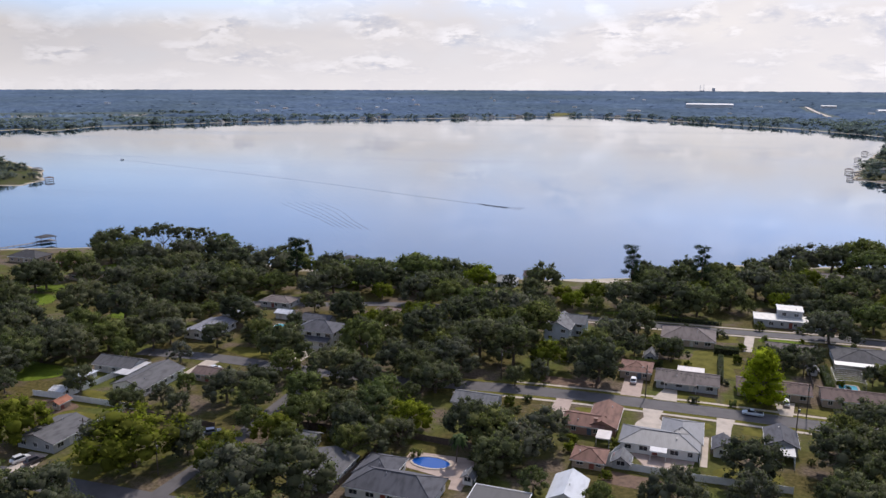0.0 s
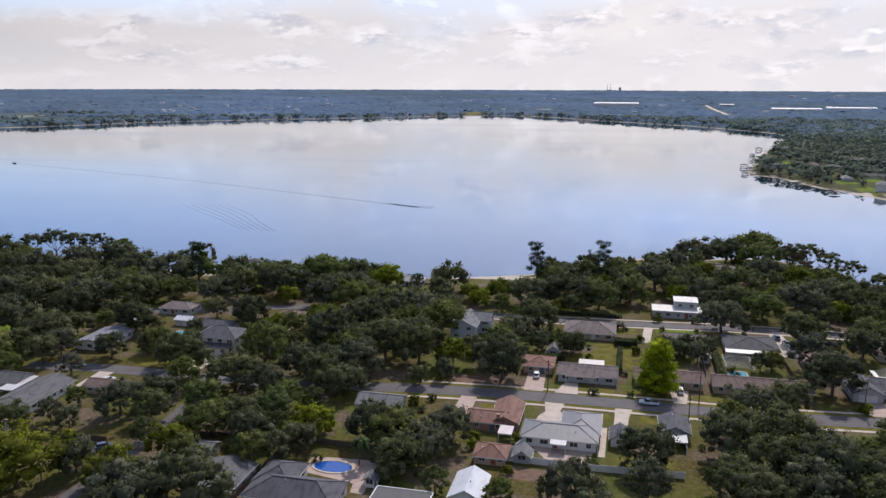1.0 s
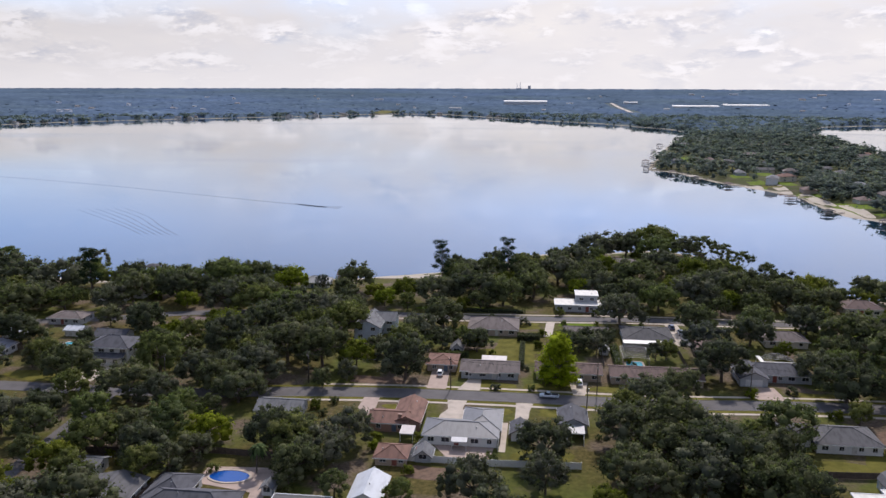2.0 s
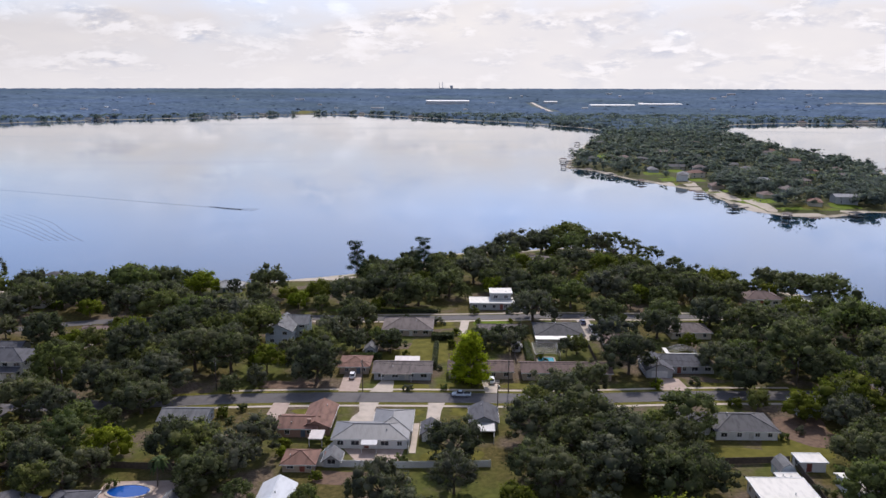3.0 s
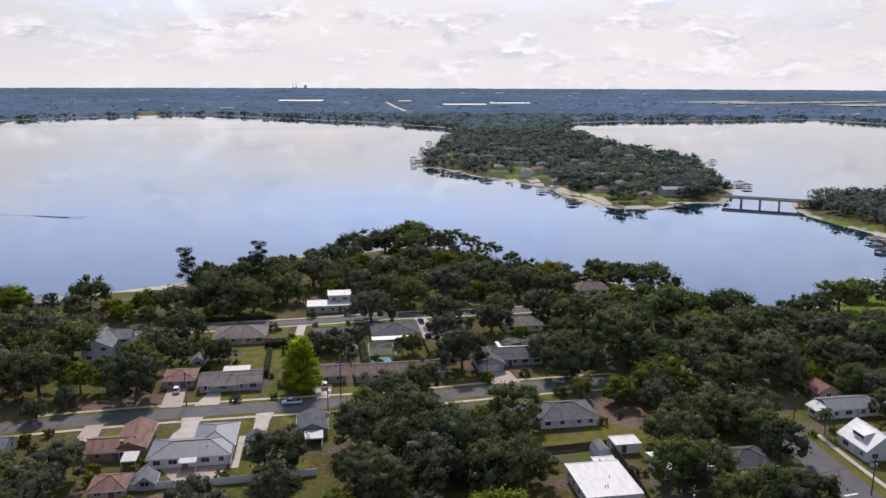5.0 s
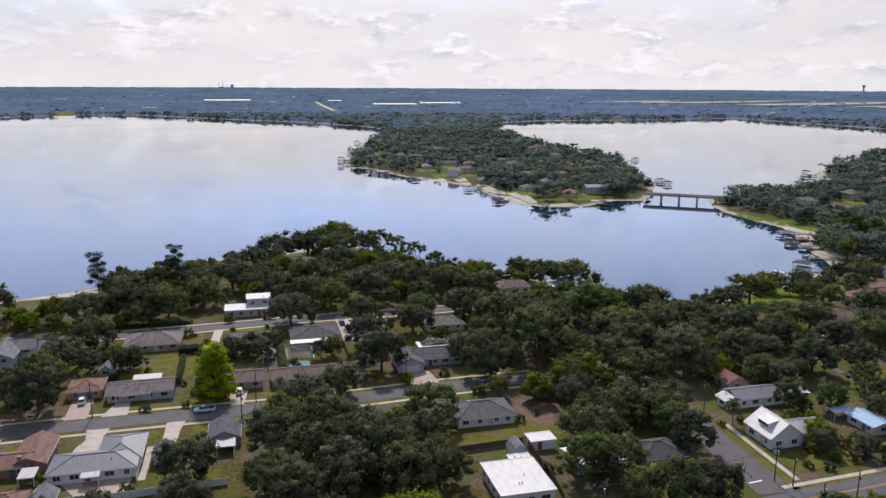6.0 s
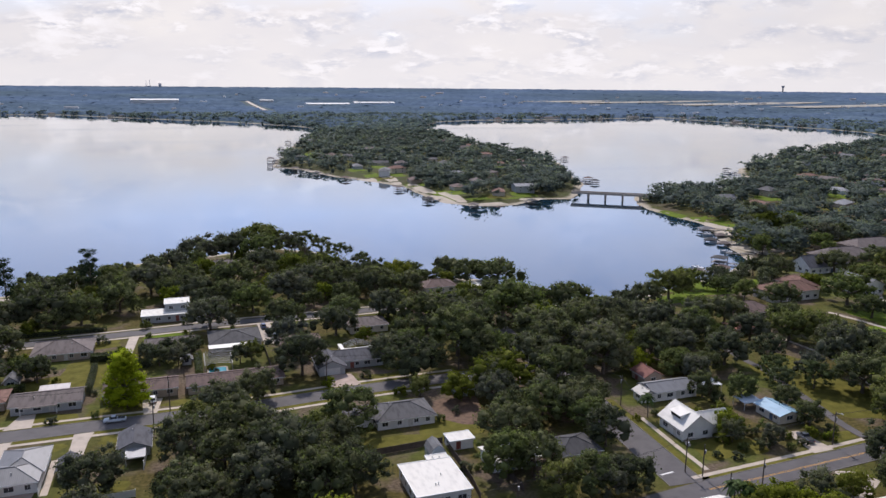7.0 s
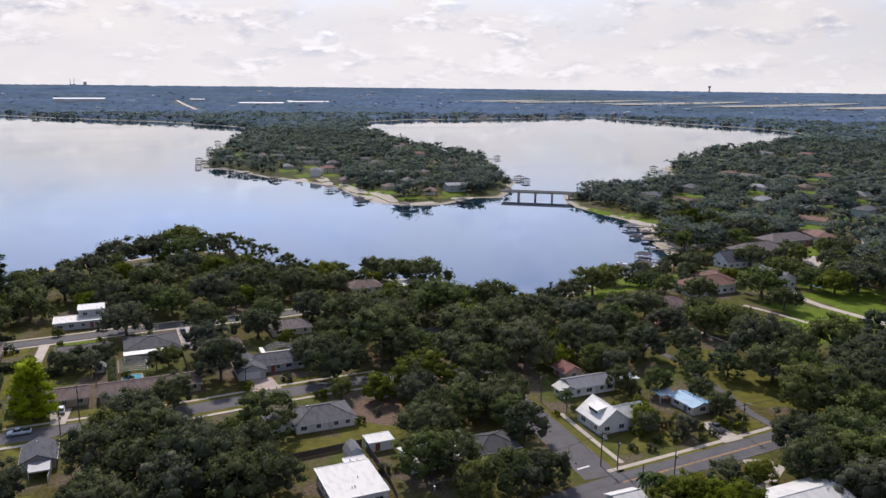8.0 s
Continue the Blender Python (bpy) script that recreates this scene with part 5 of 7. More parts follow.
WEST_OAKS = [
    (-265.9, 254.3, 9), (-228.1, 204.9, 10), (-195.1, 183.4, 9.5), (-193.1, 168, 7.5),
    (-182.9, 213.9, 7), (-167.3, 212.5, 6.5), (-192.3, 251, 10), (-201.7, 267.1, 11), (-196.4, 279.6, 10), (-182.4, 287, 9), (-167.8, 281.4, 8), (-197, 205, 8),
    (-250, 300, 11), (-235, 280, 11), (-220, 290, 12), (-205, 310, 12), (-240, 318, 11), (-262, 305, 9), (-283, 235, 10), 
    (-232, 262, 10), (-255, 268, 8), (-178, 318, 10), (-160, 322, 9), (-142, 312, 9), (-62, 167, 5), (-40, 171, 6.5), (-37, 158.5, 4.5), (-66, 160, 5), (-150, 215, 6), (-138, 224, 5.5), (-104, 236, 7), (-128, 214, 6), (-152, 240, 5.5), (-98, 182, 6.5), (-112, 196, 6),
]
YELLOW_ROW = [
    (-153.3, 136.4, 9.1), (-117.3, 135.9, 12.5), (-97, 141.6, 6.8), (-93.1, 157.9, 5.7), (-62.7, 176.1, 6.3), (-38.4, 232.8, 6.6), (-90.3, 331.7, 6.7),
    (36.3, 329.1, 6), (128.3, 206.3, 9.6), (113.9, 203.2, 5.9), (198.6, 269.9, 6), (152.7, 125.3, 5.9), (156.6, 121.1, 6.5), (334, 237.3, 8.8),
    (175.2, 206.5, 5.5), (172.5, 160.6, 4.6), (158, 118, 6), (164, 116, 5.5), (178, 125.5, 4.5),
]
GREY_ROW = [
    (-151.8, 197.8, 4.7), (-73.7, 176.1, 6.9), (79.5, 189.5, 9.3), (72.8, 255.4, 7.8), (218.2, 178.3, 5.6), (210.3, 186.8, 5.6), (220.3, 182, 6), (206, 179, 5), (218.9, 199, 6.5),
]
PINE_ROW = [
    (-163.3, 293.8, 7.1), (-22.5, 329.0, 5.4), (5.5, 346.0, 6.1),
]
PALM_ROW = [
    (-46.3, 163.8, 3.3), (30, 393.3, 4.1), (-126.1, 323.8, 5.2), (191.4, 267.5, 4.7), (158.6, 175.5, 4), (149, 129.5, 3), (152, 128, 3),
]
BUSH_ROW = [
    (2.1, 287, 2.4), (13.9, 285.2, 2.2), (27.4, 295, 2.5),
]
for row in (OAK_ROW_A, OAK_ROW_B, OAK_ROW_C, OAK_ROW_D, OAK_ROW_E, OAK_ROW_F, MORE_OAKS, PARK_OAKS, WEST_OAKS):
    for x, y, r in row:
        if r > 6.5:
            plant(OAKS, x, y, r, rnd, 8.0)
        else:
            plant(ROUNDS, x, y, r, rnd, 6.0)
for x, y, r in YELLOW_ROW:
    plant(YELLOWS, x, y, r, rnd, 6.5)
for x, y, r in ((-6.5, 258.5, 4.2), (-1.0, 257, 3.6), (32.8, 257, 4.4), (38.5, 255.4, 4.2), (57.2, 251.5, 3.6), (29.5, 262, 3.8), (-13.5, 255, 5.0), (35.5, 263, 4.0)):
    plant(ROUNDS, x, y, r, rnd, 6.0)
plant(YELLOWS, -2.4, 254.6, 3.4, rnd, 6.5)
for x, y, r in GREY_ROW:
    plant(GREYS, x, y, r, rnd, 6.5)
for x, y, r in PINE_ROW:
    plant(PINES, x, y, 4.2, rnd, 4.6)
for x, y, r in ((92, 394, 6.5), (101, 397, 7), (108, 388, 6.5), (115, 377, 6), (123, 362, 5), (-281, 334, 6.5), (-270, 337, 7.5), (-259, 336, 7.5), (-247, 340, 7), (-236, 344, 6), (-184, 330, 7)):
    plant(UMBRELLAS, x, y, r, rnd, 7.0)
for x, y, r in PALM_ROW:
    plant(PALMS, x, y, 3.0, rnd, 3.0)
for x, y, r in BUSH_ROW:
    plant([SHRUB], x, y, 2.4, rnd, 2.4)
plant([TALL], 24.8, 226.2, 7.6, rnd, 6.4).scale.z = 0.93


# ---------------------------------------------------------------- filling the gardens and shores
OPEN = []     # lawns and clearings: x0, x1, y0, y1


def blocked(x, y, r):
    for hx, hy, hl, hw in HOUSE_SPOTS:
        if abs(x - hx) < hl + r * 0.45 and abs(y - hy) < hw + r * 0.45:
            return True
    for x0, x1, y0, y1 in OPEN:
        if x0 - r * 0.5 < x < x1 + r * 0.5 and y0 - r * 0.5 < y < y1 + r * 0.5:
            return True
    return any(math.hypot(x - a, y - b) < 0.62 * (r + c) for a, b, c in SPOTS)


OPEN += [(-430, -285, 270, 350), (-262, -180, 205, 262), (-330, -285, 240, 270), (-66, -26, 318, 372), (-6, 72, 206, 229), (-30, 34, 200, 212), (-22, 36, 168, 204), (155, 212, 146, 182), (78, 100, 206, 232), (78, 108, 148, 190), (206, 240, 150, 215), (258, 338, 186, 258),
         (-178, -138, 128, 172), (-66, -36, 150, 170), (-160, -112, 196, 226), (0, 60, 398, 430), (-70, -25, 335, 370), (0, 30, 240, 292), (40, 62, 238, 268), (-15, -3, 218, 234), (215, 260, 255, 300)]


def fill(x0, x1, y0, y1, wanted, tries):
    """Scatter garden trees where no house, street or lawn is."""
    got = 0
    for attempt in range(tries):
        if got >= wanted:
            break
        x, y = rnd.uniform(x0, x1), rnd.uniform(y0, y1)
        r = rnd.choice((4.0, 5.0, 6.0, 7.0, 8.0, 9.0))
        if not -10 - 1.2 * y < x < 60 + 1.36 * y or shore_near(x, y) < 9:
            continue
        if any(to_line(line, x, y) < gap + 1.5 + r * 0.2 for line, gap in ROADS) or blocked(x, y, r):
            continue
        hides = False
        for hx, hy, hl, hw in HOUSE_SPOTS:
            t = (hy - hw - y) / max(hy - hw - 6, 1)
            if -0.02 < t and hy - hw - y < 20 and abs(x - (hx + (27 - hx) * t)) < hl + r * 0.6 and rnd.random() < 0.85:
                hides = True
        if hides:
            continue
        got += 1
        kind = rnd.random()
        if kind < 0.10:
            plant(YELLOWS, x, y, r * 0.9, rnd, 6.5)
        elif kind < 0.17:
            plant(GREYS, x, y, r * 0.9, rnd, 6.5)
        elif r < 6.5:
            plant(ROUNDS, x, y, r, rnd, 6.0)
        else:
            plant(OAKS, x, y, r, rnd, 8.0)


fill(-400, -180, 100, 440, 22, 1200)
fill(-180, -60, 100, 440, 52, 2400)
fill(-60, 130, 285, 440, 60, 3000)
fill(95, 290, 180, 360, 85, 4000)
fill(-60, 420, 100, 440, 120, 6000)

# ---------------------------------------------------------------- woods across the water
def far_woods(name, label, places, radius, protos, mat):
    """Many small trees joined into one wood."""
    rng = np.random.default_rng(3)
    vs, fs, ns, off = [], [], [], 0
    zs = height(places[:, 0], places[:, 1])
    for (x, y), z in zip(places, zs):
        v, f, n = protos[rng.integers(len(protos))]
        s, a = radius * rng.uniform(0.5, 1.5), rng.uniform(0, 6.28)
        c, d = math.cos(a) * s, math.sin(a) * s
        vs.append(np.stack([v[:, 0] * c - v[:, 1] * d + x, v[:, 0] * d + v[:, 1] * c + y, v[:, 2] * (s * 0.34 + radius * 0.32) + z], -1))
        fs.append(f + off)
        ns.append(np.stack([(n[:, 0] * c - n[:, 1] * d) / s, (n[:, 0] * d + n[:, 1] * c) / s, n[:, 2]], -1))
        off += len(v)
    ob = new(name, mesh_np(name, np.concatenate(vs), np.concatenate(fs), mat, np.concatenate(ns)))
    return tagged(ob, label, "woods", kind="stuff")


PLAIN_V = np.array([(1, 0, 0), (-1, 0, 0), (0, 1, 0), (0, -1, 0), (0, 0, 1), (0, 0, -1)], float) * 0.8
PLAIN_F = np.array([(0, 2, 4), (2, 1, 4), (1, 3, 4), (3, 0, 4), (2, 0, 5), (1, 2, 5), (3, 1, 5), (0, 3, 5)])


def small_tree(seed, leaves, lobes, size, core=PLAIN_V, core_f=PLAIN_F):
    rng = np.random.default_rng(seed)
    v, f, n = crown_arrays(rng, 1.0, 1.0, lobes, leaves, size, core, core_f, low=0.2, soft=0.85)
    return v + (0, 0, 0.12), f, n


MID = [small_tree(100 + k, 300, 9, 0.072) for k in range(8)]
SMALL = [small_tree(120 + k, 54, 4, 0.14) for k in range(6)]
rng = np.random.default_rng(8)


def scatter(n, r0, r1, a0, a1, shore, power=1.0):
    """Places by range and bearing, on land only."""
    r = r0 * (r1 / r0) ** (rng.uniform(0, 1, n) ** power)
    a = np.radians(rng.uniform(a0, a1, n))
    x, y = 30 + r * np.sin(a), r * np.cos(a)
    return np.stack([x, y], -1)[inland(x, y) > shore]


# clearings across the water: fields, sheds, the airfield, a road (x, y, half length, half depth)
# the first three only open the west pond to the camera's view
CLEAR = [(-1440, 1730, 150, 100), (-1620, 1560, 160, 110), (-1800, 1430, 150, 90), (-455, 2470, 40, 120), (-25, 3270, 95, 75), (604, 3020, 90, 60), (812, 3130, 90, 60), (325, 2950, 26, 520), (400, 3280, 40, 60), (386, 420, 12, 60), (400, 310, 26, 14), (247, 600, 14, 40), (275, 574, 30, 14), (225, 740, 14, 30), (200, 980, 12, 60), (374, 478, 10, 16)]


def cleared(p):
    ok = np.ones(len(p), bool)
    for x, y, a, b in CLEAR:
        ok &= (np.abs(p[:, 0] - x) > a) | (np.abs(p[:, 1] - y) > b)
    return p[ok]


p = cleared(scatter(30000, 380, 1500, -8, 75, 12))
p = p[(p[:, 1] > 440) | (p[:, 0] > 405) | (p[:, 0] > 350) & (p[:, 1] > 335)]
for hx, hy, hl, hw in HOUSE_SPOTS:
    p = p[(np.abs(p[:, 0] - hx) > hl + 4) | (p[:, 1] > hy + hw + 4) | (p[:, 1] < hy - hw - 14)]
# clearings cut toward the camera before houses across the water (x, y, reach, half width)
GLADES = [(612, 503, 62, 15), (613, 447, 50, 13), (630, 614, 50, 16), (626, 580, 34, 12), (571, 518, 50, 11), (514, 458, 46, 12), (476, 374, 40, 12), (537, 384, 42, 12),
          (403, 363, 30, 12), (560, 440, 34, 9), (500, 520, 40, 9), (450, 470, 30, 9), (700, 560, 60, 10), (760, 480, 60, 11), (690, 420, 50, 9), (640, 380, 46, 9), (585, 330, 40, 10),
          (480, 310, 30, 10), (540, 300, 30, 9), (268, 627, 34, 12), (290, 592, 24, 12), (316, 600, 24, 12), (248, 690, 30, 10), (234, 745, 30, 9), (250, 760, 44, 9), (300, 720, 40, 8),
          (318, 862, 50, 9), (252, 836, 46, 10), (221, 810, 36, 10), (230, 900, 50, 9), (467, 900, 40, 9), (380, 800, 40, 8)]


def toward_camera(x, y):
    """The direction to the camera, which the clearings follow so that their houses show."""
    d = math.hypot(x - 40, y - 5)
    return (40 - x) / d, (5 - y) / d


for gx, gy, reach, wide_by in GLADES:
    ex, ey = toward_camera(gx, gy)
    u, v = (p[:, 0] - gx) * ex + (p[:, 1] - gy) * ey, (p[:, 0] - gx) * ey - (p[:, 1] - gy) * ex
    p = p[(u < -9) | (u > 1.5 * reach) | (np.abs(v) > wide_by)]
FAR_HOUSES = [(gx, gy) for gx, gy, reach, wide_by in GLADES]
for k in range(4000):
    if len(FAR_HOUSES) >= 110:
        break
    q = p[rng.integers(len(p))]
    if all(math.hypot(q[0] - a, q[1] - b) > 32 for a, b in FAR_HOUSES) and math.hypot(q[0], q[1]) < 1250 and inland(q[0], q[1])[0] > 26:
        FAR_HOUSES.append((float(q[0]), float(q[1])))
FAR_HOUSES += [(290, 640), (206, 925)]
cell, thin = set(), []
for x, y in p:
    g = 12.0 + 0.004 * math.hypot(x, y) if math.hypot(x, y) > 850 else 17.5
    key = (int(x // g), int(y // g))
    if key in cell or any(abs(x - a) < 13 and -32 < y - b < 8 for a, b in FAR_HOUSES):
        continue
    cell.add(key)
    thin.append((x, y))
thin = np.array(thin)
r = np.hypot(thin[:, 0], thin[:, 1])
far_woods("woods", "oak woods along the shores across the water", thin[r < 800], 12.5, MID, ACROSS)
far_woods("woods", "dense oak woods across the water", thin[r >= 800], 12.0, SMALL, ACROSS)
p = scatter(700, 650, 1300, -62, -37, 10)
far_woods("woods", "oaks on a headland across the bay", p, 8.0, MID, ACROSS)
p = cleared(scatter(11000, 1400, 2750, -56, 60, 1.5))
p = p[(inland(p[:, 0], p[:, 1]) < 45) | (np.hypot(p[:, 0], p[:, 1]) < 2250)]
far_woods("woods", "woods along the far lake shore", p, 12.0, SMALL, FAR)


def skyline():
    """A rough sheet of tree tops over the far land, up to the skyline, broken by clearings."""
    a = np.radians(np.arange(-60, 64, 0.17))
    r = 1480 * 1.0085 ** np.arange(0, 150)
    r = r[r < 4862]
    A, R = np.meshgrid(a, r)
    A = A + rng.normal(size=A.shape) * 0.0011
    R = R * (1 + rng.normal(size=R.shape) * 0.0032)
    x, y = (25 + R * np.sin(A)).ravel(), (R * np.cos(A)).ravel()
    clump = np.sin(x * 0.021 + np.sin(y * 0.013)) * 1.8 + np.sin(x * 0.009 - y * 0.012) * 1.5
    z = height(x, y) + 4.5 + (clump * 0.6 + rng.normal(size=x.shape) * 1.5) * np.clip((4900 - R.ravel()) / 1600, 0.12, 1)
    p = np.stack([x, y], -1)
    open_land = np.zeros(len(p), bool)
    for cx, cy, ca, cb in CLEAR:
        open_land |= (np.abs(x - cx) < ca) & (np.abs(y - cy) < cb)
    open_land |= inland(x, y) < 22
    z = np.where(open_land, height(x, y) - 2.5, z)
    n, k = len(r), len(a)
    i, j = np.meshgrid(np.arange(n - 1), np.arange(k - 1), indexing="ij")
    f = np.stack([i * k + j + 1, i * k + j, (i + 1) * k + j, (i + 1) * k + j + 1], -1).reshape(-1, 4)
    f = f[~open_land[f].all(1)]
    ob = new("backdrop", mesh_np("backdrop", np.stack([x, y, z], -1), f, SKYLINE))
    return tagged(ob, "distant woods up to the skyline, coloured with blue haze", "woods", kind="structure")


skyline()
for n, (x, y) in enumerate(FAR_HOUSES):
    l, w = rnd.uniform(13, 20), rnd.uniform(9, 12)
    house(x, y, [(0, 0, l, w, rnd.choice((2.8, 3.0, 5.2)), rnd.uniform(1.6, 2.6), rnd.choice(("hip", "hip", "gable")), rnd.choice("xy"))], rnd.choice((TAN, CREAM, WHITE, GREYW)),
          rnd.choice((TAUPE, MIDGREY, BROWNR, LIGHTG, (0.34, 0.34, 0.35), REDBR)), "lakeside house with a shingled roof among oaks", simple=True, turn=rnd.uniform(-25, 25))

# ---------------------------------------------------------------- lawns, drives and yards
def lawn(x, y, a, b, label, mat=GREEN_LAWN, name="lawn", lift=0.03, category="lawn", seed=1):
    """A grassy patch with a wavering edge that lies on the ground."""
    n, rings = 36, 7
    verts, faces = [(x, y)], []
    for k in range(1, rings + 1):
        for i in range(n):
            t = 6.28319 * i / n
            w = 1 + 0.10 * math.sin(3 * t + seed) + 0.07 * math.sin(5 * t + 2 * seed)
            c, s = math.cos(t), math.sin(t)
            q = (abs(c) ** 4 + abs(s) ** 4) ** -0.25
            verts.append((x + a * c * q * w * k / rings, y + b * s * q * w * k / rings))
    v = np.array(verts)
    z = height(v[:, 0], v[:, 1]) + lift
    for k in range(rings):
        for i in range(n):
            j = (i + 1) % n
            if k == 0:
                faces.append((0, 1 + i, 1 + j, 1 + j))
            else:
                o = 1 + (k - 1) * n
                faces.append((o + i, o + n + i, o + n + j, o + j))
    bm = bmesh.new()
    vs = [bm.verts.new((*p, q)) for p, q in zip(verts, z)]
    for f in faces:
        bm.faces.new([vs[i] for i in dict.fromkeys(f)])
    return tagged(new(name, finish(bm, name, mat)), label, category, kind="structure")


for n, (x, y, a, b) in enumerate(((278, 290, 20, 8), (387, 432, 9, 26), (384, 395, 8, 16), (366, 362, 8, 14), (262, 290, 14, 12), (374, 476, 8, 14), (250, 605, 7, 26), (280, 575, 24, 5), (222, 745, 8, 26), (201, 985, 7, 45), (300, 207, 30, 15), (322, 214, 16, 12), (402, 308, 20, 9), (331, 226, 12, 20), (300, 222, 9, 16), (58, 286.5, 8, 3.2), (34, 287.5, 7, 2.6), (242, 279, 9, 8), (247, 267, 9, 9), (205, 277, 7, 5), (268, 300, 9, 6), (345, 240, 14, 18),
                                  (-262, 258, 12, 6), (-262, 241, 14, 7), (-213, 219, 14, 6), (-203, 237, 12, 6), (-190, 176, 9, 7), (-380, 334, 12, 4), (-255, 300, 22, 10), (-150, 318, 14, 8), (-12, 303, 16, 3.0), (100, 340, 8, 5), (140, 285, 9, 5))):
    lawn(x, y, a, b, "bright green mown lawn", lift=0.022 + 0.0012 * n, seed=n)
for n, (x, y, a, b) in enumerate(((4.5, 224.2, 8, 2.4), (20, 224.4, 5, 2.6), (48, 224.6, 13, 2.8), (-18, 204.5, 6, 2.6), (8, 205.0, 3.6, 2.2), (24, 205.6, 5, 2.4), (6, 250, 12, 6), (13, 262, 8, 8), (12, 284, 8, 4), (20, 178, 7, 5), (88, 182, 9, 4),
                                  (100, 226, 8, 3), (105, 186, 8, 6), (168, 154, 9, 5), (222, 178, 12, 26), (199, 150.5, 5, 2), (-150, 152, 9, 5), (-154, 165, 9, 5), (-130, 132, 8, 6), (30, 408, 26, 9), (-112, 262, 9, 5), (-135, 215, 10, 4))):
    lawn(x, y, a, b, "dry olive green lawn", LAWN, lift=0.016 + 0.0008 * n, seed=n + 3)
for x, y, a, b in ((-138, 160, 6, 4), (-163, 157, 6, 4), (128, 212, 10, 7), (112, 196, 7, 9), (140, 190, 6, 10), (-5, 168.5, 7, 3), (-30, 224, 8, 3)):
    lawn(x, y, a, b, "bare brown earth and leaf litter", MULCH, "bare_earth", 0.036, "bare ground", seed=int(x))
for x, y, a, b in ((346, 372, 5, 30), (376, 424, 4, 16), (366, 395, 5, 18), (356, 352, 5, 12), (233, 715, 5, 26), (243, 655, 5, 34), (252, 596, 5, 26), (-45, 362, 18, 4), (241, 583, 5, 26), (262, 556, 20, 4), (214, 722, 6, 20), (312, 570, 12, 4), (176, 800, 5, 22), (226, 289, 14, 3), (302, 318, 12, 3), (8, 392, 10, 4)):
    lawn(x, y, a, b, "pale sandy beach at the water", SAND, "beach", 0.05, "beach", seed=int(x))

for pts, mat, label in (
        ([(-4.8, 219.4), (2.0, 219.4), (1.7, 228.4), (-2.1, 228.4)], CONCRETE, "pale concrete drive"),
        ([(-14.0, 219.4), (-8.2, 219.4), (-8.6, 233.4), (-14.2, 233.2)], PINK_CONCRETE, "stained concrete drive and parking place"),
        ([(-6.8, 211.6), (-1.2, 211.6), (-2.0, 206.0), (0.4, 201.6), (0.4, 199.2), (-8.0, 198.4), (-7.6, 201.6), (-6.0, 205.2)], CONCRETE, "pale flared concrete drive"),
        ([(12.8, 211.8), (17.6, 211.8), (16.6, 206.0), (16.2, 198.6), (12.6, 198.6), (12.8, 206.0)], CONCRETE, "pale concrete drive"),
        ([(29.2, 219.4), (32.6, 219.4), (34.0, 229.8), (28.4, 229.8)], CONCRETE, "pale concrete drive"),
        ([(81.8, 222.6), (90.0, 222.4), (89.0, 232.0), (82.4, 232.6)], PINK_CONCRETE, "pinkish concrete drive"),
        ([(-31.0, 210.6), (-26.4, 210.8), (-26.2, 203.0), (-21.0, 199.0), (-26.6, 197.4), (-31.2, 203.0)], PINK_CONCRETE, "pinkish concrete drive"),
        ([(22.4, 290.4), (25.6, 290.6), (24.0, 272.0), (21.0, 272.0)], CONCRETE, "long pale concrete drive"),
        ([(39.0, 301.0), (46.4, 301.2), (50.0, 306.0), (44.0, 307.4)], CONCRETE, "pale concrete drive"),
        ([(66.4, 292.8), (71.0, 293.0), (72.6, 268.6), (66.6, 267.6)], CONCRETE, "pale concrete drive with parked cars"),
        ([(186.0, 144.8), (192.4, 145.0), (191.6, 156.2), (188.0, 156.6)], CONCRETE, "pale concrete drive"),
        ([(-145.0, 124.0), (-138.2, 124.6), (-141.6, 134.0), (-147.0, 133.6)], CONCRETE, "pale concrete drive"),
        ([(-146.0, 203.2), (-141.0, 203.4), (-141.6, 191.0), (-145.4, 190.6)], CONCRETE, "pale concrete drive"),
        ([(-114.6, 255.0), (-108.0, 252.2), (-104.0, 258.6), (-113.4, 262.4)], CONCRETE, "pale concrete forecourt"),
        ([(-126.0, 203.0), (-116.0, 203.0), (-116.0, 226.0), (-122.0, 226.0)], CONCRETE, "concrete drive in tree shade"),
        ([(-58.5, 165.4), (-41.0, 166.6), (-41.0, 151.0), (-44.0, 151.0), (-44.6, 155.0), (-58.5, 157.6)], PINK_CONCRETE, "pale concrete pool terrace"),
        ([(-7.2, 183.0), (8.0, 183.0), (7.0, 176.6), (-3.0, 176.2)], PINK_CONCRETE, "pale paved garden terrace"),
        ([(9.2, 181.0), (10.8, 181.0), (11.0, 198.0), (9.4, 198.0)], CONCRETE, "narrow concrete side path")):
    slab("pavement", pts, mat, 0.07 if len(pts) != 6 else 0.074, label, "driveway")
ribbon("pavement", [(159, 158), (161.5, 163)], 1.2, CONCRETE, 0.08, "short concrete path to a house", "path", smooth=False)


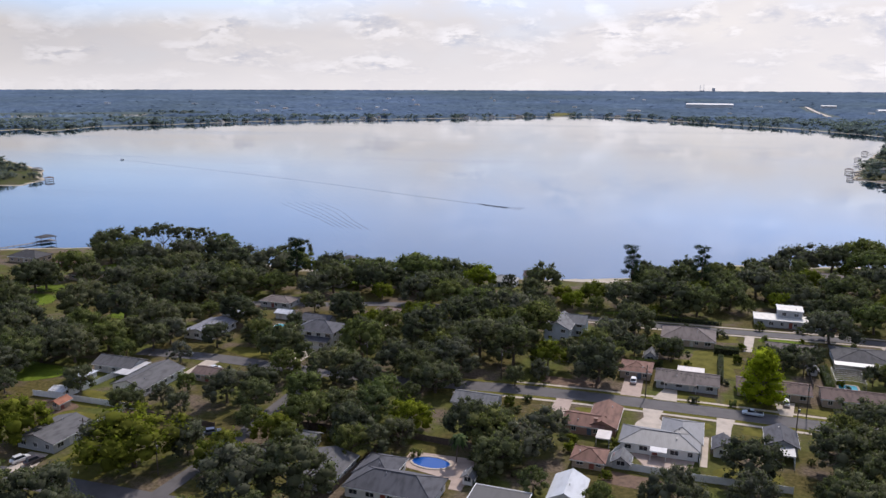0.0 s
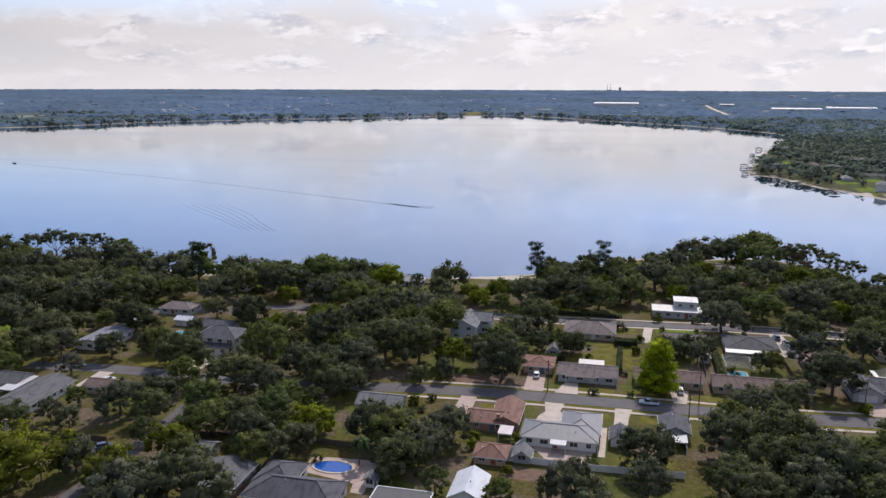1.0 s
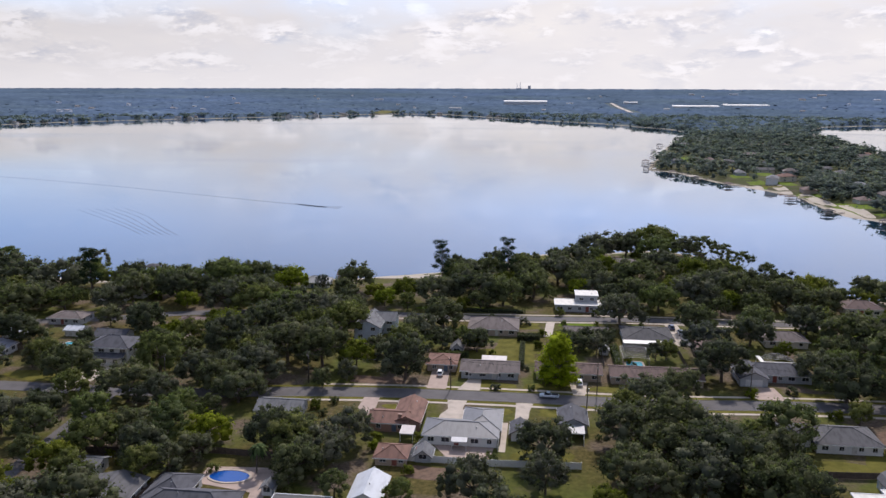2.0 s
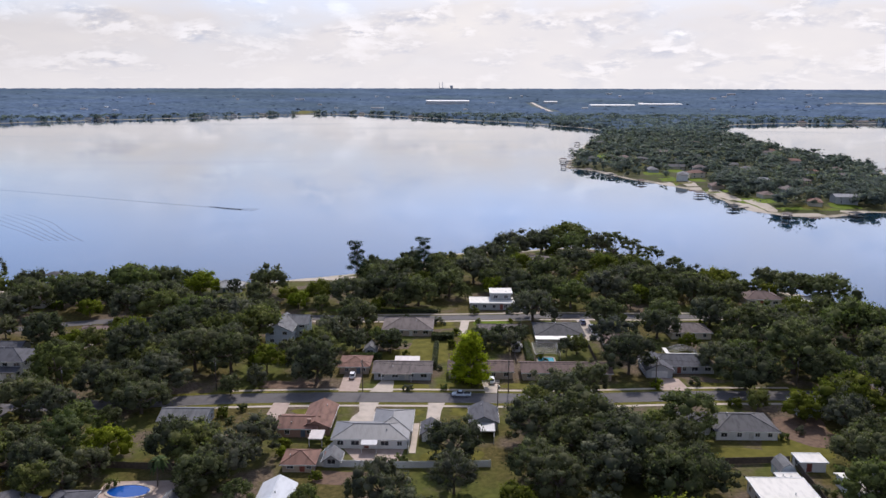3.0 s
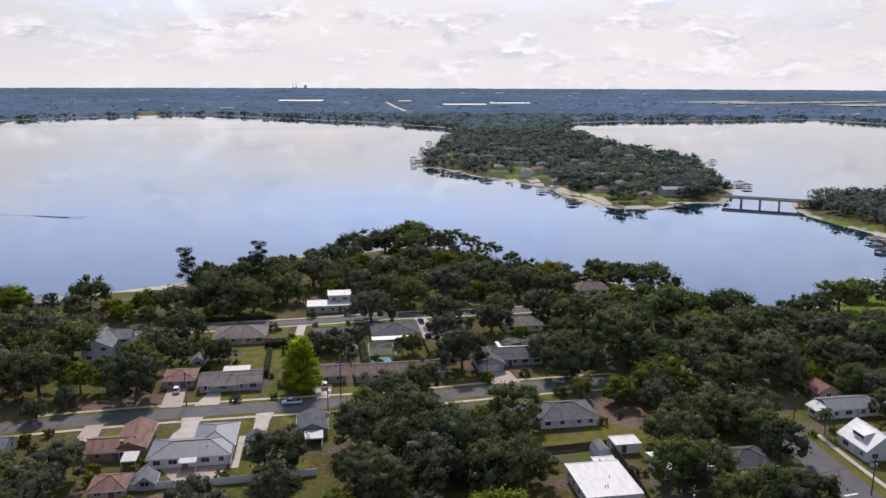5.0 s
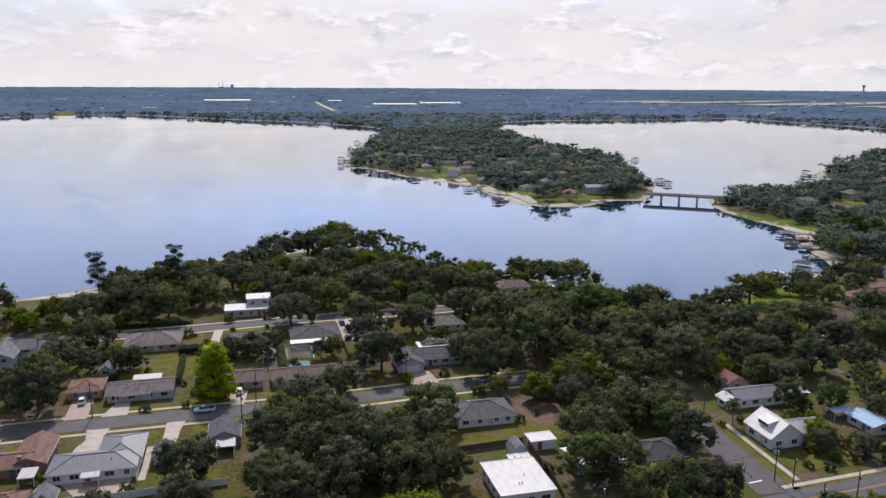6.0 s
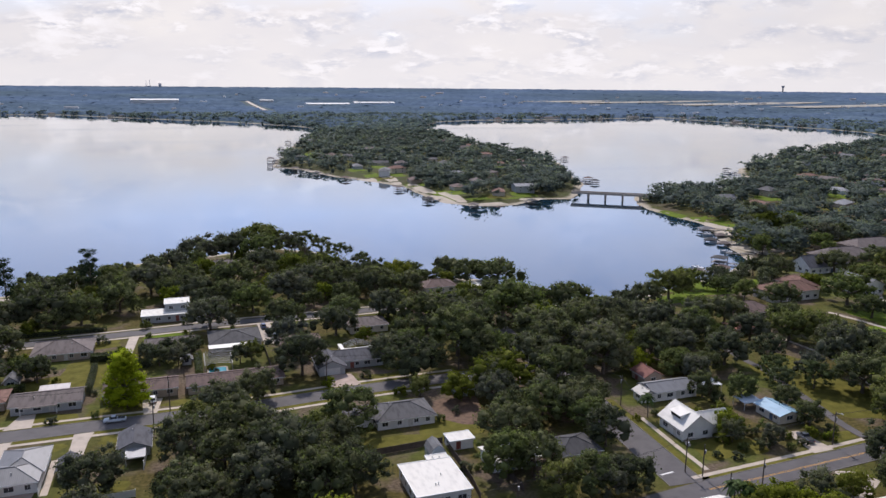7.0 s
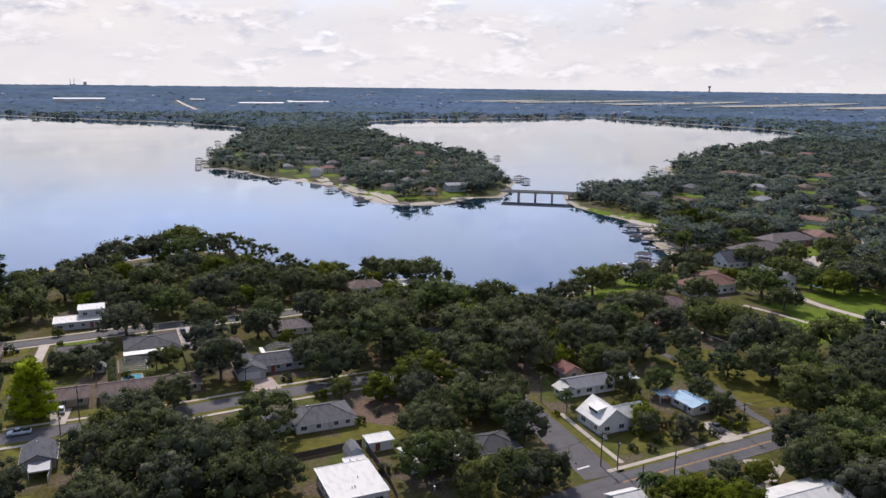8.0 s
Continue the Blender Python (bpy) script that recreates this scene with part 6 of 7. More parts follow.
# ---------------------------------------------------------------- pools, screens, hedges, fences
def pool(x, y, a, b, mat, label, square=False):
    p = thing("swimming_pool", x, y, ground_z(x, y), 0, label, "pool")
    k = 8 if square else 2
    ring = lambda s, z: [((a + s) * math.copysign(abs(math.cos(t)) ** (2 / k), math.cos(t)), (b + s) * math.copysign(abs(math.sin(t)) ** (2 / k), math.sin(t)), z) for t in np.linspace(0, 2 * math.pi, 41)[:-1]]
    part("pool_water", solid(bmesh.new(), [ring(0.05, 0.0), ring(0.05, 0.16)]), mat, p)
    bm = bmesh.new()
    inner, outer = [bm.verts.new(q) for q in ring(0, 0.24)], [bm.verts.new(q) for q in ring(0.55, 0.24)]
    base, foot = [bm.verts.new(q) for q in ring(0.55, 0.0)], [bm.verts.new(q) for q in ring(0, 0.0)]
    for i in range(40):
        j = (i + 1) % 40
        bm.faces.new((inner[i], inner[j], outer[j], outer[i]))
        bm.faces.new((outer[i], outer[j], base[j], base[i]))
        bm.faces.new((foot[i], foot[j], inner[j], inner[i]))
    part("coping", bm, CONCRETE, p)


pool(-51.8, 161.2, 4.7, 2.7, POOL_BLUE, "round edged deep blue swimming pool with pale coping")
pool(-140.6, 243.0, 3.6, 2.4, POOL_TEAL, "small turquoise swimming pool behind a house", True)
pool(50.0, 247.0, 2.6, 2.6, POOL_TEAL, "turquoise pool inside a screen enclosure", True)
pool(342, 252, 4, 2.4, POOL_TEAL, "small turquoise pool beside a drive", True)


def screen_cage(x, y, l, w, h, arched=False):
    """A pool enclosure: aluminium ribs and rails round dark screen."""
    c = thing("pool_enclosure", x, y, ground_z(x, y), 0, "dark mesh pool enclosure with pale ribs", "pool enclosure")
    n = max(4, int(w / 1.6))
    rise = 1.5 if arched else 0.5
    arc = lambda t: h + rise * math.sin(math.pi * t)
    for i in range(n + 1):
        yy = -w / 2 + w * i / n
        bm = bmesh.new()
        pts = [(-l / 2, yy, -0.3), (-l / 2, yy, h)] + [(-l / 2 + l * t, yy, arc(t)) for t in np.linspace(0.1, 0.9, 7)] + [(l / 2, yy, h), (l / 2, yy, -0.3)]
        for a, b in zip(pts, pts[1:]):
            tube(bm, a, b, 0.05, 0.05, 4)
        part("rib", bm, STEEL, c)
    for s in (-1, 1):
        part("rail", tube(bmesh.new(), (s * l / 2, -w / 2, h), (s * l / 2, w / 2, h), 0.05, 0.05, 4), STEEL, c)
    # the screen as fine lengthwise strands
    k = 0
    for t in np.linspace(0.02, 0.98, 40):
        k += 1
        bm = tube(bmesh.new(), (-l / 2 + l * t, -w / 2, arc(t) + 0.03), (-l / 2 + l * t, w / 2, arc(t) + 0.03), 0.035, 0.035, 4)
        part("screen_strand", bm, MESH_SCREEN, c)


screen_cage(50.4, 251.4, 8.2, 12.0, 2.7)
screen_cage(95.0, 249.4, 9.5, 5.4, 2.7, True)
for l, w, x, y in ((11.0, 1.2, 95.4, 246.2), (1.2, 6.0, 89.4, 249.0)):
    canopy(x, y, l, w, 3.0, WHITEROOF, "white flat roof strip beside a pool enclosure", drop=0.0)


def fence(pts, h, mat, label, board=1.9, solid_board=True):
    """Posts and one panel between each pair."""
    f = thing("fence", *pts[0], ground_z(*pts[0]), 0, label, "fence")
    x0, y0 = pts[0]
    post = boxes((-0.07, 0.07, -0.07, 0.07, -0.4, h + 0.12))
    post_me = finish(post, "post", mat)
    for (ax, ay), (bx, by) in zip(pts, pts[1:]):
        d = math.hypot(bx - ax, by - ay)
        n = max(1, round(d / 2.4))
        ang = math.degrees(math.atan2(by - ay, bx - ax))
        panel = finish(boxes((0.075, d / n - 0.075, -0.025, 0.025, 0.05, h)), "panel", mat)
        for i in range(n + 1):
            m = pose(ax - x0 + (bx - ax) * i / n, ay - y0 + (by - ay) * i / n, 0, 0, 0, ang)
            part("post", post_me, None, f, m=m)
            if i < n:
                part("panel", panel, None, f, m=m)
    return f


for pts in ([(-175, 161.2), (-167, 161.8), (-152, 162.4), (-140, 162.8)], [(-164.7, 164.2), (-163, 183)], [(-142.3, 149.6), (-142, 161)], [(-13, 173.4), (-8.6, 186.8)],
            [(-12.6, 173.8), (8, 173.4), (29, 174.5)], [(9.0, 181), (9.0, 199)], [(30.3, 186.6), (31, 199)]):
    fence(pts, 1.75, TRIM, "white vinyl panel fence between gardens")
for pts in ([(79.3, 176.8), (92, 177.6), (100.6, 178.2)], [(101.3, 178.6), (100.6, 157), (99.8, 150)], [(-67.6, 141), (-66.7, 161), (-66.0, 172), (-36, 171)], [(40, 243), (40, 262)], [(66, 242), (66, 262)], [(-105 + 8, 168), (-66, 170)], [(-137, 160), (-112, 160)], [(110, 172), (110, 150)]):
    fence(pts, 1.7, DARK_WOOD, "dark weathered wooden fence between gardens")


def hedge(x0, x1, y0, y1, h, label="clipped dark green hedge"):
    rngh = np.random.default_rng(int(abs(x0) * 10 + y0))
    z = ground_z(x0, y0)
    t = thing("hedge", (x0 + x1) / 2, (y0 + y1) / 2, z, 0, label, "hedge")
    l, w = (x1 - x0) / 2, (y1 - y0) / 2
    n = int(60 * (l * w * 4 + (l + w) * 4 * h))
    n = min(n, 2600)
    c = np.stack([rngh.uniform(-l, l, n), rngh.uniform(-w, w, n), rngh.uniform(0.2, h, n)], -1)
    face = rngh.integers(0, 3, n)
    c[face == 0, 2] = h * rngh.uniform(0.9, 1.06, (face == 0).sum())
    c[face == 1, 1] = -w * rngh.uniform(0.85, 1.1, (face == 1).sum())
    c[face == 2, 0] = l * np.sign(rngh.uniform(-1, 1, (face == 2).sum()))
    v, f, nn = leaf_quads(rngh, c, np.full(n, 0.12), n, 0.2)
    part("leaves", mesh_np("leaves", v, f, OAK, nn), None, t)
    part("inner_growth", boxes((-l * 0.96, l * 0.96, -w * 0.85, w * 0.85, -0.3, h * 0.9)), plain("hedge_inside", (0.02, 0.028, 0.012), 0.9), t)


for a in ((12, 19.5, 266, 269.5, 2.2), (26, 34, 272.5, 275, 1.8), (-24, 14, 299.5, 301.5, 1.3), (13.0, 14.5, 240, 260, 2.2), (60, 66, 262, 264, 1.5), (28, 46, 316, 318, 1.4), (22, 30, 256.5, 258.6, 2.4), (43.5, 45.5, 242, 262, 2.4), (-14, -4, 246, 248, 2.0)):
    hedge(*a)

# loose shrubs in the gardens
rnd = random.Random(21)
put = 0
for tries in range(4000):
    if put >= 110:
        break
    x, y = rnd.uniform(-190, 260), rnd.uniform(135, 310)
    if abs(x - 30) > 0.7 * y + 20 or shore_near(x, y) < 15 or any(to_line(line, x, y) < gap for line, gap in ROADS):
        continue
    near = min(max(abs(x - a) - c, abs(y - b) - d) for a, b, c, d in HOUSE_SPOTS)
    if near < 0.4 or near > 9:
        continue
    put += 1
    plant(LOW, x, y, rnd.uniform(0.9, 2.1), rnd, 1.9)


# an overgrown corner garden
for x, y, r in ((168, 156.4, 2.2), (175.1, 161, 2.6), (178.2, 157.8, 2.0), (180, 153.4, 2.4), (185.5, 154.4, 1.8), (165.9, 148.5, 1.6), (162, 150.6, 1.5), (179.4, 171.4, 2.6), (186.5, 149.5, 1.6),
                (192, 152.5, 2.2), (175.3, 150.5, 2.2), (183, 159, 2.3), (176, 167, 2.8), (171, 170.5, 2.4), (195.5, 149.5, 1.8), (199, 153, 2.0), (182, 148.5, 1.5), (170.5, 151.5, 1.9), (197, 160, 2.2), (184, 179, 2.5)):
    plant(LOW, x, y, r, rnd, 1.9)


# kinds of tree that found no place are taken away again
for kind in OAKS + OAKS_BEYOND + ROUNDS + ROUNDS_BEYOND + YELLOWS + GREYS + UMBRELLAS + LOW + PALMS + PINES + [TALL, SHRUB]:
    if kind.name not in PLANTED:
        for piece in list(kind.children):
            bpy.data.objects.remove(piece)
        bpy.data.objects.remove(kind)


# ---------------------------------------------------------------- poles and wires
def utility_pole(x, y, h, turn=0.0, arm=True, lamp=False):
    p = thing("utility_pole", x, y, ground_z(x, y), turn, "dark wooden utility pole" + (" with a street lamp" if lamp else ""), "utility pole", "street poles")
    part("pole", tube(bmesh.new(), (0, 0, -0.8), (0, 0, h), 0.16, 0.11, 8), POLE_WOOD, p)
    if arm:
        part("crossarm", boxes((-1.1, 1.1, -0.06, 0.06, h - 0.9, h - 0.76)), POLE_WOOD, p)
        for s in (-1.0, 0.0, 1.0):
            part("insulator", tube(bmesh.new(), (s, 0, h - 0.76), (s, 0, h - 0.55), 0.05, 0.04, 6), STEEL, p)
    part("transformer", tube(bmesh.new(), (0.32, 0, h - 2.4), (0.32, 0, h - 1.5), 0.2, 0.2, 8), STEEL, p)
    if lamp:
        part("lamp_arm", tube(bmesh.new(), (0, 0, h - 0.3), (0, -1.6, h + 0.1), 0.05, 0.04, 6), STEEL, p)
        part("lamp_head", boxes((-0.15, 0.15, -2.2, -1.5, h + 0.02, h + 0.17)), STEEL, p)
    return x, y, ground_z(x, y) + h - 0.6


def wires(a, b, n=3, spread=0.9):
    for k in range(n):
        o = (k - (n - 1) / 2) * spread
        cu = bpy.data.curves.new("wire", "CURVE")
        cu.dimensions, cu.bevel_depth = "3D", 0.018
        sp = cu.splines.new("POLY")
        pts = 14
        sp.points.add(pts)
        for i in range(pts + 1):
            t = i / pts
            sp.points[i].co = (a[0] + (b[0] - a[0]) * t, a[1] + (b[1] - a[1]) * t + o * 0.3, a[2] + (b[2] - a[2]) * t - 1.1 * 4 * t * (1 - t) - abs(o) * 0.1, 1)
        cu.materials.append(RUBBER)
        tagged(new("overhead_wire", cu), "thin dark overhead wire between poles", "wire", "overhead wires")


row = [utility_pole(x, y, 10.0, 90) for x, y in ((-92, 212.2), (-50, 219.2), (-6.8, 219.6), (36, 220.2), (80, 224.0), (122, 225))]
for a, b in zip(row, row[1:]):
    wires(a, b)
row = [utility_pole(x, y, 9.0, 0, lamp=l) for x, y, l in ((60, 138.5, False), (104, 140.5, False), (149.7, 146.6, False), (193.8, 147.0, True), (240, 150.5, False), (290, 153.5, False))]
for a, b in zip(row, row[1:]):
    wires(a, b)
row2 = [row[2]] + [utility_pole(x, y, 9.0, 90) for x, y in ((156, 185), (156, 222))]
for a, b in zip(row2, row2[1:]):
    wires(a, b, 2)
utility_pole(152.4, 143.8, 8.0, 0, arm=False)
utility_pole(32.2, 206.6, 9.0, 0)
utility_pole(-134, 138.2, 9.0, 0)
utility_pole(-109.4, 134.5, 9.0, 0)
utility_pole(-122.8, 221.8, 9.0, 0)
for x, y in ((163, 136.4), (151.5, 133.4)):
    utility_pole(x, y, 6.5, 0, arm=False)


# ---------------------------------------------------------------- vehicles
def paint(colour):
    return plain("car_paint", colour, 0.3, 0.1, vary=0.06, bump=0)


def vehicle(x, y, turn, kind, colour, label):
    v = thing("pickup_truck" if kind == "pickup" else "car", x, y, ground_z(x, y) + 0.1, turn, label, "truck" if kind == "pickup" else "car", "parked cars")
    L, W = (5.6, 1.95) if kind == "pickup" else (4.6, 1.8)
    bm = bmesh.new()
    sections = [(-L / 2, 0.45, 0.80, 0.86), (-L / 2 + 0.25, 0.35, 0.98, 0.97), (-L * 0.1, 0.33, 1.02, 1.0), (L / 2 - 1.2, 0.33, 1.0, 1.0), (L / 2 - 0.2, 0.36, 0.86, 0.94), (L / 2, 0.45, 0.72, 0.84)]
    solid(bm, [[(sx, -W / 2 * k, z0), (sx, W / 2 * k, z0), (sx, W / 2 * k, z1 - 0.12), (sx, W / 2 * k * 0.92, z1), (sx, -W / 2 * k * 0.92, z1), (sx, -W / 2 * k, z1 - 0.12)] for sx, z0, z1, k in sections])
    part("body", bm, paint(colour), v)
    ca, cb = (-0.55, 1.45) if kind == "pickup" else (-1.75, 1.15)
    cab = [[(ca, -W * 0.44, 1.0), (ca, W * 0.44, 1.0), (cb, W * 0.44, 0.98), (cb, -W * 0.44, 0.98)], [(ca + 0.3, -W * 0.36, 1.58), (ca + 0.3, W * 0.36, 1.58), (cb - 0.65, W * 0.36, 1.6), (cb - 0.65, -W * 0.36, 1.6)]]
    part("glazing", solid(bmesh.new(), cab), GLASS, v)
    part("cab_roof", boxes((ca + 0.28, cb - 0.62, -W * 0.37, W * 0.37, 1.585, 1.66)), paint(colour), v)
    if kind == "pickup":
        part("truck_bed", boxes((-L / 2 + 0.25, -0.65, -W * 0.38, W * 0.38, 0.9, 1.03)), RUBBER, v)
    for sx in (-L / 2 + 0.95, L / 2 - 0.95):
        for sy in (-1, 1):
            wheel = part("wheel", tube(bmesh.new(), (sx, sy * (W / 2 - 0.2), 0.23), (sx, sy * (W / 2 + 0.02), 0.23), 0.34, 0.34, 12), RUBBER, v)
            part("rim", tube(bmesh.new(), (sx, sy * (W / 2 + 0.01), 0.23), (sx, sy * (W / 2 + 0.035), 0.23), 0.2, 0.19, 10), CHROME, wheel)
    for sy in (-1, 1):
        part("headlight", boxes((L / 2 - 0.14, L / 2 - 0.02, sy * W * 0.33 - 0.2, sy * W * 0.33 + 0.2, 0.6, 0.74)), TRIM, v)
        part("tail_light", boxes((-L / 2 - 0.01, -L / 2 + 0.1, sy * W * 0.36 - 0.12, sy * W * 0.36 + 0.12, 0.62, 0.8)), plain("red_lens", (0.4, 0.02, 0.02), 0.3, vary=0.05, bump=0), v)


vehicle(22.2, 216.8, 178, "pickup", (0.62, 0.68, 0.74), "pale silver blue pickup truck on the street")
vehicle(31.4, 227.6, 90, "car", (0.72, 0.72, 0.72), "white car on a concrete drive")
vehicle(-11.3, 230.6, 92, "car", (0.74, 0.74, 0.74), "white car on a concrete drive")
vehicle(-111.0, 257.0, 30, "car", (0.12, 0.12, 0.13), "dark car on a forecourt")
vehicle(-137.6, 196.0, 60, "car", (0.66, 0.68, 0.70), "silver car beside a garden")
vehicle(-145.0, 129.0, 75, "car", (0.72, 0.72, 0.72), "white van on a drive")
vehicle(-141.4, 129.6, 75, "car", (0.08, 0.07, 0.08), "black car on a drive")
vehicle(-110.6, 157.0, 40, "car", (0.10, 0.12, 0.18), "dark blue car beside a fence")
vehicle(-112.6, 152.6, 40, "car", (0.05, 0.05, 0.06), "black car beside a fence")
vehicle(52.0, 309.6 - 4.0, 10, "car", (0.06, 0.06, 0.065), "black car before a white house")
vehicle(68.2, 287.0, 95, "car", (0.12, 0.16, 0.3), "blue car on a drive")
vehicle(70.4, 281.0, 95, "car", (0.55, 0.56, 0.58), "silver car on a drive")
vehicle(70.6, 274.6, 95, "car", (0.7, 0.7, 0.7), "white car on a drive")
vehicle(189.6, 151.6, 80, "pickup", (0.10, 0.11, 0.13), "dark grey pickup on a drive")
vehicle(139.8, 240.0, 15, "car", (0.66, 0.66, 0.68), "pale car in a clearing")
vehicle(138.3, 189.2, 10, "car", (0.14, 0.17, 0.24), "blue car under trees")
vehicle(-155.0, 205.0, 5, "car", (0.55, 0.58, 0.62), "pale blue car on the street")
vehicle(345.0, 262.0, 20, "car", (0.62, 0.62, 0.62), "white car beside a house")


# ---------------------------------------------------------------- docks, boats, bridge
def dock(x0, y0, x1, y1, width=1.8, roofs=(), label="grey wooden boat dock on posts"):
    """A jetty from the shore; roofs: (share along, length, depth, height, colour)."""
    d = math.hypot(x1 - x0, y1 - y0)
    p = thing("boat_dock", x0, y0, LAKE_Z, math.degrees(math.atan2(y1 - y0, x1 - x0)), label, "dock", "lake docks")
    part("deck", boxes((0, d, -width / 2, width / 2, 0.75, 0.92)), GREY_WOOD, p)
    n = max(2, int(d / 3.5))
    me = finish(tube(bmesh.new(), (0, 0, -3.0), (0, 0, 1.25), 0.12, 0.11, 6), "post", DARK_WOOD)
    for i in range(n + 1):
        for s in (-1, 1):
            part("post", me, None, p, m=pose(d * i / n, s * (width / 2 + 0.02), 0))
    for t, l, w, h, colour in roofs:
        part("boathouse_roof", hip_roof(l, w, h, 1.1, 0.4), roof_material(colour), p, m=pose(d * t, 0, 0))
        part("platform", boxes((-l / 2, l / 2, -w / 2, w / 2, 0.93, 1.05)), GREY_WOOD, p, m=pose(d * t, 0, 0))
        for sx in (-1, 1):
            for sy in (-1, 1):
                part("roof_post", tube(bmesh.new(), (sx * l * 0.46, sy * w * 0.46, -3.0), (sx * l * 0.46, sy * w * 0.46, h), 0.12, 0.12, 6), DARK_WOOD, p, m=pose(d * t, 0, 0))
    return p


def boat(x, y, turn, colour=(0.7, 0.7, 0.7), L=6.5, label="white motor boat on the lake"):
    b = thing("motor_boat", x, y, LAKE_Z, turn, label, "boat", "boats")
    W = 2.3
    sections = [(-L / 2, 0.92, 0.8), (0, 1.0, 0.85), (L * 0.3, 0.8, 0.95), (L / 2, 0.06, 1.1)]
    part("hull", solid(bmesh.new(), [[(sx, -W / 2 * k * 0.6, -0.25), (sx, W / 2 * k * 0.6, -0.25), (sx, W / 2 * k, z), (sx, -W / 2 * k, z)] for sx, k, z in sections]), paint(colour), b)
    part("console", boxes((-0.3, 0.6, -0.5, 0.5, 0.86, 1.5)), TRIM, b)
    part("windscreen", boxes((0.6, 0.66, -0.5, 0.5, 1.2, 1.8)), GLASS, b)
    part("outboard_motor", boxes((-L / 2 - 0.45, -L / 2 + 0.02, -0.2, 0.2, -0.2, 1.2)), RUBBER, b)


dock(-374, 312, -362, 347, 2.0, [(1.0, 9, 7, 3.6, CHAR)])
dock(-166, 338, -166, 352, 2.0, [(0.95, 7, 7, 5.0, CHAR)])
dock(-692, 622, -676, 640, 2.0, [(1.0, 10, 7, 3.2, LIGHTG)])
dock(-612, 566, -598, 580, 2.0, [(1.0, 8, 6, 3.0, TAUPE)])
for k, (x, y) in enumerate(((140, 868), (146, 912), (151, 940), (166, 1030), (180, 1094), (206, 1205))):
    dock(x + 13, y, x - (4, -2, 6, 0, 3, 5)[k], y + (2, -3, 4, -6, 5, 0)[k], 2.0, [(0.9, 6 + k % 3, 6, 2.6 + 0.3 * (k % 3), (LIGHTG, CHAR, TAUPE, WHITEROOF)[k % 4])], "wooden dock with a roofed boat lift")
for x0, y0, x1, y1, colour in ((172, 836, 158, 832, TAUPE), (188, 788, 172, 782, CHAR), (206, 742, 192, 736, BROWNR), (236, 660, 222, 655, TAUPE), (240, 590, 226, 584, CHAR), (258, 556, 250, 545, TAUPE), (300, 562, 302, 550, CHAR),
                               (402, 655, 416, 652, CHAR), (404, 672, 420, 672, BROWNR), (478, 870, 500, 872, TAUPE), (620, 700, 606, 706, CHAR), (610, 676, 594, 682, WHITEROOF), (580, 622, 566, 628, CHAR), (572, 604, 560, 612, LIGHTG)):
    dock(x0, y0, x1, y1, 1.8, [(0.9, 7.5, 6, 3.0, colour)], "wooden dock with a roofed boat lift")
dock(300, 314, 286, 324, 2.2, [(0.35, 7, 6, 3.2, BROWNR), (1.0, 6, 5, 0.6, TAUPE)], "long wooden dock with a roofed boat lift")
dock(315, 326, 308, 336, 2.0, [(1.0, 7, 7, 3.4, CHAR)], "wooden dock with a dark roofed boathouse")
dock(340, 346, 326, 354, 1.8)
dock(353, 368, 338, 376, 1.8, [(0.8, 6, 5, 1.6, TAUPE)])
dock(352, 378, 338, 388, 1.8, [(0.8, 6, 5, 1.6, CHAR)])
dock(368, 390, 352, 396, 1.8, [(0.8, 6, 5, 1.8, TAUPE)])
dock(374, 412, 356, 413, 1.8, [(0.9, 9, 6, 2.6, LIGHTG)])
dock(197, 287, 192, 300, 1.6)
for x, y, t in ((330, 358, 150), (342, 383, 150), (290, 330, 120), (352, 404, 170), (148, 880, 30), (228, 650, 100), (601, 690, 40)):
    boat(x, y, t)
boat(-684, 776, 160, L=7.0, label="white motor boat speeding over the lake")

RIPPLE, nt, b = nodes_of("rippled_water")
b.inputs["Base Color"].default_value = (0.03, 0.06, 0.10, 1)
b.inputs["Roughness"].default_value, b.inputs["IOR"].default_value = 0.12, 1.7
bump_to(nt, b, noise_node(nt, 0.8, 4), 0.12, 0.3)


def water_strip(pts, w0, w1, label):
    line = smooth_line(pts, 12.0)
    bm = bmesh.new()
    left, right = [], []
    for i, p in enumerate(line):
        way = (line[min(i + 1, len(line) - 1)] - line[max(i - 1, 0)]).normalized()
        w = (w0 + (w1 - w0) * i / (len(line) - 1)) / 2
        left.append(bm.verts.new((p.x - way.y * w, p.y + way.x * w, LAKE_Z + 0.03)))
        right.append(bm.verts.new((p.x + way.y * w, p.y - way.x * w, LAKE_Z + 0.03)))
    for i in range(len(line) - 1):
        bm.faces.new((left[i], right[i], right[i + 1], left[i + 1]))
    tagged(new("water", finish(bm, "wake", RIPPLE)), label, "wake", kind="structure")


water_strip([(-682, 775), (-642, 762), (-500, 714), (-368, 667), (-240, 612), (-139, 570)], 1.6, 3.2, "long boat wake across calm water")
water_strip([(-168, 585), (-150, 574), (-128, 570)], 3.0, 12.0, "patch of rippled water at the end of a wake")
for k in range(6):
    o = k * 6.0
    water_strip([(-318 + o, 536 + o * 0.35), (-282 + o, 504 + o * 0.3), (-252 + o * 0.9, 478), (-226 + o * 0.8, 452)], 0.5, 1.1, "fine curved ripple on calm water")


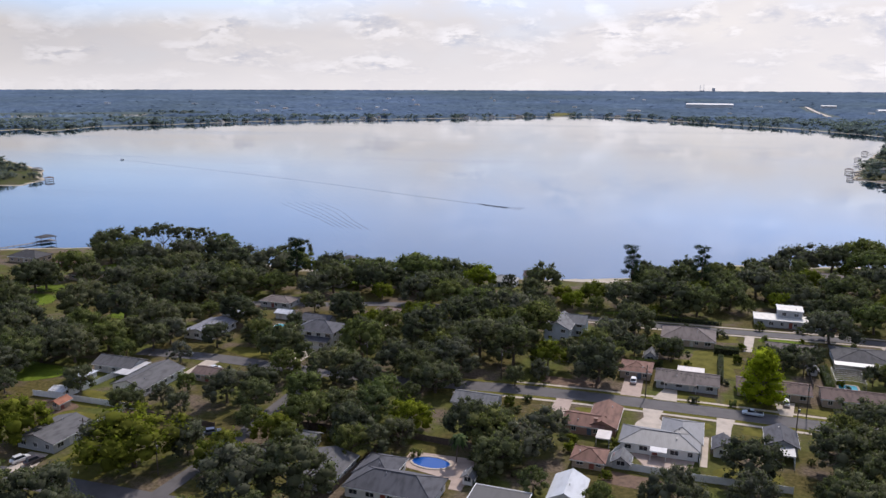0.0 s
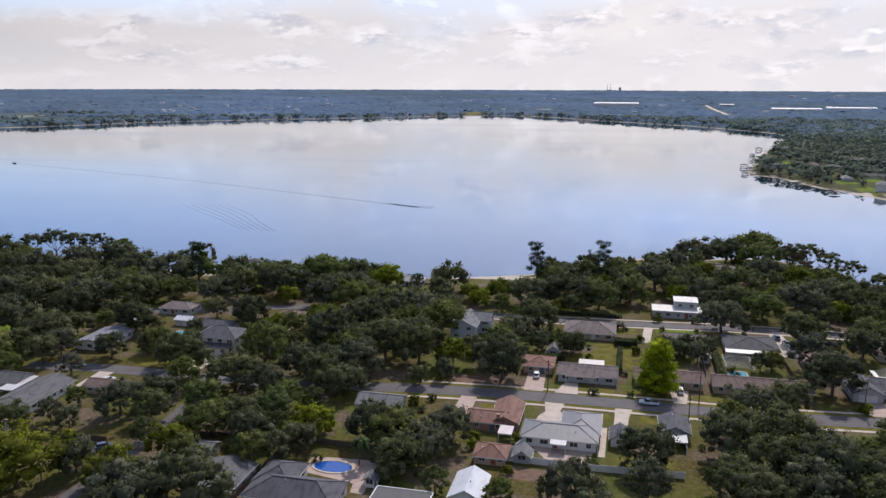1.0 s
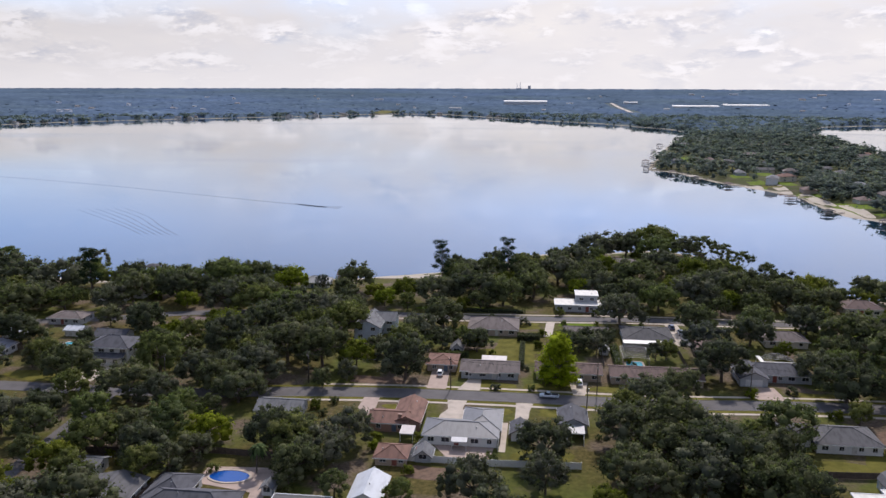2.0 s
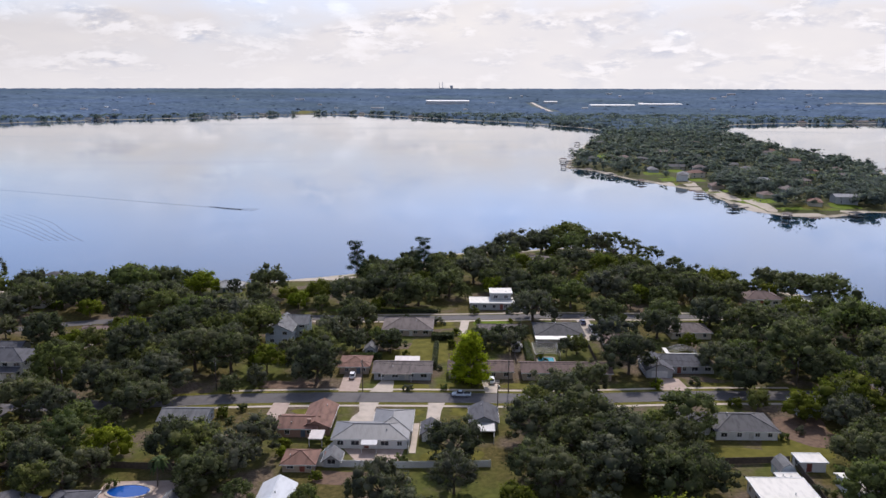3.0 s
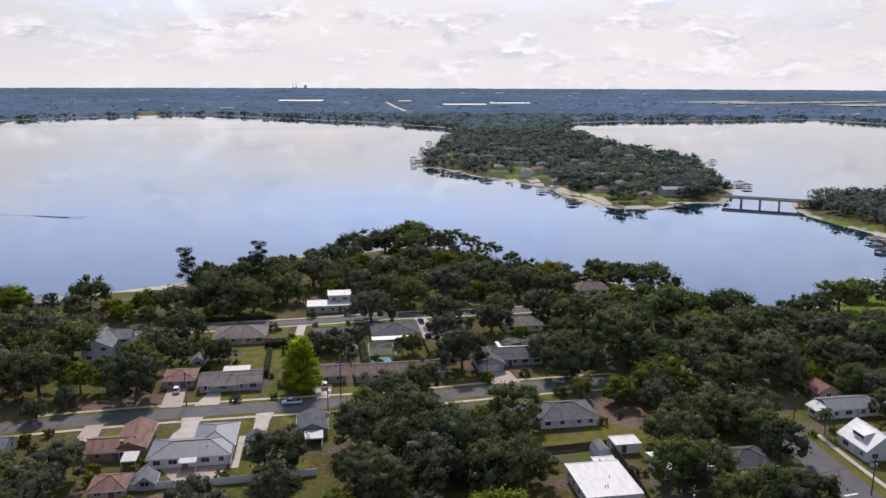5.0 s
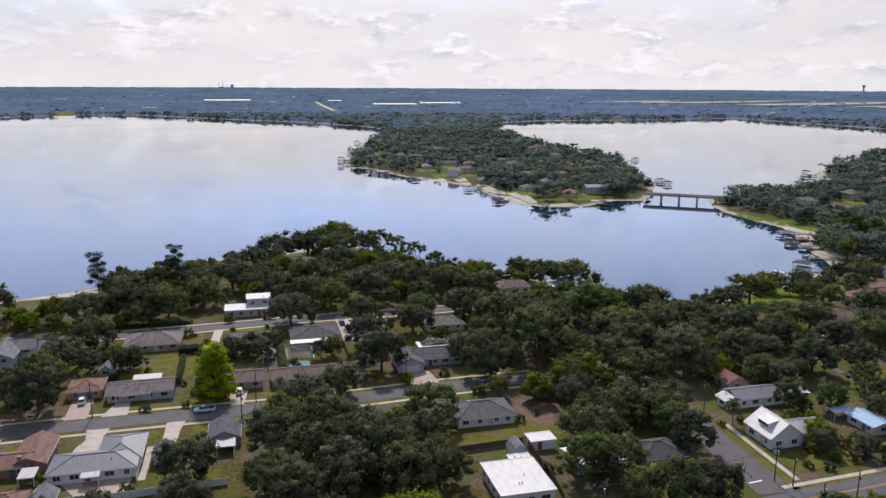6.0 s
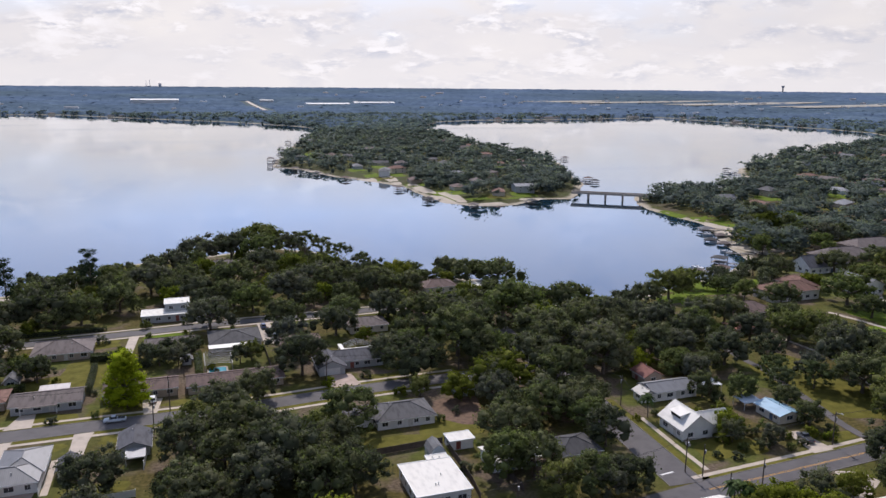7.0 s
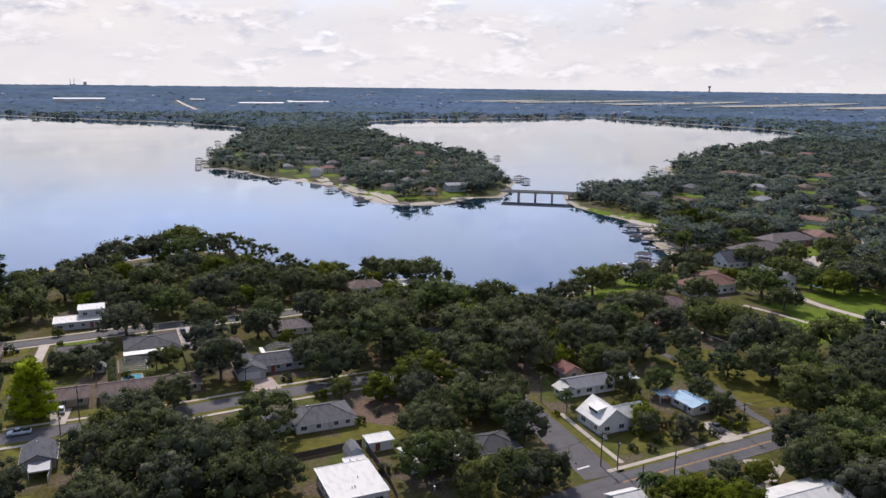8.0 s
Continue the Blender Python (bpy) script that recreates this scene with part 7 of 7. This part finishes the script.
def bridge(ax, ay, bx, by, width, deck_z):
    d = math.hypot(bx - ax, by - ay)
    p = thing("road_bridge", ax, ay, 0, math.degrees(math.atan2(by - ay, bx - ax)), "low pale concrete road bridge over the channel", "bridge")
    part("deck", boxes((0, d, -width / 2, width / 2, deck_z - 0.7, deck_z)), CONCRETE, p)
    part("roadway", boxes((0, d, -width / 2 + 1.2, width / 2 - 1.2, deck_z + 0.004, deck_z + 0.06)), ASPHALT, p)
    for s in (-1, 1):
        yy = s * (width / 2 - 0.15)
        part("parapet", boxes((0, d, yy - 0.12, yy + 0.12, deck_z + 0.004, deck_z + 0.85)), CONCRETE, p)
    for k in range(1, 5):
        x = d * k / 5
        part("pier", boxes((x - 0.6, x + 0.6, -width / 2 + 0.4, width / 2 - 0.4, -8, deck_z - 1.3)), CONCRETE, p)
        part("pier_cap", boxes((x - 0.8, x + 0.8, -width / 2 + 0.1, width / 2 - 0.1, deck_z - 1.295, deck_z - 0.705)), CONCRETE, p)
    return p


bridge(346, 570, 402, 531, 9.0, 2.2)

# ---------------------------------------------------------------- the skyline
def far_building(x, y, l, w, h, colour, label, roof=(0.78, 0.77, 0.75)):
    z = ground_z(x, y)
    b = thing("warehouse", x, y, z, 0, label, "building")
    part("wall", boxes((-l / 2, l / 2, -w / 2, w / 2, -20, h)), plain("pale_cladding", colour, 0.7, vary=0.1, scale=0.02, fine=0.3, bump=0), b)
    part("roof", solid(bmesh.new(), [[(xx, -w / 2 - 1, h), (xx, 0, h + w * 0.05), (xx, w / 2 + 1, h)] for xx in (-l / 2 - 1, l / 2 + 1)]), roof_material(roof, "membrane"), b)


far_building(-25, 3275, 175, 70, 14, (0.62, 0.63, 0.65), "long pale warehouse in distant woods")
far_building(604, 3025, 165, 60, 7, (0.7, 0.7, 0.7), "long white shed in distant woods")
far_building(812, 3135, 165, 60, 7, (0.7, 0.7, 0.7), "long white shed in distant woods")
far_building(400, 3280, 52, 40, 12, (0.5, 0.5, 0.5), "distant pale building in woods")
rnd = random.Random(33)
for k in range(80):
    a, r = radians(rnd.uniform(-44, 56) if k % 3 else rnd.uniform(0, 54)), rnd.uniform(2450, 4300)
    x, y = 25 + r * math.sin(a), r * math.cos(a)
    if inland(x, y)[0] > 40:
        far_building(x, y, rnd.choice((9, 11, 14, 18, 26, 40)), rnd.uniform(10, 18), rnd.uniform(8.5, 11.5), rnd.choice(((0.82, 0.82, 0.82), (0.74, 0.66, 0.58), (0.86, 0.85, 0.82))), "distant pale roofed building among woods", rnd.choice(((0.6, 0.59, 0.58), (0.36, 0.34, 0.33), (0.42, 0.34, 0.30), (0.5, 0.5, 0.52))))
for k in range(60):
    a, r = radians(rnd.uniform(-40, 50)), rnd.uniform(1500, 2600)
    for step in range(60):
        x, y = 25 + r * math.sin(a), r * math.cos(a)
        if 10 < inland(x, y)[0] < 45:
            house(x, y, [(0, 0, rnd.uniform(14, 22), 11, 3.0, 2.2, "hip", "x")], rnd.choice((WHITE, CREAM, TAN)), rnd.choice((TAUPE, LIGHTG, BROWNR, MIDGREY)), "small house on the far lake shore", simple=True, openings=False)
            break
        r += 18
lawn(-455, 2470, 36, 110, "pale green field on the far shore", LAWN, "field", 0.4, "field")
PALE_FIELD = plain("dry_airfield", (0.36, 0.33, 0.27), 0.95, vary=0.3, scale=0.01, fine=0.1)
for az, r, a, b in ((28.0, 3560, 190, 60), (33.5, 3600, 330, 60), (40.0, 3560, 360, 75), (47.0, 3560, 380, 70), (53.5, 3600, 360, 70)):
    lawn(25 + r * math.sin(radians(az)), r * math.cos(radians(az)), a, b, "flat open airfield ground", PALE_FIELD, "field", 6.5, "field")
ribbon("road", [(315, 2520), (322, 2800), (330, 3100), (338, 3440)], 13, CONCRETE, 2.0, "pale straight road through distant woods", "road", 2.0)


def chimney_stack(x, y, h, r):
    s = thing("chimney_stack", x, y, ground_z(x, y), 0, "slim pale chimney on the skyline", "chimney", "power station")
    part("shaft", tube(bmesh.new(), (0, 0, -20), (0, 0, h), r, r * 0.7, 10), plain("hazy_concrete", (0.5, 0.52, 0.56), 0.8, vary=0.1, bump=0), s)
    part("rim", tube(bmesh.new(), (0, 0, h), (0, 0, h + 1.5), r * 0.85, r * 0.85, 10), CONCRETE, s)


chimney_stack(-97, 4790, 40, 1.5)
chimney_stack(-78, 4795, 44, 1.5)
far_building(-86, 4800, 30, 15, 10, (0.5, 0.52, 0.56), "low power station hall on the skyline", (0.5, 0.52, 0.56))
far_building(-24, 4800, 16, 15, 24, (0.5, 0.52, 0.56), "blocky power station building on the skyline", (0.5, 0.52, 0.56))
t = thing("control_tower", 3240, 3545, ground_z(3240, 3545), 0, "airport control tower on the skyline", "tower")
part("shaft", tube(bmesh.new(), (0, 0, -20), (0, 0, 30), 4.5, 4.0, 10), CONCRETE, t)
part("cab", solid(bmesh.new(), [[(k * math.cos(a), k * math.sin(a), z) for a in np.linspace(0, 6.2832, 13)[:-1]] for k, z in ((5.0, 28), (8.5, 33), (8.5, 38), (7.0, 39))]), plain("tower_cab", (0.2, 0.22, 0.26), 0.5, vary=0.1, bump=0), t)

# lawns on the camera side of the houses across the water
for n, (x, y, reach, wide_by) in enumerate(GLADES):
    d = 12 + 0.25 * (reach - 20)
    ex, ey = toward_camera(x, y)
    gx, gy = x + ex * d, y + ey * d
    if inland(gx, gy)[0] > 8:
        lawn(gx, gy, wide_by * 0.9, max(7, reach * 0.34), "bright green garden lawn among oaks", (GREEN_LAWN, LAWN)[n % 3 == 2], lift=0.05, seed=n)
